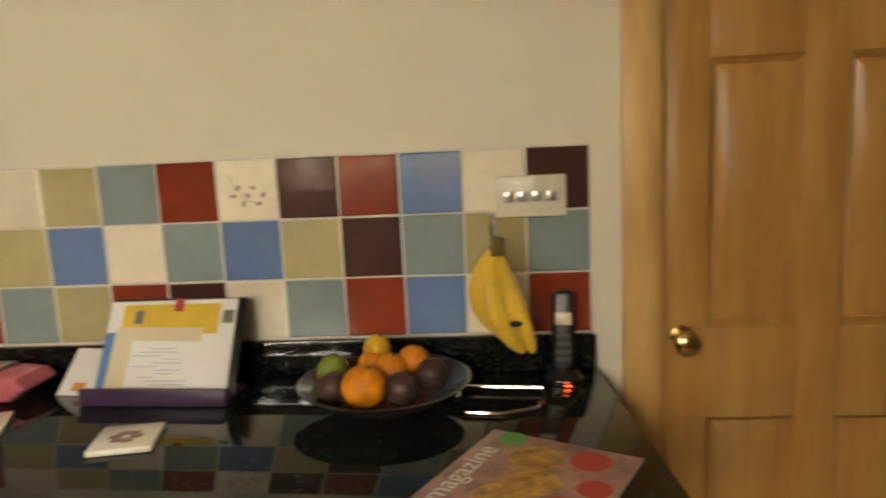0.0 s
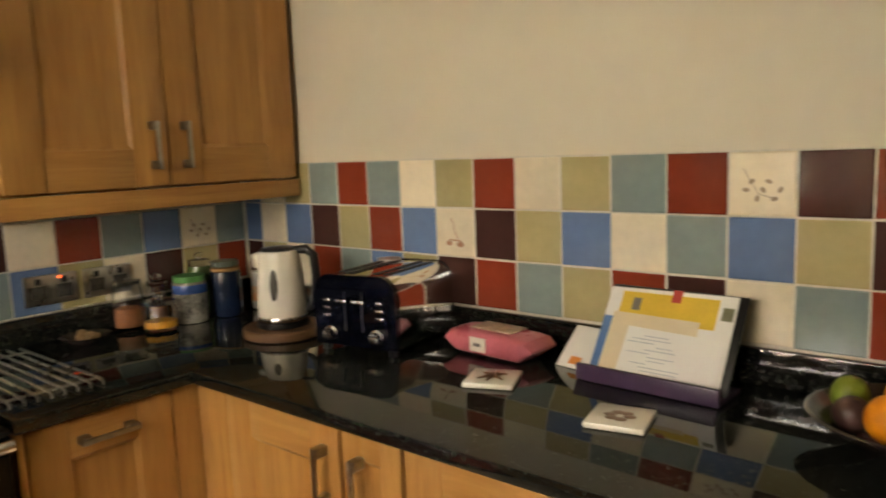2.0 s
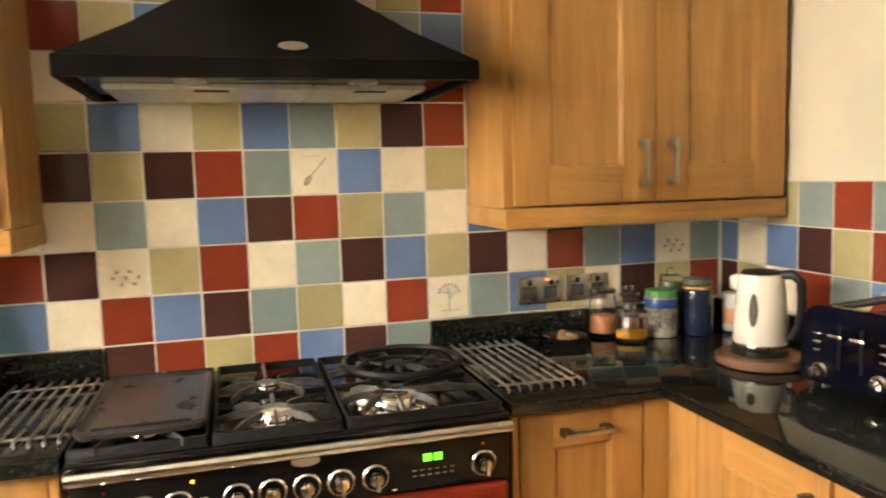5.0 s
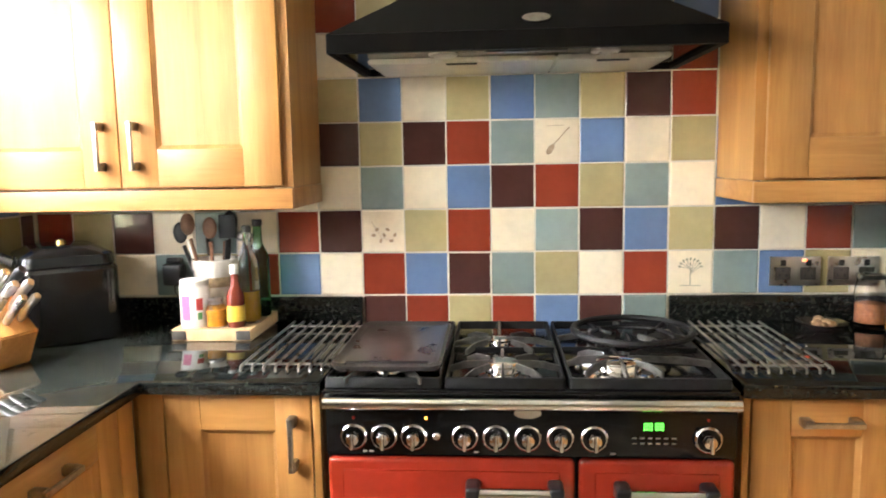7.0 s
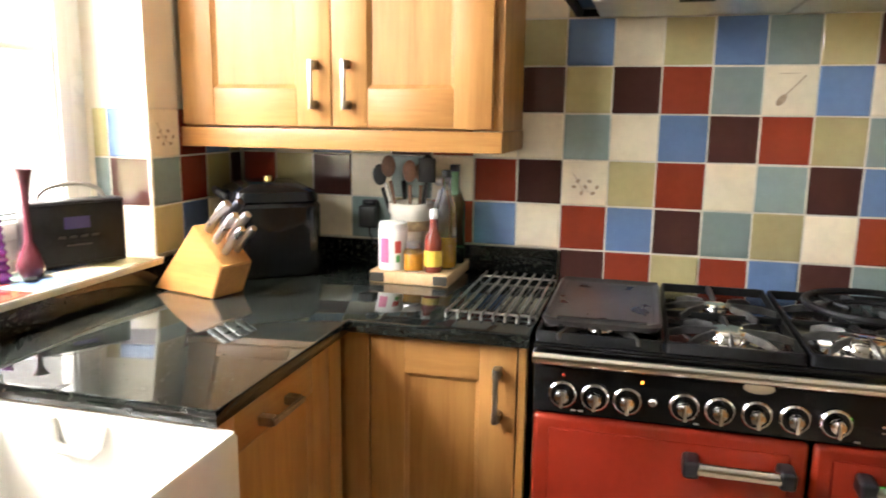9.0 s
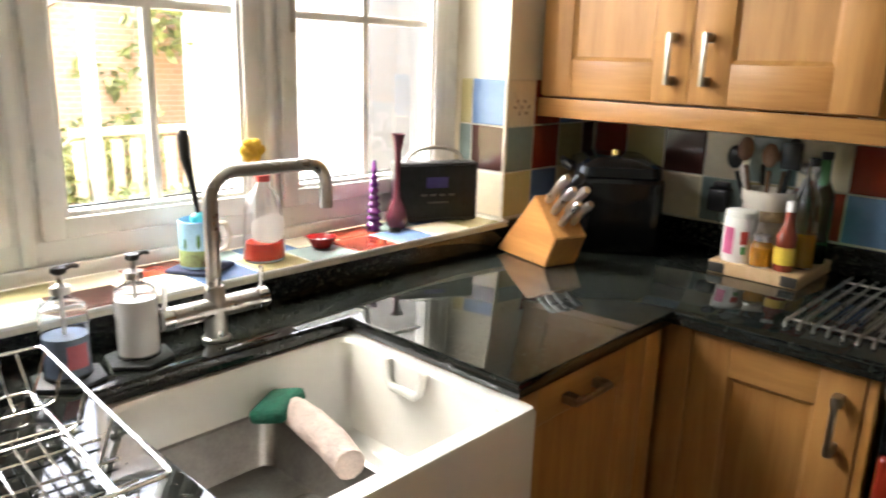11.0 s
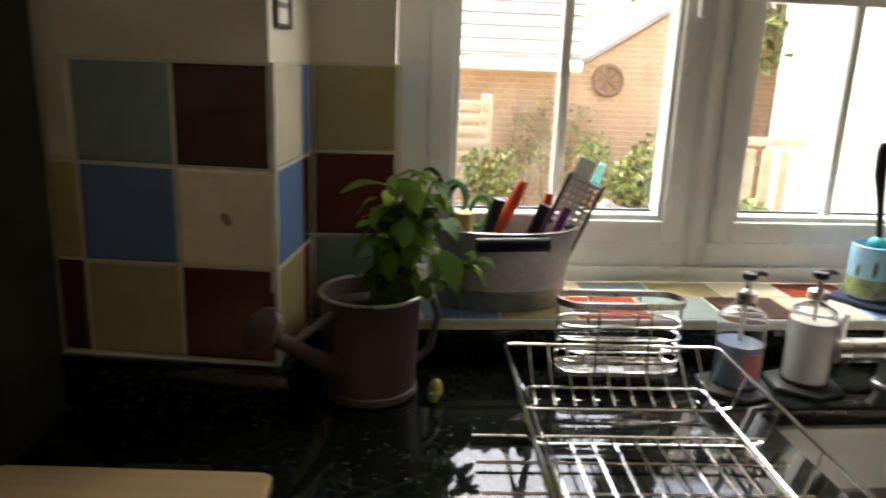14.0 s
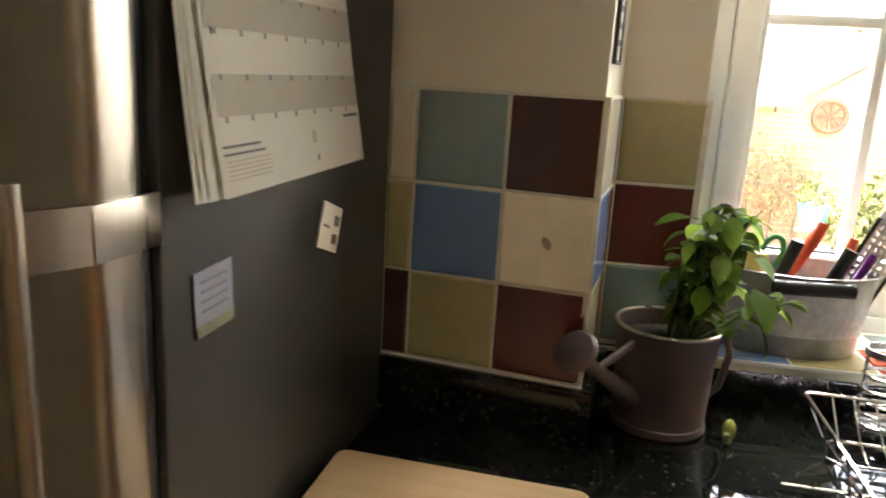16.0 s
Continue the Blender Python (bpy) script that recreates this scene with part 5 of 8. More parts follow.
# packet of wipes
wp = thing("wipes_packet", pose(-0.945, 1.487, ZT, 0, 0, -4), "pink plastic packet of cleaning wipes", "wipes packet")
bm = bmesh.new()
secs = [(-0.135, 0.006, 0.030), (-0.118, 0.040, 0.016), (-0.095, 0.060, 0.0), (0, 0.064, 0.0), (0.095, 0.060, 0.0), (0.118, 0.040, 0.016), (0.135, 0.006, 0.030)]
rings = []
for x, h, zb in secs:
    w_ = 0.055 if abs(x) < 0.12 else 0.05
    rings.append([(x, w_ * math.copysign(abs(math.cos(a)) ** 0.45, math.cos(a)), 0.001 + zb + h / 2 + h / 2 * math.copysign(abs(math.sin(a)) ** 0.45, math.sin(a))) for a in [2 * math.pi * i / 20 for i in range(20)]])
loops(bm, rings)
part("film_wrap", bm, PINK, wp)
bm = bmesh.new()
box(bm, -0.06, -0.035, 0.0645, 0.065, 0.032, 0.069, 0.002)
part("resealable_flap", bm, material("mottled_flap", (0.45, 0.33, 0.24), 0.3, var=0.4, scale=40), wp, "mottled brown flap on top")
bm = bmesh.new()
box(bm, -0.045, -0.0585, 0.014, 0.005, -0.0555, 0.050, 0.002)
part("front_label", bm, CREAMENAMEL, wp, "cream label on the front")
bm = bmesh.new()
box(bm, -0.032, -0.0595, 0.028, -0.010, -0.0583, 0.036)
part("label_print", bm, GREYTXT, wp)

# four-slice toaster
ts = thing("toaster", pose(-1.275, 1.435, ZT, 0, 0, 10) @ Matrix.Diagonal((0.94, 0.95, 0.96, 1)), "midnight blue and chrome four-slice toaster", "toaster")
bm = bmesh.new()
L_, W_, H_ = 0.155, 0.13, 0.205
prof = [(-W_, 0.018), (-W_, H_ * 0.72)] + [(-W_ + 0.05 - 0.05 * math.cos(radians(a)), H_ * 0.72 + (H_ * 0.28) * math.sin(radians(a))) for a in (20, 40, 60, 80)] + \
       [(W_ - 0.05 + 0.05 * math.cos(radians(a)), H_ * 0.72 + (H_ * 0.28) * math.sin(radians(a))) for a in (80, 60, 40, 20)] + [(W_, H_ * 0.72), (W_, 0.018)]
loops(bm, [[(x, y, z) for x, z in prof] for y in (-0.125, 0.155)])
part("chrome_shell", bm, CHROME, ts, "chrome wrap-round body")
bm = bmesh.new()
loops(bm, [[(x * 1.03, y, z * 1.015 if z > 0.05 else z) for x, z in prof] for y in (-0.150, -0.1252)])
bmesh.ops.bevel(bm, geom=bm.edges[:], offset=0.004, segments=2, affect='EDGES')
fr = part("front_panel", bm, NAVY, ts, "midnight blue enamel front")
bm = bmesh.new()
loops(bm, [[(x * 1.02, y, z * 1.01 if z > 0.05 else z) for x, z in prof] for y in (0.1552, 0.168)])
part("rear_panel", bm, NAVY, ts)
for s in (-1, 1):
    bm = bmesh.new()
    lathe(bm, [(0.021, 0.0), (0.021, 0.006), (0.016, 0.010), (0.015, 0.022), (0.001, 0.024)], seg=24, m=pose(s * 0.075, -0.150, 0.050, 90, 0, 0))
    part("browning_dial", bm, CHROME, fr, "chrome browning dial")
    bm = bmesh.new()
    box(bm, s * 0.028 - 0.003, -0.1515, 0.06, s * 0.028 + 0.003, -0.1502, 0.165)
    part("lever_slot", bm, BLACKPLASTIC, fr)
    bm = bmesh.new()
    box(bm, s * 0.028 - 0.018, -0.170, 0.135, s * 0.028 + 0.018, -0.1516, 0.147, 0.003)
    part("lever", bm, CHROME, fr, "chrome lever")
    for q in range(3):
        bm = bmesh.new()
        box(bm, s * 0.085 - 0.010, -0.156, 0.095 + 0.020 * q, s * 0.085 + 0.010, -0.1502, 0.103 + 0.020 * q, 0.002)
        part("button", bm, CHROME, fr)
    for q in (-0.32, 0.32):
        bm = bmesh.new()
        box(bm, s * 0.058 + q * 0.055 - 0.009, -0.10, H_ - 0.0005, s * 0.058 + q * 0.055 + 0.009, 0.13, H_ + 0.0015)
        part("bread_slot", bm, BLACKMATT, ts)
for sx in (-1, 1):
    for yy in (-0.13, 0.14):
        bm = bmesh.new()
        lathe(bm, [(0.012, 0.0), (0.012, 0.019)], sx * 0.11, yy, 0.0, 12)
        part("foot", bm, BLACKPLASTIC, ts)

# kettle on a round board
rb = thing("round_board", pose(-1.575, 1.325, ZT), "round dark wooden board below the kettle", "board")
bm = bmesh.new()
lathe(bm, [(0.105, 0.0), (0.112, 0.004), (0.112, 0.024), (0.108, 0.028), (0.001, 0.028)], seg=44)
part("disc", bm, BROWNWOOD, rb)
kt = thing("kettle", pose(-1.575, 1.325, ZT + 0.0285, 0, 0, 35) @ Matrix.Diagonal((0.91, 0.91, 0.98, 1)), "cream cordless electric kettle with black handle", "kettle")
bm = bmesh.new()
lathe(bm, [(0.078, 0.0), (0.080, 0.004), (0.078, 0.014), (0.070, 0.016), (0.001, 0.016)], seg=36)
part("power_base", bm, BLACKPLASTIC, kt)
bm = bmesh.new()
lathe(bm, [(0.074, 0.018), (0.076, 0.021), (0.076, 0.030), (0.0745, 0.032)], seg=40)
part("chrome_band", bm, CHROME, kt, "chrome band at the foot")
bm = bmesh.new()
lathe(bm, [(0.0745, 0.032), (0.076, 0.036), (0.071, 0.12), (0.063, 0.200), (0.060, 0.214), (0.054, 0.218)], seg=40)
box(bm, -0.082, -0.020, 0.165, -0.045, 0.020, 0.212, 0.014, 3)
kb_ = part("jug_body", bm, CREAMENAMEL, kt)
bm = bmesh.new()
box(bm, -0.0855, -0.012, 0.168, -0.078, 0.012, 0.207, 0.004)
part("spout_filter", bm, STEEL, kb_, "steel spout")
bm = bmesh.new()
lathe(bm, [(0.056, 0.2165), (0.050, 0.224), (0.02, 0.228), (0.001, 0.228)], seg=36)
part("lid", bm, BLACKPLASTIC, kt, "black lid")
bm = bmesh.new()
tube(bm, [(0.05, 0, 0.214), (0.085, 0, 0.218), (0.108, 0, 0.20), (0.112, 0, 0.14), (0.104, 0, 0.08), (0.086, 0, 0.05), (0.072, 0, 0.045)], [0.012, 0.014, 0.014, 0.013, 0.012, 0.011, 0.009], 12)
part("kettle_handle", bm, BLACKPLASTIC, kt, "black loop handle")
bm = bmesh.new()
sphere(bm, 0.0, -0.0685, 0.115, 0.013, 0.006, 0.055, 16, 12)
part("water_gauge", bm, material("smoked_gauge", (0.10, 0.09, 0.08), 0.1, coat=0.5), kb_, "dark oval water gauge")

# jars in the corner


def jar(x, y, r, h, fill, fill_h, lid_mat, label, lid_h=0.02, knob=False, glass=True, body=None):
    h, fill_h = h * 1.15, fill_h * 1.15
    j = thing("storage_jar", pose(x, y, ZT), label, "jar", "jars in the corner")
    bm = bmesh.new()
    if glass:
        lathe(bm, [(r * 0.92, 0.0), (r, 0.006), (r, h * 0.78), (r * 0.86, h * 0.92), (r * 0.86, h), (r * 0.80, h), (r * 0.80, h * 0.91), (r * 0.94, h * 0.77), (r * 0.94, 0.009), (0.001, 0.007)], seg=28)
        part("glass", bm, CLEAR, j)
        bm = bmesh.new()
        lathe(bm, [(r * 0.92, 0.0095), (r * 0.92, fill_h * 0.96), (r * 0.7, fill_h), (0.001, fill_h * 1.02)], seg=28)
        part("contents", bm, fill, j)
    else:
        lathe(bm, [(r * 0.94, 0.0), (r, 0.006), (r, h * 0.93), (r * 0.93, h), (0.001, h)], seg=32)
        part("jar_body", bm, body, j)
    bm = bmesh.new()
    lathe(bm, [(r * 0.90, h + 0.0006), (r * 0.92, h + 0.004), (r * 0.90, h + lid_h), (r * 0.4, h + lid_h + 0.004), (0.001, h + lid_h + 0.004)], seg=28)
    lid = part("lid", bm, lid_mat, j)
    if knob:
        bm = bmesh.new()
        sphere(bm, 0, 0, h + lid_h + 0.014, 0.014, 0.014, 0.011, 14, 10)
        part("knob", bm, lid_mat, lid)
    return j


LENTIL = material("orange_lentils", (0.52, 0.20, 0.08), 0.8, var=0.3, scale=120, bump=0.3, bscale=300)
TURMERIC = material("yellow_orange_spice", (0.75, 0.33, 0.01), 0.7, var=0.2, scale=60)
GLASSLID = glass_material("jar_lid_glass", (0.95, 0.97, 0.96))
jar(-2.052, 1.118, 0.044, 0.118, LENTIL, 0.058, GLASSLID, "glass jar of orange lentils with glass lid", 0.012)
jar(-1.957, 1.166, 0.051, 0.066, TURMERIC, 0.026, GLASSLID, "low glass jar with orange spice", 0.012, True)
jar(-2.062, 1.218, 0.034, 0.10, LENTIL, 0.05, GLASSLID, "small glass jar behind the others", 0.014, True)
CAMO = material("navy_stoneware", (0.012, 0.022, 0.055), 0.15, var=0.2, scale=12, coat=0.4)
jj = jar(-1.952, 1.395, 0.049, 0.125, None, 0, material("cork_lid", (0.42, 0.24, 0.10), 0.8, var=0.2, scale=80), "dark blue stoneware jar with cork and dark lid", 0.010, False, False, CAMO)
bm = bmesh.new()
lathe(bm, [(0.042, 0.1585), (0.042, 0.175), (0.001, 0.177)], seg=28)
part("upper_lid", bm, material("grey_green_lid", (0.10, 0.13, 0.11), 0.3, var=0.1, scale=20), jj)
cow = material("cow_patch_glaze", (0.55, 0.52, 0.45), 0.2, var=0.1, scale=18, dark=(0.02, 0.02, 0.02), coat=0.4)
jc = jar(-1.972, 1.278, 0.052, 0.110, None, 0, GREENPR, "painted pottery jar, white with black patches and blue band", 0.018, False, False, cow)
bm = bmesh.new()
lathe(bm, [(0.0523, 0.092), (0.0530, 0.094), (0.0530, 0.116), (0.0505, 0.121)], seg=30, cap=False)
part("blue_band", bm, material("blue_glaze_band", (0.03, 0.08, 0.30), 0.2, coat=0.4), jc, "blue painted band")
jt = jar(-2.056, 1.368, 0.038, 0.135, None, 0, GLASSLID, "tall glass jar with green fill", 0.02, True, False, material("olive_green_jar", (0.10, 0.16, 0.06), 0.2, var=0.3, scale=30, coat=0.4))
tub = thing("spice_tub", pose(-1.945, 1.525, ZT), "white plastic tub with red and orange label", "tub")
bm = bmesh.new()
lathe(bm, [(0.030, 0.0), (0.032, 0.003), (0.032, 0.105), (0.001, 0.105)], seg=24)
part("tub_body", bm, PAPER, tub)
bm = bmesh.new()
lathe(bm, [(0.0325, 0.025), (0.0325, 0.075)], seg=24, cap=False)
part("label_band", bm, material("red_orange_label", (0.65, 0.18, 0.04), 0.5, var=0.5, scale=40, dark=(0.7, 0.6, 0.4)), tub, "red and orange label")
bm = bmesh.new()
lathe(bm, [(0.033, 0.1055), (0.034, 0.108), (0.033, 0.122), (0.001, 0.124)], seg=24)
part("lid", bm, PAPER, tub)
jb = thing("glass_jar", pose(-1.36, 1.545, ZT), "small lidded glass jar behind the toaster", "jar")
bm = bmesh.new()
lathe(bm, [(0.036, 0.0), (0.038, 0.005), (0.038, 0.15), (0.030, 0.17), (0.030, 0.182), (0.001, 0.184)], seg=24)
part("glass", bm, CLEAR, jb)
bm = bmesh.new()
lathe(bm, [(0.033, 0.1845), (0.034, 0.188), (0.033, 0.202), (0.001, 0.204)], seg=24)
part("lid", bm, STEEL, jb)

# spoon dish with tea bags
dsh = thing("spoon_dish", pose(-1.985, 0.955, ZT), "small dark dish with garlic and ginger pieces", "dish")
bm = bmesh.new()
lathe(bm, [(0.03, 0.0), (0.035, 0.004), (0.066, 0.022), (0.068, 0.025), (0.062, 0.024), (0.03, 0.008), (0.001, 0.007)], seg=30)
part("dish_body", bm, BOWLM, dsh)
GINGER = material("pale_brown_root", (0.36, 0.22, 0.11), 0.7, var=0.3, scale=40, bump=0.4, bscale=60)
for k, (x, y, r) in enumerate(((-0.016, 0.0, 0.017), (0.014, 0.012, 0.015), (0.01, -0.016, 0.014), (0.028, -0.004, 0.011))):
    g_ = thing("root_piece", pose(-1.985 + x, 0.955 + y, ZT + 0.0105 + r * 0.75, 20 * k, 15, 50 * k), "knobbly pale brown piece of root in the dish", "food", "pieces in the dish")
    bm = bmesh.new()
    sphere(bm, 0, 0, 0, r * 1.25, r * 0.9, r * 0.8, 12, 8)
    sphere(bm, r * 0.8, r * 0.3, 0.002, r * 0.6, r * 0.5, r * 0.5, 10, 7)
    part("flesh", bm, GINGER, g_)

# ---- things along the window ----
SLATE = material("dark_slate", (0.045, 0.05, 0.05), 0.45, var=0.3, scale=30, bump=0.2, bscale=120)
# mixer tap
tap = thing("mixer_tap", pose(-0.66, -1.287, ZT), "brushed steel two-lever kitchen mixer tap", "tap")
bm = bmesh.new()
lathe(bm, [(0.027, 0.0), (0.027, 0.005), (0.021, 0.007), (0.019, 0.10), (0.0175, 0.105)], seg=28)
part("tap_body", bm, STEEL, tap)
bm = bmesh.new()
pth = [(0, 0, 0.105), (0, 0, 0.255)] + [(-0.05 + 0.05 * math.cos(radians(a)), 0, 0.265 + 0.05 * math.sin(radians(a))) for a in range(0, 91, 15)] + \
      [(-0.20, 0.004, 0.315)] + [(-0.215 - 0.042 * math.sin(radians(a)), 0.004, 0.273 + 0.042 * math.cos(radians(a))) for a in range(0, 91, 15)] + [(-0.257, 0.004, 0.222)]
tube(bm, pth, 0.0135, 16)
part("spout", bm, STEEL, tap)
bm = bmesh.new()
tube(bm, [(-0.085, 0, 0.062), (0.085, 0, 0.062)], 0.020, 20)
part("cross_body", bm, STEEL, tap)
for s in (-1, 1):
    bm = bmesh.new()
    tube(bm, [(s * 0.087, 0, 0.062), (s * 0.107, 0, 0.062)], 0.021, 20)
    vb = part("valve", bm, CHROME, tap)
    bm = bmesh.new()
    tube(bm, [(s * 0.098, 0, 0.078), (s * 0.098, 0.004, 0.125)], 0.005, 10)
    part("lever", bm, CHROME, vb)


def hexpts(r):
    return [(r * math.cos(radians(60 * k + 20)), r * math.sin(radians(60 * k + 20))) for k in range(6)]


PLASTICCLEAR = glass_material("clear_plastic", (0.985, 0.99, 1.0), 0.0, 1.35)
WHITESOAP = material("white_soap", (0.86, 0.85, 0.82), 0.25, var=0.03, scale=8)
SOAPBLUE = material("blue_soap", (0.24, 0.31, 0.44), 0.25, var=0.1, scale=8)
for x, y, white in ((-0.392, -1.282, False), (-0.513, -1.290, True)):
    hc = thing("slate_coaster", pose(x, y, ZT), "dark hexagonal slate coaster under a soap bottle", "coaster", "slate coasters")
    bm = bmesh.new()
    prism(bm, hexpts(0.060), 0, 0.007, 0.001)
    part("slab", bm, SLATE, hc)
    b = thing("soap_dispenser", pose(x, y, ZT + 0.0075, 0, 0, 20), "clear dispenser of white soap with black pump" if white else "clear soap dispenser with blue liquid and black pump", "soap dispenser", "pump bottles by the sink")
    bm = bmesh.new()
    lathe(bm, [(0.033, 0.0), (0.0365, 0.004), (0.0365, 0.108), (0.032, 0.122), (0.016, 0.132), (0.0145, 0.140), (0.0132, 0.140), (0.0145, 0.131), (0.030, 0.121), (0.0352, 0.107), (0.0352, 0.0055), (0.001, 0.004)], seg=36)
    part("bottle", bm, PLASTICCLEAR, b)
    bm = bmesh.new()
    top = 0.106 if white else 0.072
    lathe(bm, [(0.030, 0.0062), (0.0344, 0.0085), (0.0344, top), (0.001, top + 0.0005)], seg=36)
    part("liquid_soap", bm, WHITESOAP if white else SOAPBLUE, b, "white liquid soap" if white else "blue liquid soap")
    bm = bmesh.new()
    tube(bm, [(0, 0, top + 0.001), (0, 0, 0.139)], 0.003, 8)
    part("dip_tube", bm, PAPER, b)
    if not white:
        bm = bmesh.new()
        for q in range(6):
            a0, a1 = radians(52 + 9 * q), radians(61 + 9 * q)
            vs_ = [bm.verts.new((0.0368 * math.cos(a), 0.0368 * math.sin(a), z)) for a, z in ((a0, 0.022), (a1, 0.022), (a1, 0.062), (a0, 0.062))]
            bm.faces.new(vs_)
        bmesh.ops.remove_doubles(bm, verts=bm.verts[:], dist=0.0001)
        bmesh.ops.solidify(bm, geom=bm.faces[:], thickness=0.0004)
        part("label", bm, PINK, b, "pink label")
    bm = bmesh.new()
    lathe(bm, [(0.0155, 0.1405), (0.0155, 0.153), (0.007, 0.156), (0.0045, 0.158), (0.0045, 0.172), (0.001, 0.172)], seg=24)
    part("collar", bm, STEEL, b, "grey metal collar")
    bm = bmesh.new()
    lathe(bm, [(0.009, 0.1725), (0.0125, 0.176), (0.011, 0.183), (0.001, 0.185)], seg=24)
    tube(bm, [(-0.004, 0.0, 0.180), (-0.024, 0.0, 0.181), (-0.036, 0.0, 0.177)], [0.006, 0.0045, 0.0035], 8)
    part("pump", bm, BLACKPLASTIC, b, "black pump head")

# draining rack
RK0, RK1, RY0, RY1, RZ = -0.352, -0.020, -1.277, -0.800, 1.004
rack = thing("dish_rack", pose(-0.186, -1.277, 0, 0, 0, -3) @ pose(0.186, 1.277, 0), "chrome wire dish drainer standing on the worktop", "dish rack")
bm = bmesh.new()
tube(bm, zring(rrect(RK0, RY0, RK1, RY1, 0.012, 3), RZ), 0.0031, 8, True)
part("top_frame", bm, CHROME, rack)
bm = bmesh.new()
tube(bm, zring(rrect(RK0 + 0.03, RY0 + 0.03, RK1 - 0.03, RY1 - 0.03, 0.012, 3), 0.948), 0.003, 8, True)
part("bottom_frame", bm, CHROME, rack)
for k in range(10):
    xx = RK0 + 0.036 + k * 0.0287
    bm = bmesh.new()
    tube(bm, [(xx, RY0, RZ), (xx, RY0 + 0.052, 0.962), (xx, RY0 + 0.088, 0.947), (xx, RY0 + 0.096, 0.950), (xx, RY0 + 0.098, 0.962)], 0.0016, 6)
    part("back_wire", bm, CHROME, rack)
    bm = bmesh.new()
    tube(bm, [(xx, RY0 + 0.186, 0.953), (xx, RY0 + 0.19, 0.946), (xx, RY1 - 0.034, 0.946), (xx, RY1 - 0.02, 0.958), (xx, RY1, RZ)], 0.0019, 6)
    part("wire", bm, CHROME, rack)
for yy in (RY0 + 0.090, RY0 + 0.188):
    bm = bmesh.new()
    tube(bm, [(RK0, yy + 0.01, RZ), (RK0 + 0.012, yy + 0.004, 0.952), (RK0 + 0.03, yy, 0.943), (RK1 - 0.03, yy, 0.943), (RK1 - 0.012, yy + 0.004, 0.952), (RK1, yy + 0.01, RZ)], 0.0024, 8)
    part("cross_wire", bm, CHROME, rack)
for k in range(5):
    yy = RY0 + 0.160 + k * 0.0665
    bm = bmesh.new()
    tube(bm, [(RK0 - 0.004, yy, 0.9385), (RK1 + 0.058, yy, 0.9385)], 0.0022, 8)
    part("support_wire", bm, CHROME, rack)
for xx in (RK0, RK1):
    for yy in (RY0 + 0.02, RY0 + 0.30):
        bm = bmesh.new()
        s_ = 1 if xx == RK0 else -1
        tube(bm, [(xx, yy, RZ), (xx + s_ * 0.018, yy + 0.012, 0.965), (xx + s_ * 0.03, yy + 0.02, 0.944)], 0.0018, 6)
        part("side_wire", bm, CHROME, rack)
for xx in (RK0 + 0.035, RK1 - 0.035):
    for yy in (RY0 + 0.04, RY1 - 0.04):
        bm = bmesh.new()
        lathe(bm, [(0.005, 0), (0.005, 0.016)], xx, yy, ZT, 10)
        part("foot", bm, BLACKPLASTIC, rack)
cad = thing("cutlery_caddy", pose(-0.201, -1.300, -0.010, 0, 0, -2), "chrome wire cutlery holder hooked on the dish drainer", "cutlery holder")


def stadium(hw_, r, n=8):
    return arc(hw_, 0, r, -90, 90, n) + arc(-hw_, 0, r, 90, 270, n)


for k, zz in enumerate((0.972, 0.989, 1.006, 1.025, 1.046)):
    bm = bmesh.new()
    tube(bm, zring(stadium(0.067, 0.030), zz), 0.0025, 8, True)
    part("ring", bm, CHROME, cad)
bm = bmesh.new()
outer, inner = stadium(0.067, 0.034), stadium(0.067, 0.030)
loops(bm, [zring(outer, 1.076), zring(outer, 1.086), zring(inner, 1.086), zring(inner, 1.076), zring(outer, 1.076)], False, False)
part("rim_band", bm, STEEL, cad, "broad steel rim band")
for x, y in ((-0.097, 0), (0.097, 0), (-0.04, 0.0305), (0.04, 0.0305), (-0.04, -0.0305), (0.04, -0.0305)):
    bm = bmesh.new()
    tube(bm, [(x, y, 0.970), (x, y, 1.08)], 0.0022, 6)
    part("upright", bm, CHROME, cad)
bm = bmesh.new()
loops(bm, [zring(stadium(0.067, 0.029), 0.966), zring(stadium(0.067, 0.029), 0.970)])
part("floor_plate", bm, STEEL, cad)
for x in (-0.06, 0.06):
    bm = bmesh.new()
    tube(bm, [(x, 0.030, 0.985), (x, 0.022, 1.010), (x, 0.014, 1.012), (x, 0.012, 1.004)], 0.0022, 6)
    part("hook", bm, CHROME, cad)

# sink contents
bs = thing("washing_up_bowl", pose(-0.575, -1.025, 0.7008), "dark grey steel bowl standing in the sink", "bowl")
bm = bmesh.new()
GREYB = material("dull_steel_bowl", (0.34, 0.32, 0.30), 0.34, metal=0.8, var=0.2, scale=20)
loops(bm, [zring(rrect(-0.12, -0.15, 0.12, 0.15, 0.03), 0.0), zring(rrect(-0.145, -0.175, 0.145, 0.175, 0.035), 0.095), zring(rrect(-0.150, -0.180, 0.150, 0.180, 0.035), 0.097), zring(rrect(-0.141, -0.171, 0.141, 0.171, 0.034), 0.094), zring(rrect(-0.117, -0.147, 0.117, 0.147, 0.028), 0.004)])
part("bowl_body", bm, GREYB, bs)
cl = thing("rolled_dish_cloth", pose(-0.715, -1.11, 0.812, 0, 0, 0), "rolled pink and white dish cloth with a green scourer", "dish cloth")
CLOTH = material("pink_white_cloth", (0.62, 0.50, 0.44), 0.9, var=0.2, scale=30, bump=0.5, bscale=120)
bm = bmesh.new()
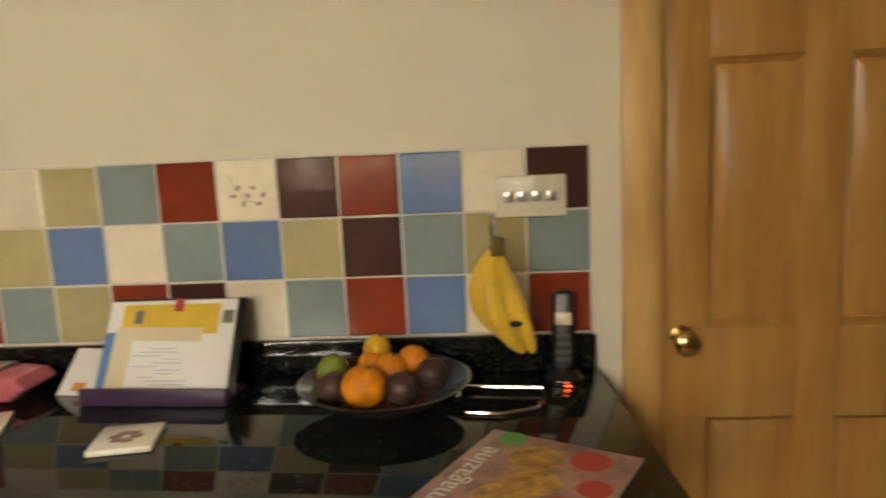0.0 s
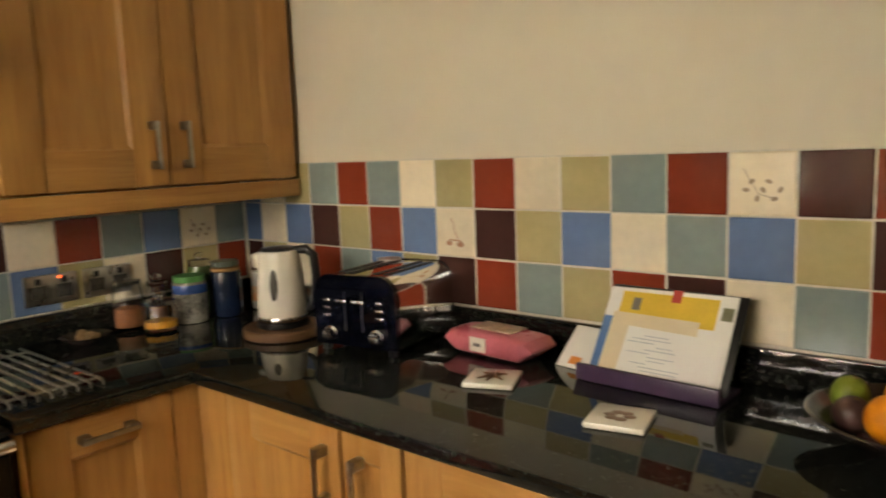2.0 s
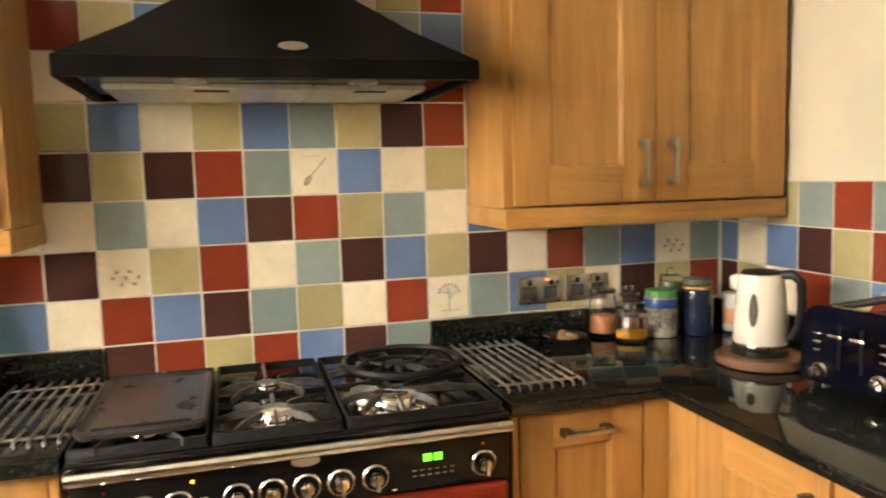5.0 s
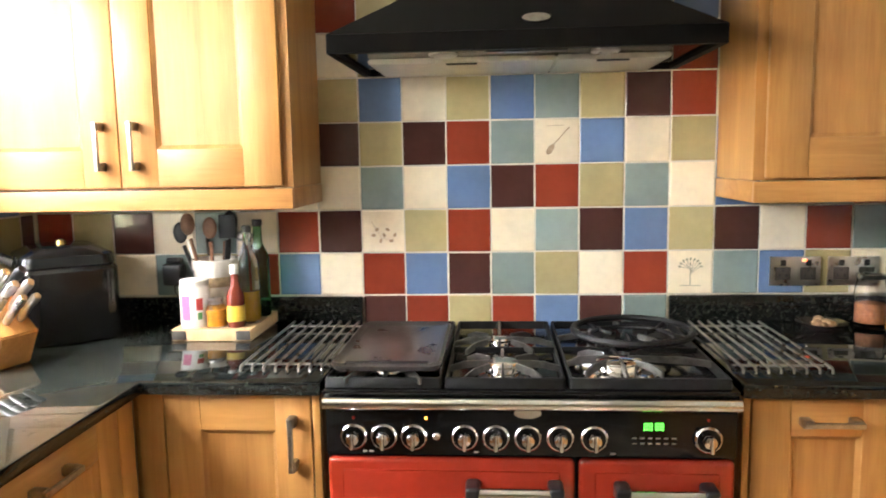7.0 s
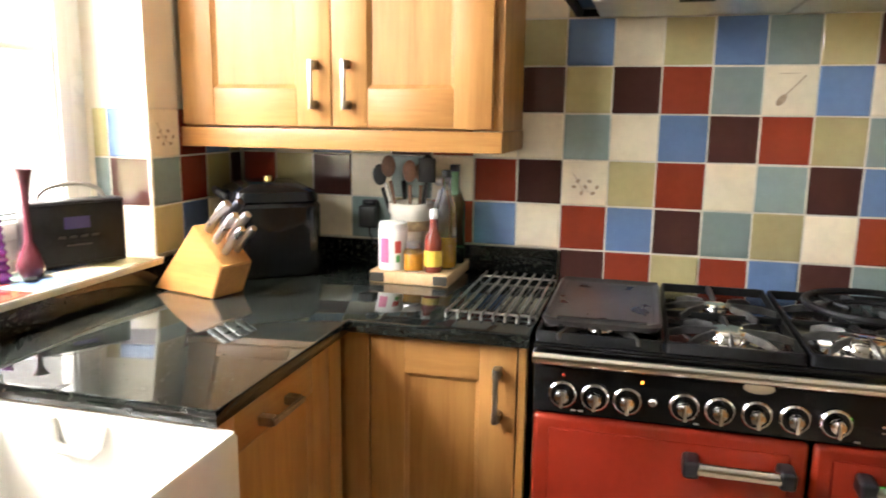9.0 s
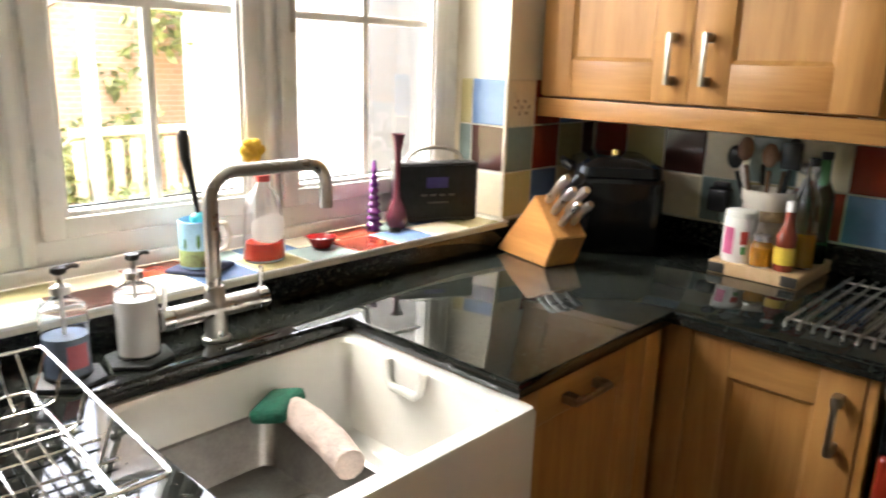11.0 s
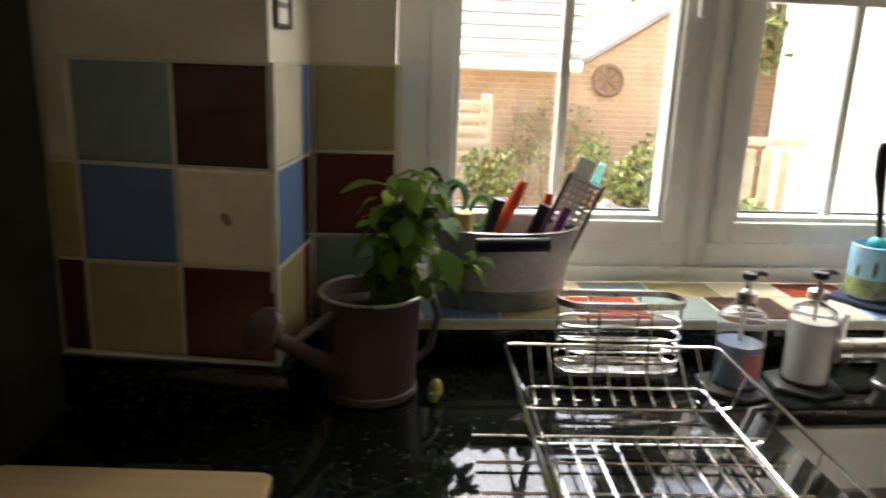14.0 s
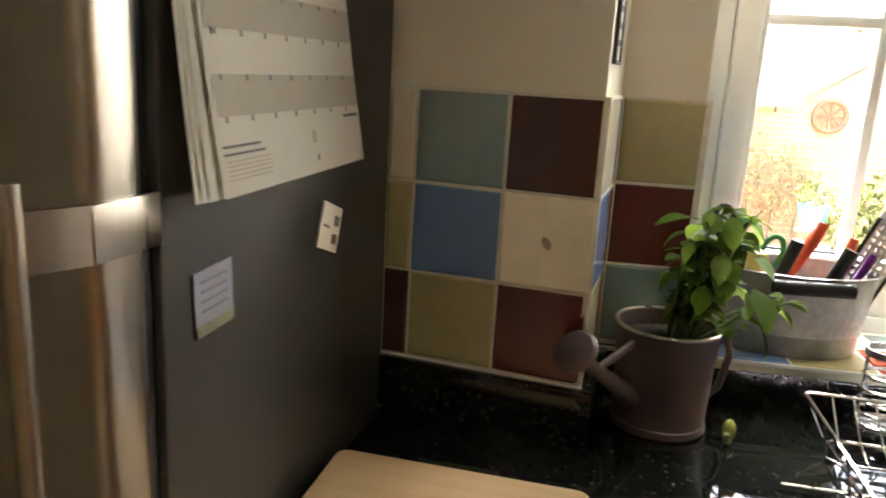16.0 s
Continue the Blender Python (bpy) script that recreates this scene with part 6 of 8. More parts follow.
tube(bm, [(0.0, -0.02, 0.012), (0.008, 0.05, 0.012), (0.022, 0.13, 0.012), (0.045, 0.205, 0.012)], [0.026, 0.030, 0.029, 0.026], 14)
part("cloth_roll", bm, CLOTH, cl)
bm = bmesh.new()
box(bm, -0.045, -0.075, 0.002, 0.045, 0.0, 0.030, 0.010, 3)
part("scourer", bm, material("green_scourer", (0.012, 0.11, 0.065), 0.9, var=0.25, scale=60, bump=0.6, bscale=200), cl, "dark green scouring pad", at=pose(0, 0, 0.012, 14, 8, 25))

# mug with brush
SILLZ = Z0 + 0.0012
mc = thing("mug_coaster", pose(-0.735, -1.476, SILLZ, 0, 0, 32), "dark blue square felt coaster", "coaster")
bm = bmesh.new()
box(bm, -0.052, -0.052, 0, 0.052, 0.052, 0.009, 0.003)
part("pad", bm, material("navy_felt", (0.03, 0.04, 0.09), 0.9, var=0.2, scale=60), mc)
mug = thing("mug", pose(-0.735, -1.476, SILLZ + 0.0095), "pale blue mug painted with a garden scene", "mug")
MUGP = material("painted_mug_glaze", (0.30, 0.52, 0.74), 0.2, var=0.15, scale=20, coat=0.3)
bm = bmesh.new()
lathe(bm, [(0.038, 0.0), (0.041, 0.004), (0.041, 0.098), (0.039, 0.100), (0.0375, 0.098), (0.0375, 0.006), (0.001, 0.005)], seg=32)
part("mug_body", bm, MUGP, mug)
bm = bmesh.new()
lathe(bm, [(0.0412, 0.006), (0.0415, 0.010), (0.0415, 0.036), (0.0412, 0.040)], seg=32, cap=False)
part("painted_meadow", bm, material("painted_meadow_glaze", (0.20, 0.30, 0.12), 0.2, var=0.4, scale=34, dark=(0.10, 0.07, 0.05), coat=0.3), mug, "painted green and brown garden band")
bm = bmesh.new()
for a, z, r_ in ((60, 0.060, 0.016), (100, 0.052, 0.012), (150, 0.058, 0.014), (200, 0.055, 0.012), (20, 0.054, 0.012)):
    sphere(bm, 0.0405 * math.cos(radians(a)), 0.0405 * math.sin(radians(a)), z, r_ * 0.2 + 0.001, r_ * 0.2 + 0.001, r_, 10, 8)
part("painted_tree", bm, material("painted_tree_glaze", (0.06, 0.14, 0.05), 0.2, var=0.3, scale=60, coat=0.3), mug)
bm = bmesh.new()
tube(bm, [(-0.039, 0, 0.085), (-0.062, 0, 0.082), (-0.072, 0, 0.055), (-0.062, 0, 0.028), (-0.039, 0, 0.022)], 0.0055, 10)
part("mug_handle", bm, CREAMENAMEL, mug)
br = thing("dish_brush", pose(-0.735, -1.476, SILLZ + 0.018), "dark handled dish brush standing in a mug", "brush")
bm = bmesh.new()
tube(bm, [(-0.012, 0, 0.0), (-0.002, 0, 0.10), (0.010, 0, 0.17), (0.020, 0.0, 0.22), (0.022, 0, 0.262), (0.021, 0, 0.275)], [0.006, 0.005, 0.007, 0.011, 0.012, 0.008], 12)
part("brush_handle", bm, BLACKPLASTIC, br)
bm = bmesh.new()
sphere(bm, -0.004, 0, 0.092, 0.020, 0.018, 0.014)
part("brush_collar", bm, material("turquoise_plastic", (0.05, 0.38, 0.40), 0.4), br, "turquoise collar")

# washing-up liquid
wb = thing("washing_up_liquid", pose(-0.885, -1.466, SILLZ) @ Matrix.Diagonal((1.25, 1.1, 0.98, 1)), "clear bottle of red washing-up liquid, nearly empty", "bottle")
prof_ = [(0.036, 0.0), (0.039, 0.005), (0.036, 0.06), (0.034, 0.11), (0.026, 0.15), (0.012, 0.168), (0.012, 0.178), (0.0105, 0.178), (0.0105, 0.1675), (0.0247, 0.149), (0.0327, 0.1095), (0.0347, 0.06), (0.0377, 0.0055), (0.001, 0.002)]
bm = bmesh.new()
lathe(bm, prof_, seg=28)
part("bottle", bm, PLASTICCLEAR, wb)
bm = bmesh.new()
lathe(bm, [(0.034, 0.004), (0.0368, 0.0065), (0.0345, 0.042), (0.001, 0.0425)], seg=28)
part("red_liquid", bm, material("red_liquid", (0.78, 0.045, 0.015), 0.15, var=0.05, coat=0.4), wb, "bright red liquid")
bm = bmesh.new()
lab = [(radians(25 + 13 * q), 0.045 + 0.0006 * (q - 4.5) ** 2, 0.112 - 0.001 * (q - 4.5) ** 2) for q in range(10)]
lab_v = [[bm.verts.new((0.0370 * math.cos(a), 0.0370 * math.sin(a), z)) for z in (h0, h1)] for a, h0, h1 in lab]
for u0, u1 in zip(lab_v, lab_v[1:]):
    bm.faces.new((u0[0], u1[0], u1[1], u0[1]))
bmesh.ops.solidify(bm, geom=bm.faces[:], thickness=0.0004)
part("bottle_label", bm, PAPER, wb, "white bottle label")
bm = bmesh.new()
lathe(bm, [(0.014, 0.1785), (0.014, 0.192), (0.006, 0.195), (0.006, 0.205), (0.001, 0.205)], seg=20)
part("bottle_cap", bm, REDPR, wb, "red bottle cap")
fs = thing("flower_sponge", pose(-0.912, -1.545, SILLZ), "yellow flower-shaped sponge on a stick", "sponge")
bm = bmesh.new()
tube(bm, [(0, 0, 0), (0, 0, 0.215)], 0.004, 8)
part("stick", bm, PAPER, fs)
bm = bmesh.new()
for k in range(6):
    a = radians(60 * k)
    sphere(bm, 0.020 * math.cos(a), 0.0, 0.232 + 0.016 * math.sin(a), 0.014, 0.010, 0.013, 10, 8)
sphere(bm, 0, 0.002, 0.232, 0.014, 0.012, 0.013, 10, 8)
part("sponge_head", bm, material("yellow_sponge", (0.78, 0.52, 0.06), 0.9, var=0.15, scale=60, bump=0.5, bscale=200), fs)
# red dish
rd = thing("trinket_dish", pose(-1.045, -1.468, SILLZ), "small red faceted dish with bits inside", "dish")
bm = bmesh.new()
h8 = [(math.cos(radians(45 * k)), math.sin(radians(45 * k))) for k in range(8)]
loops(bm, [[(0.022 * a, 0.022 * b, 0) for a, b in h8], [(0.040 * a, 0.040 * b, 0.026) for a, b in h8], [(0.036 * a, 0.036 * b, 0.026) for a, b in h8], [(0.020 * a, 0.020 * b, 0.006) for a, b in h8]])
part("dish_body", bm, material("red_glaze", (0.40, 0.02, 0.018), 0.15, coat=0.4), rd)
bm = bmesh.new()
for k in range(4):
    sphere(bm, 0.010 * math.cos(1.7 * k), 0.010 * math.sin(1.7 * k), 0.014, 0.008, 0.006, 0.005, 10, 6)
part("bits", bm, STEEL, rd)
# purple ringed ornament and vase
VIOLET = material("violet_glass_glaze", (0.13, 0.02, 0.17), 0.12, var=0.1, coat=0.5)
po = thing("ringed_ornament", pose(-1.262, -1.527, SILLZ), "violet ringed tapering ornament on the sill", "ornament")
bm = bmesh.new()
pr = [(0.020, 0.0)]
for k in range(9):
    r_ = 0.022 - 0.0017 * k
    pr += [(r_ * 0.72, 0.006 + 0.018 * k), (r_, 0.012 + 0.018 * k), (r_, 0.016 + 0.018 * k), (r_ * 0.72, 0.022 + 0.018 * k)]
pr += [(0.005, 0.180), (0.001, 0.186)]
lathe(bm, pr, seg=24)
part("ornament_body", bm, VIOLET, po)
vs = thing("bud_vase", pose(-1.325, -1.505, SILLZ), "tall plum coloured glass bud vase", "vase")
bm = bmesh.new()
lathe(bm, [(0.022, 0.0), (0.030, 0.012), (0.032, 0.030), (0.024, 0.055), (0.009, 0.085), (0.007, 0.14), (0.009, 0.20), (0.018, 0.245), (0.022, 0.252), (0.020, 0.252), (0.008, 0.205), (0.004, 0.14), (0.001, 0.10)], seg=26)
part("vase_body", bm, material("plum_glass", (0.10, 0.022, 0.035), 0.12, var=0.2, scale=20, coat=0.5), vs)
ch = thing("bead_string", pose(-1.285, -1.468, SILLZ), "string of small dark beads beside the vase", "beads")
bm = bmesh.new()
for k in range(7):
    sphere(bm, 0.012 * math.cos(0.9 * k), 0.010 * math.sin(0.9 * k), 0.0055 + 0.0005 * (k % 2), 0.0055, seg=10, rings=7)
part("beads", bm, BLACKGLOSS, ch)

# radio
ra = math.degrees(math.atan2(0.109, -0.226))
radio = thing("radio", pose(-1.462, -1.488, SILLZ, 0, 0, ra), "black portable radio with arched grey handle", "radio")
bm = bmesh.new()
box(bm, -0.120, -0.005, 0.003, 0.120, 0.060, 0.168, 0.008, 3)
part("case", bm, BLACKPLASTIC, radio)
bm = bmesh.new()
box(bm, -0.112, -0.0075, 0.012, 0.112, -0.0045, 0.160, 0.003)
face_ = part("speaker_panel", bm, BLACKMATT, radio)
bm = bmesh.new()
box(bm, -0.035, -0.0095, 0.098, 0.028, -0.0072, 0.128, 0.001)
part("display", bm, material("violet_display", (0.06, 0.05, 0.16), 0.15, var=0.1), face_, "violet display window")
for k in range(4):
    bm = bmesh.new()
    box(bm, -0.05 + 0.027 * k, -0.0095, 0.075, -0.033 + 0.027 * k, -0.0072, 0.081)
    part("button", bm, GREY, face_)
bm = bmesh.new()
box(bm, -0.03, -0.0095, 0.055, 0.03, -0.0072, 0.059)
part("maker_strip", bm, GREY, face_)
bm = bmesh.new()
tube(bm, [(-0.085, 0.03, 0.166)] + [(-0.078 * math.cos(radians(a)), 0.03, 0.176 + 0.030 * math.sin(radians(a))) for a in range(0, 181, 15)] + [(0.085, 0.03, 0.166)], 0.0055, 10)
part("carry_handle", bm, STEEL, radio, "grey arched handle")
for s in (-1, 1):
    bm = bmesh.new()
    box(bm, s * 0.08 - 0.012, 0.01, 0, s * 0.08 + 0.012, 0.05, 0.003)
    part("foot", bm, BLACKMATT, radio)

# knife block
ka = math.degrees(math.atan2(0.267, 0.057))
kbk = thing("knife_block", pose(-1.607, -1.385, ZT, 0, 0, ka - 4), "orange wooden knife block holding steel-handled knives", "knife block")
bm = bmesh.new()
kp = [(0.0, 0.0), (0.225, 0.0), (0.262, 0.085), (0.165, 0.185)]
loops(bm, [[(x, y, z) for x, z in kp] for y in (0.0, 0.105)])
bmesh.ops.recalc_face_normals(bm, faces=bm.faces[:])
bmesh.ops.bevel(bm, geom=bm.edges[:], offset=0.003, segments=2, affect='EDGES')
part("block", bm, ACACIA, kbk)
nd = Vector((0.1, 0, 0.097)).normalized()
for k, (u_, y, L, r) in enumerate(((0.18, 0.03, 0.105, 0.013), (0.18, 0.075, 0.105, 0.013), (0.45, 0.03, 0.105, 0.012), (0.45, 0.075, 0.10, 0.012), (0.72, 0.035, 0.095, 0.011), (0.72, 0.075, 0.09, 0.011))):
    bp_ = Vector((0.165 + 0.097 * u_, y, 0.185 - 0.1 * u_))
    kn = thing("knife", kbk.matrix_basis.copy(), "kitchen knife with brushed steel handle in the block", "knife", "knives in the block")
    bm = bmesh.new()
    pts = [bp_ + nd * (0.004 + L * q) + Vector((0, 0, 0.006 * math.sin(q * 3))) for q in (0, 0.15, 0.5, 0.85, 1.0)]
    tube(bm, pts, [r * 0.75, r, r * 0.9, r * 1.1, r * 0.8], 10)
    part("handle", bm, STEEL if k != 1 else BLACKPLASTIC, kn)
    bm = bmesh.new()
    tube(bm, [bp_ - nd * 0.02, bp_ + nd * 0.005], 0.006, 6)
    part("blade", bm, CHROME, kn)

# black appliance in the corner
ap = thing("bread_maker", pose(-1.935, -1.215, ZT, 0, 0, 38) @ Matrix.Diagonal((1.0, 1.0, 1.2, 1)), "black rounded countertop cooker with lid in the corner", "appliance")
bm = bmesh.new()
loops(bm, [zring(rrect(-0.15, -0.12, 0.15, 0.12, 0.05), 0.004), zring(rrect(-0.16, -0.13, 0.16, 0.13, 0.055), 0.03), zring(rrect(-0.16, -0.13, 0.16, 0.13, 0.055), 0.17), zring(rrect(-0.15, -0.12, 0.15, 0.12, 0.05), 0.182)])
part("housing", bm, BLACKGLOSS, ap)
bm = bmesh.new()
loops(bm, [zring(rrect(-0.155, -0.125, 0.155, 0.125, 0.05), 0.183), zring(rrect(-0.15, -0.12, 0.15, 0.12, 0.05), 0.205), zring(rrect(-0.10, -0.08, 0.10, 0.08, 0.04), 0.222)])
part("lid", bm, BLACKGLOSS, ap)
bm = bmesh.new()
tube(bm, [(-0.06, -0.128, 0.19), (-0.05, -0.15, 0.20), (0.05, -0.15, 0.20), (0.06, -0.128, 0.19)], 0.009, 10)
part("lid_handle", bm, BLACKPLASTIC, ap)
bm = bmesh.new()
lathe(bm, [(0.014, 0.0), (0.012, 0.012), (0.001, 0.014)], 0.0, 0.0, 0.2225, 16)
part("steam_valve", bm, BRASS, ap, "brass coloured knob")
bm = bmesh.new()
box(bm, -0.05, -0.1335, 0.05, 0.05, -0.129, 0.13, 0.003)
part("control_face", bm, GREY, ap)

# plug-in adapter on the wall beside the appliance
plg = thing("plug_adapter", pose(WX - 0.0005, -0.955, 1.088, 0, 0, 90), "black plastic plug adapter on the tiled wall", "plug")
bm = bmesh.new()
box(bm, -0.030, -0.045, -0.040, 0.030, -0.001, 0.028, 0.008, 3)
part("adapter_body", bm, BLACKPLASTIC, plg)
bm = bmesh.new()
box(bm, -0.022, -0.030, 0.0285, 0.022, -0.001, 0.046, 0.006, 3)
part("adapter_top", bm, BLACKPLASTIC, plg)
bm = bmesh.new()
tube(bm, [(0.0, -0.025, -0.039), (0.004, -0.03, -0.06), (0.02, -0.035, -0.085), (0.05, -0.03, -0.10)], 0.003, 8)
part("cable", bm, BLACKPLASTIC, plg)

# spice tray and what stands on it
tray = thing("spice_tray", pose(-1.985, -0.745, ZT), "pale beech stand with dark end blocks for condiments", "tray")
bm = bmesh.new()
box(bm, -0.125, -0.115, 0.0, 0.135, 0.112, 0.034, 0.002)
part("slab", bm, BEECH, tray)
bm = bmesh.new()
box(bm, 0.1352, 0.070, 0.004, 0.1385, 0.110, 0.030, 0.001)
part("end_plate", bm, GREY, tray)
bm = bmesh.new()
box(bm, 0.1352, -0.113, 0.004, 0.1385, -0.073, 0.030, 0.001)
part("end_plate", bm, GREY, tray)
TZ = ZT + 0.0345


def bottle(name, x, y, prof, mat, label, cap, cat="bottle", band=None, fill=None):
    b = thing(name, pose(x, y, TZ), label, cat, "condiments on the tray")
    bm = bmesh.new()
    lathe(bm, prof, seg=26)
    part("bottle", bm, mat, b)
    for z0, z1, a0, a1, mt in band or ():
        bm = bmesh.new()
        r, nq = prof[1][0] + 0.0006, max(3, int((a1 - a0) / 12))
        qs = [radians(a0 + (a1 - a0) * q / nq) for q in range(nq + 1)]
        for u0, u1 in zip(qs, qs[1:]):
            bm.faces.new([bm.verts.new((r * math.cos(a), r * math.sin(a), z)) for a, z in ((u0, z0), (u1, z0), (u1, z1), (u0, z1))])
        bmesh.ops.remove_doubles(bm, verts=bm.verts[:], dist=0.0001)
        bmesh.ops.solidify(bm, geom=bm.faces[:], thickness=0.0004)
        part("label", bm, mt, b)
    if fill:
        r, h, mt = fill
        bm = bmesh.new()
        lathe(bm, [(r, 0.004), (r, h), (0.001, h + 0.001)], seg=24)
        part("contents", bm, mt, b)
    if cap:
        r, z0, z1, mt = cap
        bm = bmesh.new()
        lathe(bm, [(r, z0), (r, z1 - 0.002), (r * 0.9, z1), (0.001, z1)], seg=22)
        part("cap", bm, mt, b)


PINKLAB = material("pink_label", (0.66, 0.14, 0.30), 0.4, var=0.1, scale=28)
bottle("salt_tub", -1.90, -0.808, [(0.039, 0), (0.041, 0.004), (0.041, 0.112), (0.038, 0.116), (0.001, 0.116)], PAPER, "white tub with pink and red label patches", (0.040, 0.1165, 0.134, PAPER), "tub", ((0.022, 0.092, -38, 2, PINKLAB), (0.050, 0.084, 26, 52, REDPR), (0.024, 0.044, 30, 48, GREENPR)))
bottle("spice_jar", -1.885, -0.742, [(0.026, 0), (0.028, 0.004), (0.028, 0.055), (0.020, 0.066), (0.001, 0.066)], CLEAR, "small glass jar of yellow spice", (0.022, 0.0665, 0.082, STEEL), "jar", None, (0.0255, 0.05, TURMERIC))
bottle("sauce_bottle", -1.888, -0.686, [(0.023, 0), (0.025, 0.004), (0.025, 0.09), (0.012, 0.12), (0.010, 0.15), (0.001, 0.15)], material("dark_red_sauce", (0.20, 0.035, 0.02), 0.15, var=0.1, coat=0.4), "dark red sauce bottle with yellow label and white cap", (0.012, 0.1505, 0.176, PAPER), "bottle", ((0.018, 0.062, -180, 180, YELLOW),))
bottle("oil_bottle", -1.955, -0.668, [(0.028, 0), (0.030, 0.004), (0.030, 0.17), (0.013, 0.21), (0.012, 0.26), (0.001, 0.26)], CLEAR, "tall clear oil bottle half full", (0.014, 0.2605, 0.28, BLACKPLASTIC), "bottle", None, (0.0275, 0.09, material("golden_oil", (0.50, 0.28, 0.02), 0.1, coat=0.4)))
bottle("oil_bottle", -2.040, -0.665, [(0.030, 0), (0.032, 0.004), (0.032, 0.18), (0.014, 0.22), (0.013, 0.27), (0.001, 0.27)], glass_material("green_bottle_glass", (0.15, 0.45, 0.18)), "tall green glass oil bottle", (0.015, 0.2705, 0.29, BLACKPLASTIC))
crock = thing("utensil_crock", pose(-2.034, -0.795, TZ), "cream stoneware crock full of cooking utensils", "crock")
bm = bmesh.new()
lathe(bm, [(0.060, 0.0), (0.064, 0.004), (0.064, 0.140), (0.070, 0.148), (0.070, 0.174), (0.066, 0.176), (0.060, 0.174), (0.060, 0.008), (0.001, 0.006)], seg=34)
part("crock_body", bm, CREAMENAMEL, crock)
bm = bmesh.new()
lathe(bm, [(0.0643, 0.095), (0.0644, 0.125)], seg=34, cap=False)
part("stamp_band", bm, material("brown_stamp", (0.30, 0.22, 0.12), 0.4, var=0.4, scale=50), crock)
urng = random.Random(3)
for k in range(9):
    a = radians(40 * k + 10)
    tilt = urng.uniform(0.02, 0.075)
    mt = (BROWNWOOD, BLACKPLASTIC, STEEL, BLACKPLASTIC)[k % 4]
    name = ("wooden_spoon", "spatula", "ladle", "serving_spoon")[k % 4]
    ut = thing(name, pose(-2.034, -0.795, TZ), "kitchen utensil standing in the crock", "utensil", "utensils in the crock")
    bx0, by0 = 0.025 * math.cos(a), 0.025 * math.sin(a)
    tx, ty = bx0 + tilt * math.cos(a) * 1.1, by0 + tilt * math.sin(a) * 1.3
    h_ = urng.uniform(0.25, 0.29)
    bm = bmesh.new()
    tube(bm, [(bx0, by0, 0.010), ((bx0 + tx) / 2, (by0 + ty) / 2, h_ * 0.5), (tx * 0.92, ty * 0.92, h_ * 0.85)], 0.0055, 8)
    part("shaft", bm, mt, ut)
    bm = bmesh.new()
    if k % 4 == 1:
        box(bm, tx - 0.003, ty - 0.026, h_ - 0.035, tx + 0.003, ty + 0.026, h_ + 0.035, 0.0025)
    elif k % 4 == 2:
        sphere(bm, tx + 0.012, ty, h_ - 0.01, 0.024, 0.027, 0.016, 14, 10)
    else:
        sphere(bm, tx, ty, h_, 0.009, 0.022, 0.032, 14, 10)
    part("head", bm, mt, ut)

# chopping board
cb = thing("chopping_board", pose(0.462, -0.925, ZT, 0, 0, -5), "pale wooden chopping board lying on the worktop", "chopping board")
bm = bmesh.new()
loops(bm, [zring(rrect(-0.158, -0.12, 0.158, 0.12, 0.012), 0.0), zring(rrect(-0.160, -0.122, 0.160, 0.122, 0.013), 0.003), zring(rrect(-0.160, -0.122, 0.160, 0.122, 0.013), 0.015), zring(rrect(-0.157, -0.119, 0.157, 0.119, 0.012), 0.018)])
part("board", bm, BEECH, cb)

# watering can with basil
MAUVE = material("mauve_painted_tin", (0.115, 0.075, 0.078), 0.35, var=0.12, scale=12, bump=0.05, bscale=80)
wc = thing("watering_can", pose(0.182, -1.288, ZT), "mauve painted metal watering can used as a plant pot", "watering can")
bm = bmesh.new()
lathe(bm, [(0.069, 0.0), (0.071, 0.003), (0.070, 0.012), (0.068, 0.014), (0.0705, 0.08), (0.074, 0.152), (0.0765, 0.155), (0.0745, 0.158), (0.072, 0.153), (0.066, 0.02), (0.001, 0.018)], seg=40)
part("can_body", bm, MAUVE, wc)
bm = bmesh.new()
tube(bm, [(0.075 * math.cos(a), 0.075 * math.sin(a), 0.1565) for a in [2 * math.pi * i / 36 for i in range(36)]], 0.0028, 8, True)
part("rim", bm, STEEL, wc, "worn silvery rim")
bm = bmesh.new()
tube(bm, [(0.042, 0.040, 0.050), (0.085, 0.083, 0.092), (0.128, 0.125, 0.134)], [0.018, 0.012, 0.010], 14)
sp = part("spout", bm, MAUVE, wc)
bm = bmesh.new()
lathe(bm, [(0.010, 0.0), (0.030, 0.026), (0.032, 0.028), (0.027, 0.034), (0.013, 0.037), (0.001, 0.038)], seg=28, m=Matrix.Translation((0.124, 0.121, 0.130)) @ Vector((0.45, 0.55, 0.62)).to_track_quat('Z', 'Y').to_matrix().to_4x4())
part("rose", bm, MAUVE, sp, "round sprinkler rose")
bm = bmesh.new()
tube(bm, [(0.053, 0.050, 0.138), (0.080, 0.076, 0.124), (0.104, 0.101, 0.112)], 0.006, 8)
part("brace", bm, MAUVE, sp)
bm = bmesh.new()
tube(bm, [(-0.068, -0.03, 0.140), (-0.095, -0.042, 0.132), (-0.104, -0.046, 0.10), (-0.092, -0.040, 0.05), (-0.066, -0.03, 0.03)], 0.006, 10)
part("can_handle", bm, MAUVE, wc)
bm = bmesh.new()
lathe(bm, [(0.069, 0.132), (0.03, 0.138), (0.001, 0.140)], seg=24)
part("soil", bm, material("dark_compost", (0.03, 0.02, 0.013), 0.95, var=0.4, scale=60, bump=0.6, bscale=120), wc)
LEAF = material("basil_leaf", (0.15, 0.27, 0.035), 0.42, var=0.25, scale=30, rnd=0.25)
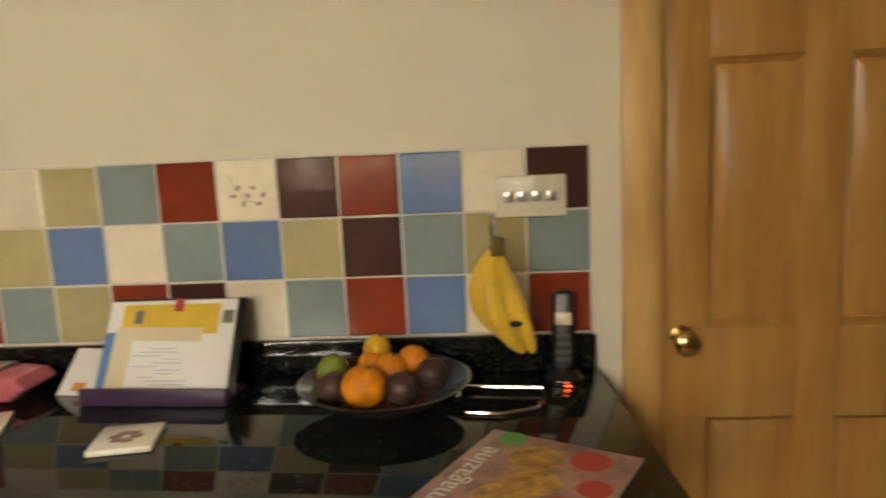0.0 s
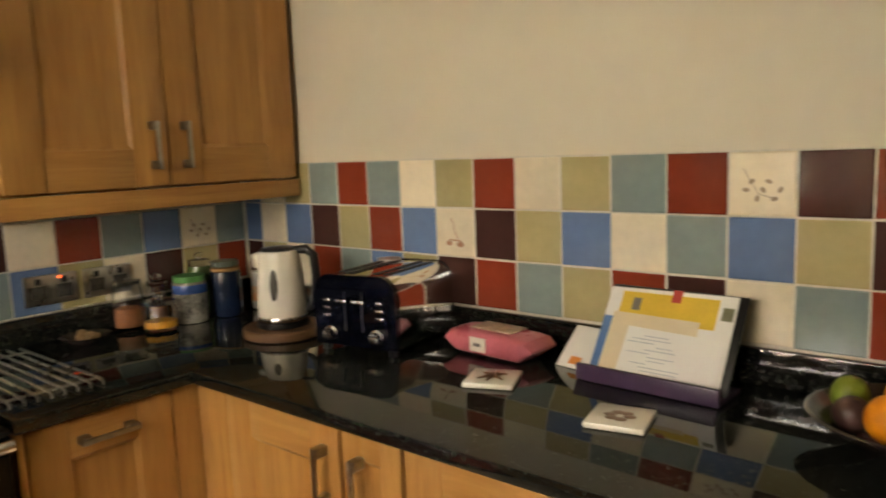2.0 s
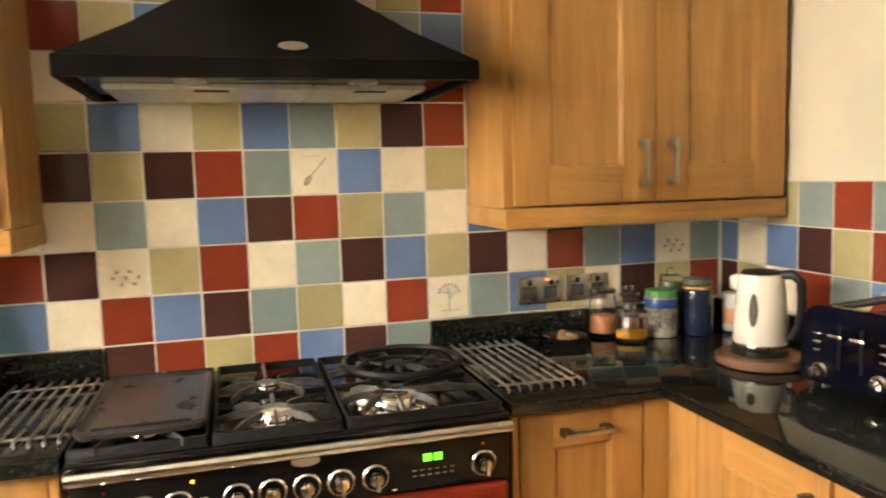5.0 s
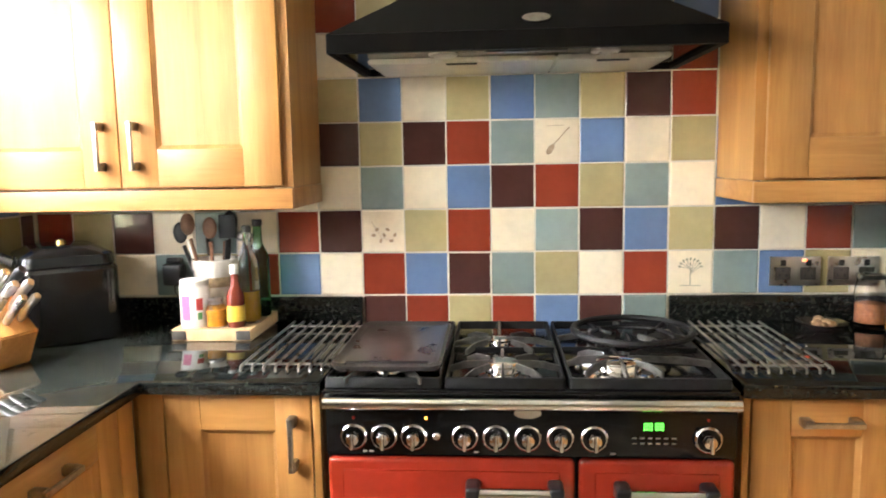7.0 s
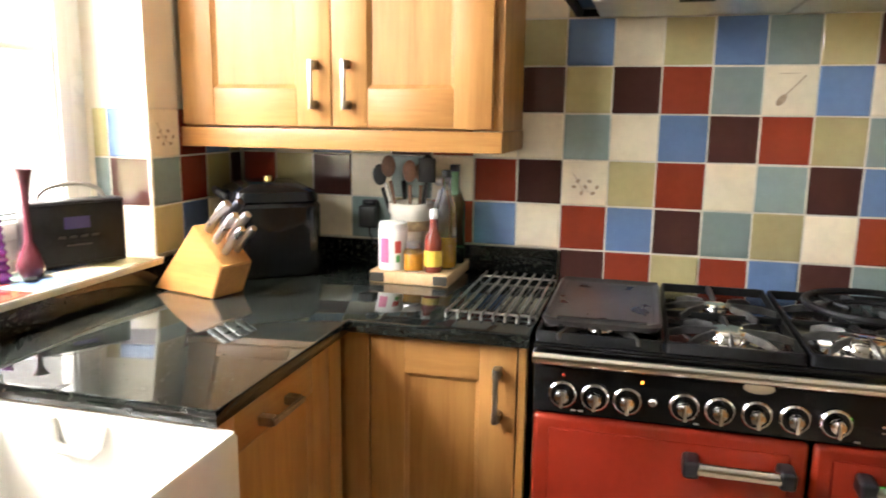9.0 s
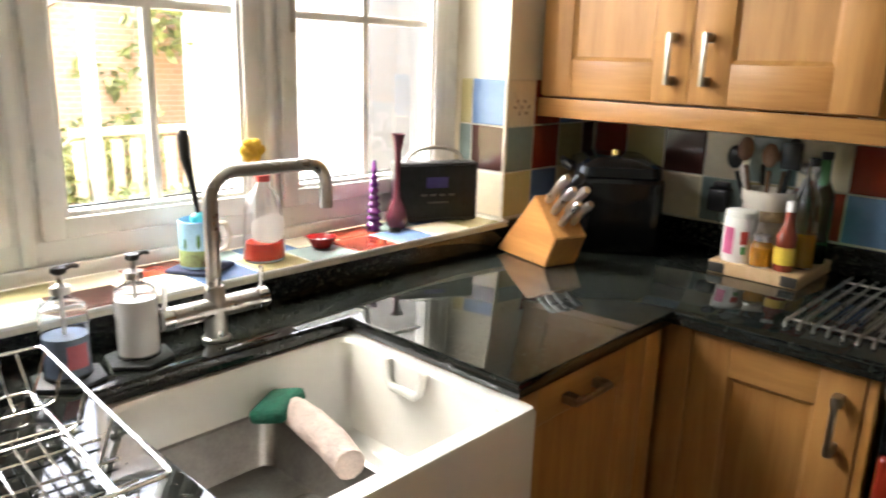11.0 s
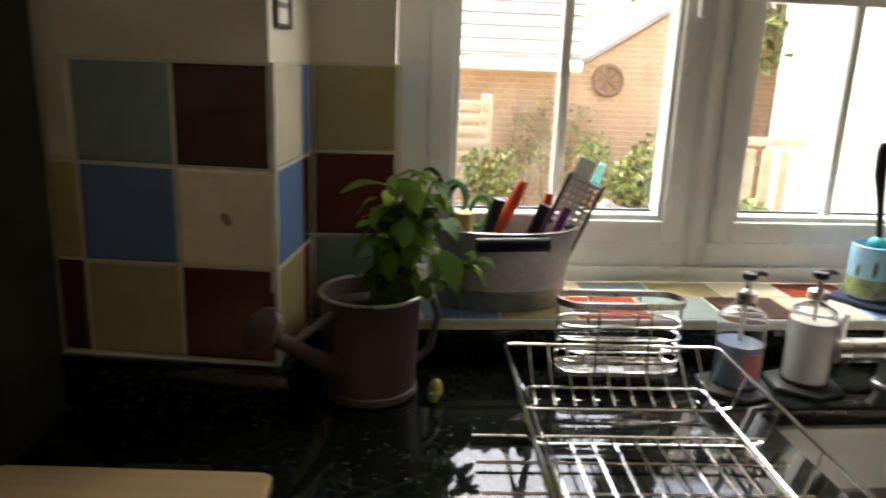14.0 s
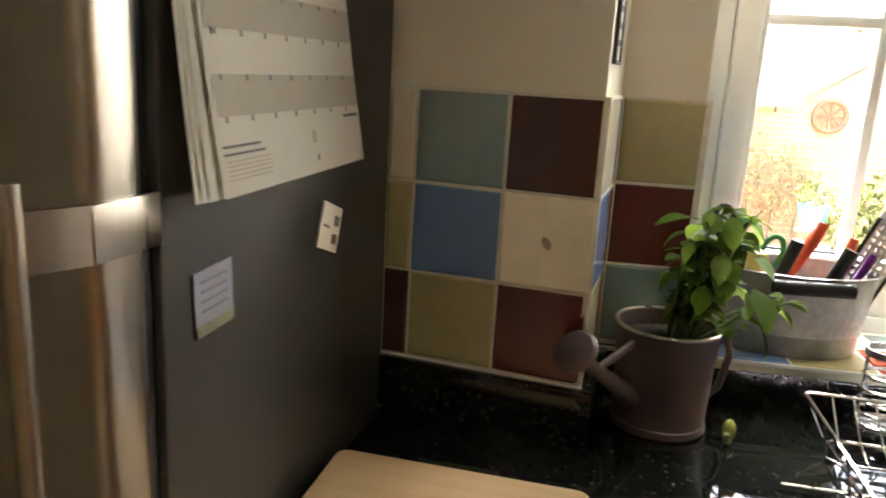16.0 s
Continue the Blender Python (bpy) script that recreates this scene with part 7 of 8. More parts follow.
lb = LEAF.node_tree.nodes["Principled BSDF"]
lb.inputs["Transmission Weight"].default_value = 0.0
lb.inputs["Subsurface Weight"].default_value = 0.5
lb.inputs["Subsurface Radius"].default_value = (0.01, 0.02, 0.004)
tr_ = LEAF.node_tree.nodes.new("ShaderNodeBsdfTranslucent")
tr_.inputs[0].default_value = (0.34, 0.46, 0.06, 1)
ms_ = LEAF.node_tree.nodes.new("ShaderNodeMixShader")
ms_.inputs[0].default_value = 0.6
LEAF.node_tree.links.new(lb.outputs[0], ms_.inputs[1])
LEAF.node_tree.links.new(tr_.outputs[0], ms_.inputs[2])
LEAF.node_tree.links.new(ms_.outputs[0], LEAF.node_tree.nodes["Material Output"].inputs[0])
STEM = material("green_stem", (0.14, 0.22, 0.05), 0.5, var=0.2, scale=40)
bp = thing("basil_plant", pose(0.160, -1.290, ZT + 0.141), "leafy green basil plant growing in the can", "plant")


def leaf_mesh():
    bm = bmesh.new()
    n_ = 7
    rows_ = []
    for i in range(n_ + 1):
        u_ = i / n_
        w_ = 0.36 * math.sin(math.pi * min(1, u_ * 0.97 + 0.03)) ** 0.8 * (1 - 0.25 * u_) + 0.004
        droop = -0.28 * u_ * u_
        rows_.append([bm.verts.new((u_, s * w_, droop + 0.10 * abs(s) * math.sin(math.pi * u_) + 0.05 * (1 - s * s))) for s in (-1, -0.5, 0, 0.5, 1)])
    for a, b in zip(rows_, rows_[1:]):
        for k in range(4):
            bm.faces.new((a[k], a[k + 1], b[k + 1], b[k]))
    bmesh.ops.solidify(bm, geom=bm.faces[:], thickness=0.012)
    return finish("leaf", bm, LEAF)


LM = leaf_mesh()
brng = random.Random(12)
for k in range(24):
    a = radians(40 * k)
    br_ = 0.022 if k < 9 else 0.011
    bx_, by_ = br_ * math.cos(a), br_ * math.sin(a)
    tx, ty = bx_ * 2.2 - 0.035 - (0.05 if k in (4, 5) else 0), by_ * 1.8 + 0.012
    h_ = brng.uniform(0.10, 0.19) if k not in (4, 5) else 0.07
    bm = bmesh.new()
    tube(bm, [(bx_, by_, -0.004), ((bx_ + tx) * 0.45, (by_ + ty) * 0.5, h_ * 0.55), (tx, ty, h_)], [0.003, 0.0025, 0.0018], 6)
    sm = part("stem", bm, STEM, bp)
    for q in range(5):
        f_ = 0.30 + 0.175 * q
        px, py, pz = bx_ + (tx - bx_) * f_, by_ + (ty - by_) * f_, h_ * f_
        for s in (0, 1) if q < 4 else (0, 1, 2):
            size = brng.uniform(0.018, 0.038)
            lf = new("leaf", LM)
            lf.parent = sm
            yaw = brng.uniform(0, 360)
            lf.matrix_basis = pose(px, py, pz, brng.uniform(-25, 25), brng.uniform(-5, 45) - 15, yaw) @ Matrix.Diagonal((size, size, size, 1))
for x, y, z, yaw, pt, size in ((0.005, 0.02, 0.175, 20, -8, 0.062), (-0.085, 0.04, 0.045, 170, 55, 0.060), (-0.095, 0.035, 0.075, 185, 28, 0.060), (-0.075, 0.05, 0.09, 120, 40, 0.062), (-0.03, 0.04, 0.125, 100, 50, 0.06)):
    lf = new("leaf", LM)
    lf.parent = bp
    lf.matrix_basis = pose(x, y, z, 0, pt, yaw) @ Matrix.Diagonal((size, size, size, 1))
for k in range(22):
    a = radians(360 * k / 22 + brng.uniform(-12, 12))
    z = 0.055 + 0.145 * ((k * 7) % 22) / 22
    rr_ = 0.028 + 0.030 * math.sin(math.pi * min(1, z / 0.2))
    size = brng.uniform(0.030, 0.046)
    lf = new("leaf", LM)
    lf.parent = bp
    lf.matrix_basis = pose(-0.030 + rr_ * math.cos(a), 0.014 + rr_ * math.sin(a), z, brng.uniform(-18, 18), brng.uniform(25, 62), math.degrees(a)) @ Matrix.Diagonal((size, size, size, 1))
# small ornament by the can
sn = thing("snail_ornament", pose(0.085, -1.25, ZT, 0, 0, 70), "tiny green and white pottery snail", "ornament")
bm = bmesh.new()
sphere(bm, 0, 0, 0.017, 0.013, 0.010, 0.016, 14, 10)
part("shell", bm, material("green_white_glaze", (0.40, 0.42, 0.08), 0.25, var=0.3, scale=60, dark=(0.20, 0.22, 0.04)), sn)
bm = bmesh.new()
tube(bm, [(-0.018, 0, 0.003), (0.010, 0, 0.004), (0.020, 0, 0.010), (0.022, 0, 0.020)], [0.004, 0.006, 0.005, 0.004], 8)
part("body", bm, LIME, sn)

# galvanised tub of tools on the sill
TUBM = pose(-0.036, -1.470, SILLZ) @ Matrix.Diagonal((1.14, 1.0, 1.10, 1))
GALV = material("galvanised_tin", (0.36, 0.36, 0.35), 0.42, metal=0.85, var=0.3, scale=14, bump=0.12, bscale=40)
tin = thing("galvanised_tub", TUBM, "oval galvanised tin tub full of kitchen tools", "tub")
bm = bmesh.new()


def oval(a, b, z, n=32):
    return [(a * math.cos(2 * math.pi * i / n), b * math.sin(2 * math.pi * i / n), z) for i in range(n)]


loops(bm, [oval(0.100, 0.062, 0.0), oval(0.102, 0.064, 0.004), oval(0.104, 0.066, 0.03), oval(0.106, 0.068, 0.033), oval(0.105, 0.067, 0.036), oval(0.115, 0.076, 0.122), oval(0.118, 0.079, 0.125), oval(0.114, 0.075, 0.126), oval(0.102, 0.064, 0.03), oval(0.098, 0.060, 0.006)])
part("tub_wall", bm, GALV, tin)
bm = bmesh.new()
tube(bm, [(-0.06, 0.080, 0.112), (0.045, 0.084, 0.110)], 0.011, 12)
part("grip", bm, BLACKPLASTIC, tin, "dark wooden grip")
ORN = material("red_orange_handle", (0.70, 0.10, 0.03), 0.35, var=0.1)


def tool(name, label, parts_):
    t_ = thing(name, TUBM, label, "utensil", "tools in the tub")
    for pn, pts, r, mt, sg in parts_:
        bm = bmesh.new()
        tube(bm, pts, r, sg)
        part(pn, bm, mt, t_)


def loop_pts(cx, cy, cz, a, b, lean=0.0, n=18):
    return [(cx + a * math.cos(2 * math.pi * i / n), cy, cz + b * math.sin(2 * math.pi * i / n) + lean * math.cos(2 * math.pi * i / n)) for i in range(n)]


for sx, mt, nm, zz in ((0.085, BLACKPLASTIC, "black handled kitchen scissors in the tub", 0.172), (0.050, GREENPR, "green handled scissors in the tub", 0.155)):
    t_ = thing("scissors", TUBM, nm, "scissors", "tools in the tub")
    for s in (-1, 1):
        bm = bmesh.new()
        tube(bm, loop_pts(sx + s * 0.019, 0.005 * s, zz - 0.012 * s * (-1), 0.015, 0.024, 0.006 * s), 0.0042, 8, True)
        part("handle", bm, mt, t_)
        bm = bmesh.new()
        tube(bm, [(sx + s * 0.010, 0.004 * s, zz - 0.02), (sx, 0.0, zz - 0.06), (sx - s * 0.004, 0.0, 0.010)], [0.004, 0.004, 0.002], 6)
        part("blade", bm, STEEL, t_)
tool("peeler", "red handled vegetable peeler in the tub", [("handle", [(0.005, 0.0, 0.11), (-0.022, -0.005, 0.165), (-0.034, -0.006, 0.192)], [0.008, 0.010, 0.007], ORN, 10), ("shaft", [(0.02, 0.0, 0.012), (0.005, 0, 0.11)], 0.003, STEEL, 6)])
tool("peeler", "red handled vegetable peeler in the tub", [("handle", [(-0.045, 0.02, 0.10), (-0.062, 0.022, 0.15), (-0.068, 0.022, 0.178)], [0.006, 0.008, 0.006], ORN, 10), ("shaft", [(-0.03, 0.0, 0.012), (-0.045, 0.02, 0.10)], 0.003, STEEL, 6)])
tool("paring_knife", "black handled small knife in the tub", [("handle", [(0.022, 0.02, 0.11), (0.006, 0.024, 0.168)], [0.008, 0.010], BLACKPLASTIC, 10), ("blade", [(0.04, 0.01, 0.012), (0.022, 0.02, 0.11)], 0.003, STEEL, 6)])
tool("paring_knife", "black handled knife leaning in the tub", [("handle", [(-0.035, 0.045, 0.105), (-0.058, 0.05, 0.165)], [0.009, 0.010], BLACKPLASTIC, 10), ("blade", [(-0.01, 0.01, 0.012), (-0.035, 0.045, 0.105)], 0.003, STEEL, 6)])
tool("pastry_brush", "violet handled pastry brush in the tub", [("handle", [(-0.07, 0.03, 0.10), (-0.098, 0.02, 0.155)], [0.006, 0.007], VIOLET, 10), ("shaft", [(-0.04, 0.01, 0.012), (-0.07, 0.03, 0.10)], 0.004, VIOLET, 6)])
tool("lemon_squeezer", "yellow plastic squeezer in the tub", [("handle", [(0.062, 0.035, 0.105), (0.06, 0.038, 0.150)], [0.018, 0.014], material("pale_yellow_plastic", (0.70, 0.55, 0.16), 0.4), 14), ("shaft", [(0.055, 0.02, 0.012), (0.062, 0.035, 0.105)], 0.006, YELLOW, 8)])
tool("whisk", "steel whisk handle in the tub", [("handle", [(-0.005, -0.03, 0.10), (-0.012, -0.035, 0.16)], [0.008, 0.009], STEEL, 10), ("shaft", [(0.0, 0.0, 0.012), (-0.005, -0.03, 0.10)], 0.004, STEEL, 6)])
gt = thing("hand_grater", TUBM, "flat steel hand grater with pierced blade in the tub", "grater", "tools in the tub")
gm = pose(-0.082, 0.005, 0.085, 0, -22, 0)
bm = bmesh.new()
NX_, NZ_ = 5, 11
for i in range(NX_ + 1):
    box(bm, -0.025 + 0.010 * i - 0.0025, -0.0008, 0.0, -0.025 + 0.010 * i + 0.0025, 0.0008, 0.118)
for j in range(NZ_ + 1):
    box(bm, -0.027, -0.0009, 0.0105 * j - 0.0022, 0.027, 0.0009, 0.0105 * j + 0.0022)
part("pierced_blade", bm, STEEL, gt, at=gm)
bm = bmesh.new()
tube(bm, [(-0.027, 0, -0.07), (-0.028, 0, 0.122), (0.028, 0, 0.122), (0.027, 0, -0.07)], 0.003, 8)
part("frame", bm, BLACKPLASTIC, gt, at=gm)
pl = thing("spatula", TUBM, "white plastic spatula standing in the tub", "spatula", "tools in the tub")
bm = bmesh.new()
box(bm, -0.016, -0.002, 0.05, 0.016, 0.002, 0.14, 0.0018)
box(bm, -0.006, -0.002, -0.07, 0.006, 0.002, 0.055, 0.0018)
part("blade", bm, PAPER, pl, at=pose(-0.086, -0.02, 0.095, 0, -20, 0))

# ---- on the fridge ----
cal = thing("wall_calendar", fridge.matrix_basis.copy(), "paper month calendar hanging on the fridge side", "calendar")
CALW = [((0.490, 1.74), (0.24, 1.74), (0.137, 1.318), (0.464, 1.316))]


def cal_pt(u_, v_, lift=0.0):
    """u from the front edge to the wall, v from the top down."""
    tl, tr, br_, bl = CALW[0]
    y = (tl[0] * (1 - u_) + tr[0] * u_) * (1 - v_) + (bl[0] * (1 - u_) + br_[0] * u_) * v_
    z = (tl[1] * (1 - u_) + tr[1] * u_) * (1 - v_) + (bl[1] * (1 - u_) + br_[1] * u_) * v_
    return (-0.004 - 0.030 * v_ * v_ * (1 - 0.5 * u_) - lift, y, z)


def cal_sheet(name, u0, v0, u1, v1, lift, mt, n=8, shift=0.0):
    bm = bmesh.new()
    g_ = [[bm.verts.new((cal_pt(u0 + (u1 - u0) * i / n, v0 + (v1 - v0) * j / n, lift)[0], cal_pt(u0 + (u1 - u0) * i / n, v0 + (v1 - v0) * j / n)[1] + shift * (j / n), cal_pt(u0 + (u1 - u0) * i / n, v0 + (v1 - v0) * j / n)[2])) for i in range(n + 1)] for j in range(n + 1)]
    for j in range(n):
        for i in range(n):
            bm.faces.new((g_[j][i], g_[j][i + 1], g_[j + 1][i + 1], g_[j + 1][i]))
    bmesh.ops.solidify(bm, geom=bm.faces[:], thickness=0.0005)
    return part(name, bm, mt, cal)


PAGE = material("calendar_page", (0.76, 0.71, 0.60), 0.75, var=0.02, scale=8)
BAND = material("beige_calendar_band", (0.54, 0.49, 0.39), 0.75, var=0.03, scale=8)
for k in range(3):
    cal_sheet("page", 0.0, 0.0, 0.92, 1.0, -0.003 + -0.0015 * k, PAGE, 6, 0.016 + 0.008 * k)
cal_sheet("page", 0, 0, 1, 1, 0.0, PAGE)
for v in (0.44, 0.60, 0.765):
    cal_sheet("week_band", 0.02, v, 0.99, v + 0.08, 0.0012, BAND)
for v in (0.50, 0.585, 0.665, 0.75, 0.83):
    for u in range(7):
        cal_sheet("date_mark", 0.05 + 0.135 * u, v + 0.015, 0.062 + 0.135 * u, v + 0.027, 0.002, GREYTXT, 1)
cal_sheet("printed_line", 0.02, 0.90, 0.22, 0.905, 0.0012, GREYTXT, 1)
cal_sheet("printed_line", 0.02, 0.915, 0.24, 0.92, 0.0012, GREYTXT, 1)
cal_sheet("printed_line", 0.84, 0.865, 0.97, 0.873, 0.0012, GREYTXT, 1)
cal_sheet("printed_line", 0.45, 0.03, 0.75, 0.05, 0.0012, YELLOW, 1)
for k in range(5):
    cal_sheet("printed_line", 0.03, 0.93 + 0.009 * k, 0.27, 0.933 + 0.009 * k, 0.0012, BAND, 1)
cal_sheet("printed_mark", 0.56, 0.895, 0.59, 0.925, 0.0012, BAND, 1)
cal_sheet("printed_mark", 0.58, 0.955, 0.595, 0.97, 0.0012, INK, 1)


def card(y, z, w, h, rot, mt, label, bits=()):
    c_ = thing("fridge_card", fridge.matrix_basis @ pose(-0.0012, y, z, rot, 0, 0), label, "card", "cards on the fridge")
    bm = bmesh.new()
    box(bm, -0.0015, -w / 2, -h / 2, 0.0006, w / 2, h / 2)
    part("card_face", bm, mt, c_, smooth=False)
    for a, b, cw, chh, m2 in bits:
        bm = bmesh.new()
        box(bm, -0.0024, a - cw / 2, b - chh / 2, -0.0017, a + cw / 2, b + chh / 2)
        part("print", bm, m2, c_, smooth=False)


LILAC = material("lilac_card", (0.24, 0.23, 0.28), 0.5, var=0.15, scale=14)
card(0.196, 1.240, 0.055, 0.055, 20, PAGE, "small white card with dark dots", ((-0.015, 0.01, 0.012, 0.012, GREYTXT), (-0.015, -0.012, 0.012, 0.012, INK), (0.012, 0.0, 0.016, 0.003, GREYTXT)))
card(0.435, 1.220, 0.058, 0.060, -3, LILAC, "lilac card with yellow foot and grey lines", tuple((0.0, 0.020 - 0.009 * k, 0.04, 0.002, GREYTXT) for k in range(4)) + ((0.0, -0.024, 0.058, 0.010, INK2),))
# small frame on the pillar side
pf = thing("picture_frame", PM @ pose(0, -0.062, 1.52, 0, 0, -90), "small dark metal picture frame on the pillar", "picture frame")
bm = bmesh.new()
frame_rect(bm, -0.032, -0.07, 0.032, 0.07, 0.006, -0.006 + TH, -0.0 + TH, 0.001)
part("frame", bm, GREY, pf)
bm = bmesh.new()
box(bm, -0.028, TH - 0.003, -0.066, 0.028, TH - 0.001, 0.066)
part("print", bm, PAGE, pf, smooth=False)
for k in range(5):
    bm = bmesh.new()
    box(bm, -0.018, TH - 0.0042, -0.045 + 0.022 * k, 0.018, TH - 0.0032, -0.038 + 0.022 * k)
    part("printed_bar", bm, GREYTXT, pf, smooth=False)

# ---- the garden outside ----
GZ = -0.15
GRASS = material("lawn_grass", (0.15, 0.15, 0.06), 0.9, var=0.35, scale=3, bump=0.6, bscale=60)
bm = bmesh.new()
box(bm, -80, -80, GZ - 0.3, 80, 80, GZ)
solid("ground", bm, GRASS, "sunlit lawn outside the window", "ground", "structure")
PAVE = material("pale_paving", (0.42, 0.38, 0.31), 0.8, var=0.15, scale=4, bump=0.2)
bm = bmesh.new()
box(bm, -8, -4.2, GZ + 0.001, 5, SY - 0.325, GZ + 0.02)
solid("pavement", bm, PAVE, "pale stone patio below the window", "pavement", "structure")


def brick_material():
    m = bpy.data.materials.new("orange_brick")
    m.use_nodes = True
    n, l = m.node_tree.nodes, m.node_tree.links
    tc = n.new("ShaderNodeTexCoord")
    mp = n.new("ShaderNodeMapping")
    mp.inputs["Rotation"].default_value = (radians(90), 0, 0)
    b = n.new("ShaderNodeTexBrick")
    b.inputs["Scale"].default_value = 4.4
    b.inputs["Color1"].default_value, b.inputs["Color2"].default_value, b.inputs["Mortar"].default_value = (0.50, 0.31, 0.19, 1), (0.45, 0.27, 0.16, 1), (0.56, 0.49, 0.40, 1)
    b.inputs["Mortar Size"].default_value = 0.012
    l.new(tc.outputs["Object"], mp.inputs["Vector"])
    l.new(mp.outputs[0], b.inputs["Vector"])
    l.new(b.outputs["Color"], n["Principled BSDF"].inputs["Base Color"])
    n["Principled BSDF"].inputs["Roughness"].default_value = 0.9
    return m


BRICK = brick_material()
ROOFT = material("weathered_roof_tile", (0.30, 0.25, 0.22), 0.85, var=0.2, scale=3, bump=0.3, bscale=20)
gar = thing("brick_garage", pose(0, 0, GZ), "orange brick garage with tiled roof and gable", "garage")
bm = bmesh.new()
box(bm, -1.879, -11.5, 0, 5.5, -8.0, 1.50)
part("wall", bm, BRICK, gar)
bm = bmesh.new()
gp_ = [(-1.88, 0.0), (-4.83, 0.0), (-4.83, 1.44), (-3.36, 2.35), (-1.88, 1.44)]
loops(bm, [[(x, y, z) for x, z in gp_] for y in (-11.5, -8.0)])
part("gable_wall", bm, BRICK, gar)
bm = bmesh.new()
vs_ = [bm.verts.new(p) for p in ((-1.9, -7.75, 1.52), (5.7, -7.75, 1.52), (5.7, -10.0, 3.2), (-2.6, -10.0, 3.2), (-1.9, -7.75, 1.60), (5.7, -7.75, 1.60), (5.7, -10.0, 3.28), (-2.6, -10.0, 3.28))]
for f in ((0, 1, 5, 4), (1, 2, 6, 5), (2, 3, 7, 6), (3, 0, 4, 7), (4, 5, 6, 7), (0, 3, 2, 1)):
    bm.faces.new([vs_[i] for i in f])
part("roof", bm, ROOFT, gar)
for k in range(12):
    bm = bmesh.new()
    yy, zz = -7.76 - 0.18 * k, 1.605 + 0.1346 * k
    box(bm, -1.9 - 0.055 * k, yy - 0.02, zz, 5.7, yy, zz + 0.025)
    part("tile_course", bm, ROOFT, gar)
bm = bmesh.new()
tube(bm, [(-1.9, -7.72, 1.50), (5.7, -7.72, 1.50)], 0.06, 8)
part("gutter", bm, UPVC, gar, "white plastic gutter")
for s, (xa, za, xb, zb) in enumerate(((-1.76, 1.38, -3.36, 2.39), (-4.95, 1.38, -3.36, 2.39))):
    bm = bmesh.new()
    a, b = Vector((xa, -7.94, za)), Vector((xb, -7.94, zb))
    loops(bm, [[tuple(p + Vector((0, dy, dz))) for dy, dz in ((0, 0), (-0.30, 0), (-0.30, 0.06), (0, 0.06))] for p in (a, b)])
    part("verge", bm, ROOFT, gar, "weathered tiled verge of the gable")
bm = bmesh.new()
tube(bm, [(-2.27 + 0.15 * math.cos(a), -7.97, 1.37 + 0.15 * math.sin(a)) for a in [2 * math.pi * i / 24 for i in range(24)]], 0.025, 8, True)
for k in range(4):
    a = radians(45 * k)
    tube(bm, [(-2.27 - 0.15 * math.cos(a), -7.97, 1.37 - 0.15 * math.sin(a)), (-2.27 + 0.15 * math.cos(a), -7.97, 1.37 + 0.15 * math.sin(a))], 0.012, 6)
part("wheel_ornament", bm, INK, gar, "dark round wall ornament")

FENCE = material("pale_fence_wood", (0.44, 0.34, 0.23), 0.85, var=0.2, scale=6)
fn = thing("trellis_fence", pose(0, 0, GZ), "pale slatted garden fence panel", "fence")
for x in (-0.9, 0.1, 1.1, 2.1, 3.1):
    bm = bmesh.new()
    box(bm, x - 0.045, -7.35, 0, x + 0.045, -7.26, 1.22, 0.006)
    part("post", bm, FENCE, fn)
for k in range(9):
    bm = bmesh.new()
    box(bm, -0.9, -7.26, 0.12 + 0.12 * k, 3.1, -7.24, 0.20 + 0.12 * k, 0.003)
    part("slat", bm, FENCE, fn)
f2 = thing("picket_fence", pose(0, 0, GZ), "low wooden picket fence in the garden", "fence")
for k in range(8):
    bm = bmesh.new()
    box(bm, -2.4 - 0.16 * k, -6.5, 0, -2.31 - 0.16 * k, -6.47, 0.86, 0.004)
    part("picket", bm, FENCE, f2)
for z in (0.25, 0.90):
    bm = bmesh.new()
    box(bm, -3.62, -6.47, z, -2.28, -6.42, z + 0.07, 0.004)
    part("rail", bm, FENCE, f2)
# added dark box outside, so the west pane looks dark behind its reflections
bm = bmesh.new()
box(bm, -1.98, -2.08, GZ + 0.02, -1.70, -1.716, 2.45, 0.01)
solid("service_box", bm, material("charcoal_backing", (0.03, 0.03, 0.032), 0.6, var=0.2, scale=6), "added dark charcoal box outside that darkens the west window pane", "service box")
REND = material("pale_render", (0.78, 0.76, 0.70), 0.9, var=0.04, scale=3)
nb = thing("neighbour_house", pose(0, 0, GZ), "pale rendered house wall beyond the garden", "house")
bm = bmesh.new()
box(bm, -13, -7.3, 0, -3.75, -5.5, 4.6)
part("wall", bm, REND, nb)
bm = bmesh.new()
loops(bm, [[(-13.2, -7.5, 4.6), (-3.55, -7.5, 4.6), (-3.55, -5.3, 4.6), (-13.2, -5.3, 4.6)], [(-13.2, -6.5, 5.8), (-3.55, -6.5, 5.8), (-3.55, -6.3, 5.8), (-13.2, -6.3, 5.8)]])
part("roof", bm, ROOFT, nb)

FOL = material("garden_foliage", (0.16, 0.17, 0.05), 0.6, var=0.35, scale=8, rnd=0.35, island=True)
BARK = material("bark", (0.24, 0.18, 0.12), 0.9, var=0.3, scale=12, bump=0.5)
grng = random.Random(5)


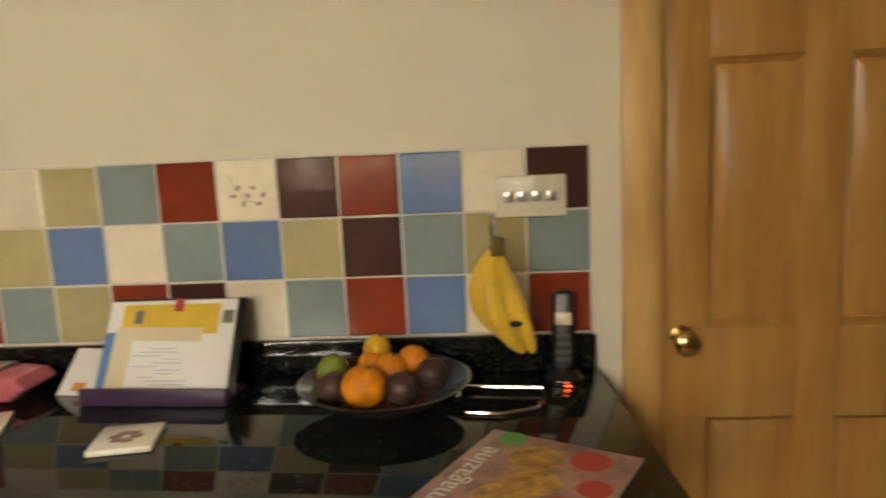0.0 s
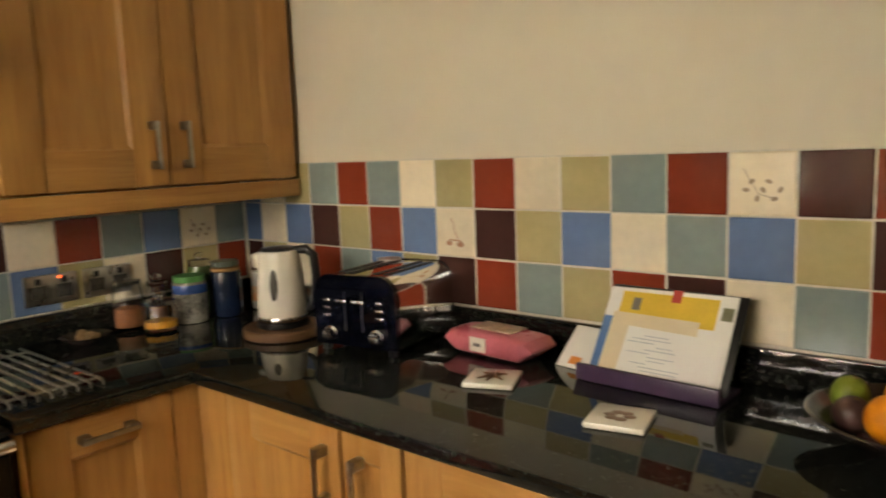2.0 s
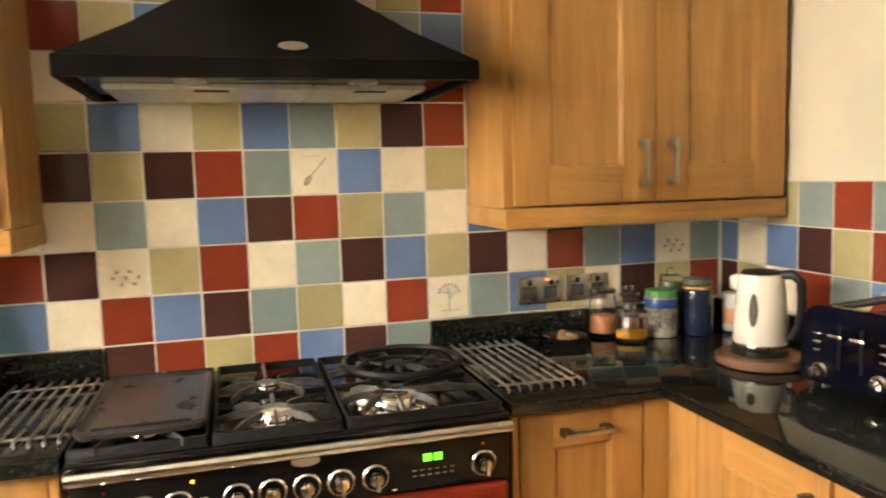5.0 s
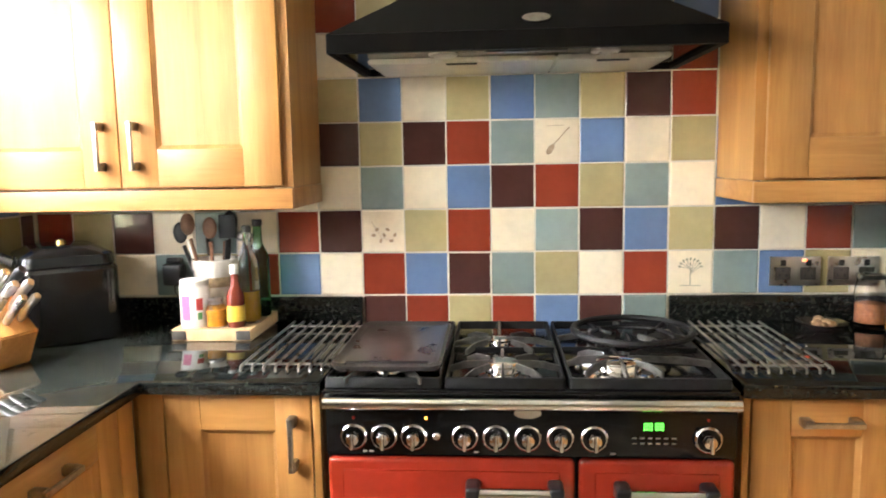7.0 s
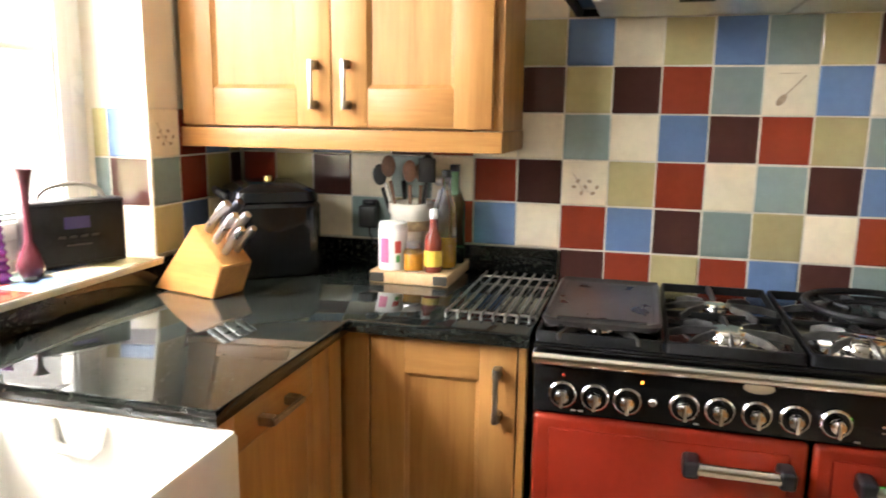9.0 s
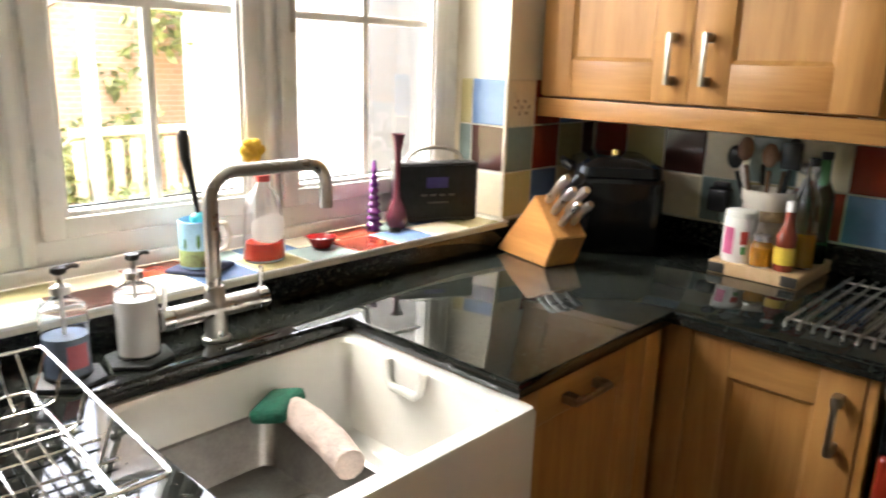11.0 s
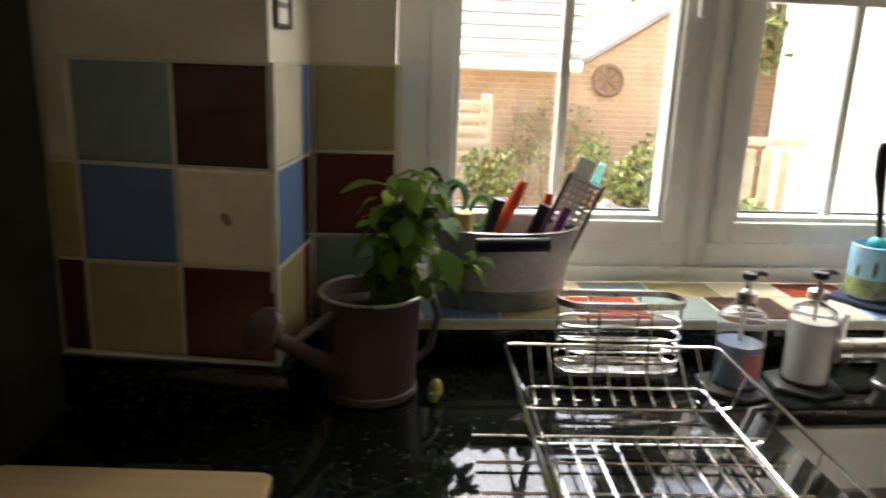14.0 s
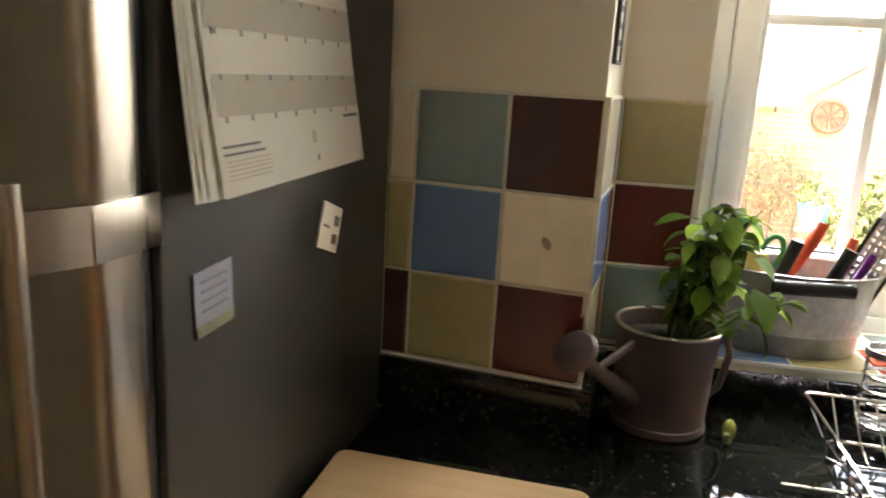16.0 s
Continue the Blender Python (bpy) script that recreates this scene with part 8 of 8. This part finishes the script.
def leaf_cloud(bm, cx, cy, cz, rx, ry, rz, n, s):
    for _ in range(n):
        while True:
            p = Vector((grng.uniform(-1, 1), grng.uniform(-1, 1), grng.uniform(-1, 1)))
            if 0.25 < p.length < 1:
                break
        c = Vector((cx + p.x * rx, cy + p.y * ry, cz + p.z * rz))
        d = Vector((grng.gauss(0, 1), grng.gauss(0, 1), grng.gauss(0, 1))).normalized()
        e = d.orthogonal().normalized()
        q = d.cross(e)
        k = s * grng.uniform(0.6, 1.3)
        vs = [bm.verts.new(c + d * k), bm.verts.new(c + e * k * 0.45), bm.verts.new(c - d * k), bm.verts.new(c - e * k * 0.45)]
        bm.faces.new(vs)
        vs = [bm.verts.new(c + d * k * 0.9 + q * 0.1 * k), bm.verts.new(c + q * k * 0.45), bm.verts.new(c - d * k * 0.9 + q * 0.1 * k), bm.verts.new(c - q * k * 0.45)]
        bm.faces.new(vs)


def shrub(x, y, h, w, label, n=420, s=0.055):
    b = thing("garden_shrub", pose(x, y, GZ), label, "shrub", "garden shrubs")
    bm = bmesh.new()
    for k in range(5):
        a = 1.3 * k
        tube(bm, [(0, 0, 0), (0.12 * w * math.cos(a), 0.12 * w * math.sin(a), h * 0.4), (0.3 * w * math.cos(a), 0.3 * w * math.sin(a), h * 0.8)], [0.025, 0.015, 0.006], 6)
    part("stem", bm, BARK, b)
    bm = bmesh.new()
    for k in range(6):
        a = 1.05 * k
        leaf_cloud(bm, 0.25 * w * math.cos(a), 0.25 * w * math.sin(a), h * grng.uniform(0.35, 0.8), w * 0.32, w * 0.32, h * 0.26, n // 6, s)
    part("foliage", bm, FOL, b, smooth=False)


shrub(-0.92, -7.0, 0.88, 0.5, "round dark green shrub by the fence", 520, 0.045)
shrub(-3.05, -7.4, 1.15, 1.0, "yellow-green shrub below the gable", 600)
shrub(-2.22, -6.7, 0.95, 0.55, "bright yellow-green shrub by the stones", 420)
shrub(0.12, -5.5, 1.35, 0.6, "leafy green shrub near the window", 480)
shrub(-2.75, -6.0, 0.5, 0.7, "low green plants in front of the picket fence", 360)
TAN = material("tan_climber_leaves", (0.36, 0.31, 0.15), 0.7, var=0.35, scale=8, rnd=0.3, island=True)
clm = thing("climbing_plant", pose(0, -7.90, GZ), "thin tan climbing plant on the garage wall", "climber")
bm = bmesh.new()
for k in range(6):
    xk = -1.25 - 0.2 * k
    tube(bm, [(xk, 0, 0.0), (xk + 0.06 * math.sin(k), 0.0, 0.5), (xk - 0.08, 0.0, 1.05 - 0.05 * k)], [0.012, 0.008, 0.004], 6)
part("stem", bm, BARK, clm)
bm = bmesh.new()
for k in range(9):
    leaf_cloud(bm, -1.22 - 0.13 * k, 0.03, 0.35 + 0.09 * ((k * 5) % 8), 0.2, 0.05, 0.26, 60, 0.04)
part("foliage", bm, TAN, clm, smooth=False)
ROCK = material("grey_garden_stone", (0.20, 0.18, 0.16), 0.9, var=0.3, scale=8, bump=0.4, bscale=30)
for k in range(7):
    rk = thing("garden_stone", pose(-1.84 - 0.068 * k, -6.60 + 0.03 * math.sin(3 * k), GZ, 0, 0, 40 * k), "rough grey stone at the edge of the lawn", "stone", "stones edging the lawn")
    bm = bmesh.new()
    bmesh.ops.create_icosphere(bm, subdivisions=2, radius=0.06)
    for v in bm.verts:
        v.co = Vector((v.co.x * 1.3, v.co.y, v.co.z * (2.6 + 0.4 * math.sin(k)) + 0.16)) * (1 + 0.12 * math.sin(17 * v.co.x + 23 * v.co.y + 9 * v.co.z + k))
        v.co.z = max(0.0, v.co.z)
    part("stone_body", bm, ROCK, rk, smooth=False)
gpst = thing("garden_post", pose(-2.50, -6.52, GZ), "white painted timber post in the garden", "post")
bm = bmesh.new()
box(bm, -0.045, -0.045, 0.0, 0.045, 0.045, 1.88, 0.006)
part("shaft", bm, UPVC, gpst)
bm = bmesh.new()
box(bm, -0.06, -0.06, 1.881, 0.06, 0.06, 1.91, 0.008)
part("cap", bm, UPVC, gpst)


def tree(x, y, h, label):
    t_ = thing("garden_tree", pose(x, y, GZ), label, "tree", "garden trees")
    bm = bmesh.new()
    tube(bm, [(0, 0, 0), (0.05, 0, h * 0.3), (0.0, 0.05, h * 0.6), (0.08, 0, h * 0.9)], [0.14, 0.11, 0.07, 0.02], 10)
    for k in range(9):
        a = 2.4 * k
        z = h * (0.25 + 0.07 * k)
        L = 0.32 * h * (1 - 0.06 * k)
        tube(bm, [(0.03, 0, z), (L * 0.5 * math.cos(a), L * 0.5 * math.sin(a), z + 0.12 * h), (L * math.cos(a), L * math.sin(a), z + 0.16 * h)], [0.05, 0.03, 0.01], 6)
    part("trunk", bm, BARK, t_)
    bm = bmesh.new()
    for k in range(16):
        a = 2.4 * k
        z = h * (0.32 + 0.042 * k)
        L = 0.26 * h * (1 - 0.035 * k)
        leaf_cloud(bm, L * math.cos(a), L * math.sin(a), z + 0.1 * h, 0.14 * h, 0.14 * h, 0.09 * h, 90, 0.09)
    part("crown", bm, FOL, t_, smooth=False)


tree(-4.2, -8.1, 3.3, "tall loose-leaved garden tree")
tree(-5.6, -11.2, 5.5, "large garden tree beyond the fence")
pot = thing("flower_pot", pose(-1.36, -5.3, GZ), "turquoise flower pot on a metal stand", "flower pot")
bm = bmesh.new()
lathe(bm, [(0.07, 0.70), (0.10, 0.86), (0.105, 0.87), (0.09, 0.87), (0.001, 0.84)], seg=24)
part("pot", bm, material("turquoise_glaze", (0.05, 0.19, 0.22), 0.25, var=0.1, coat=0.3), pot)
for k in range(3):
    a = radians(120 * k)
    bm = bmesh.new()
    tube(bm, [(0.13 * math.cos(a), 0.13 * math.sin(a), 0), (0.06 * math.cos(a), 0.06 * math.sin(a), 0.685)], 0.012, 8)
    part("stand_leg", bm, INK, pot)
bm = bmesh.new()
lathe(bm, [(0.10, 0.68), (0.10, 0.70)], seg=20)
part("stand_top", bm, INK, pot)
bm = bmesh.new()
leaf_cloud(bm, 0, 0, 0.94, 0.12, 0.12, 0.09, 110, 0.03)
part("foliage", bm, FOL, pot, smooth=False)
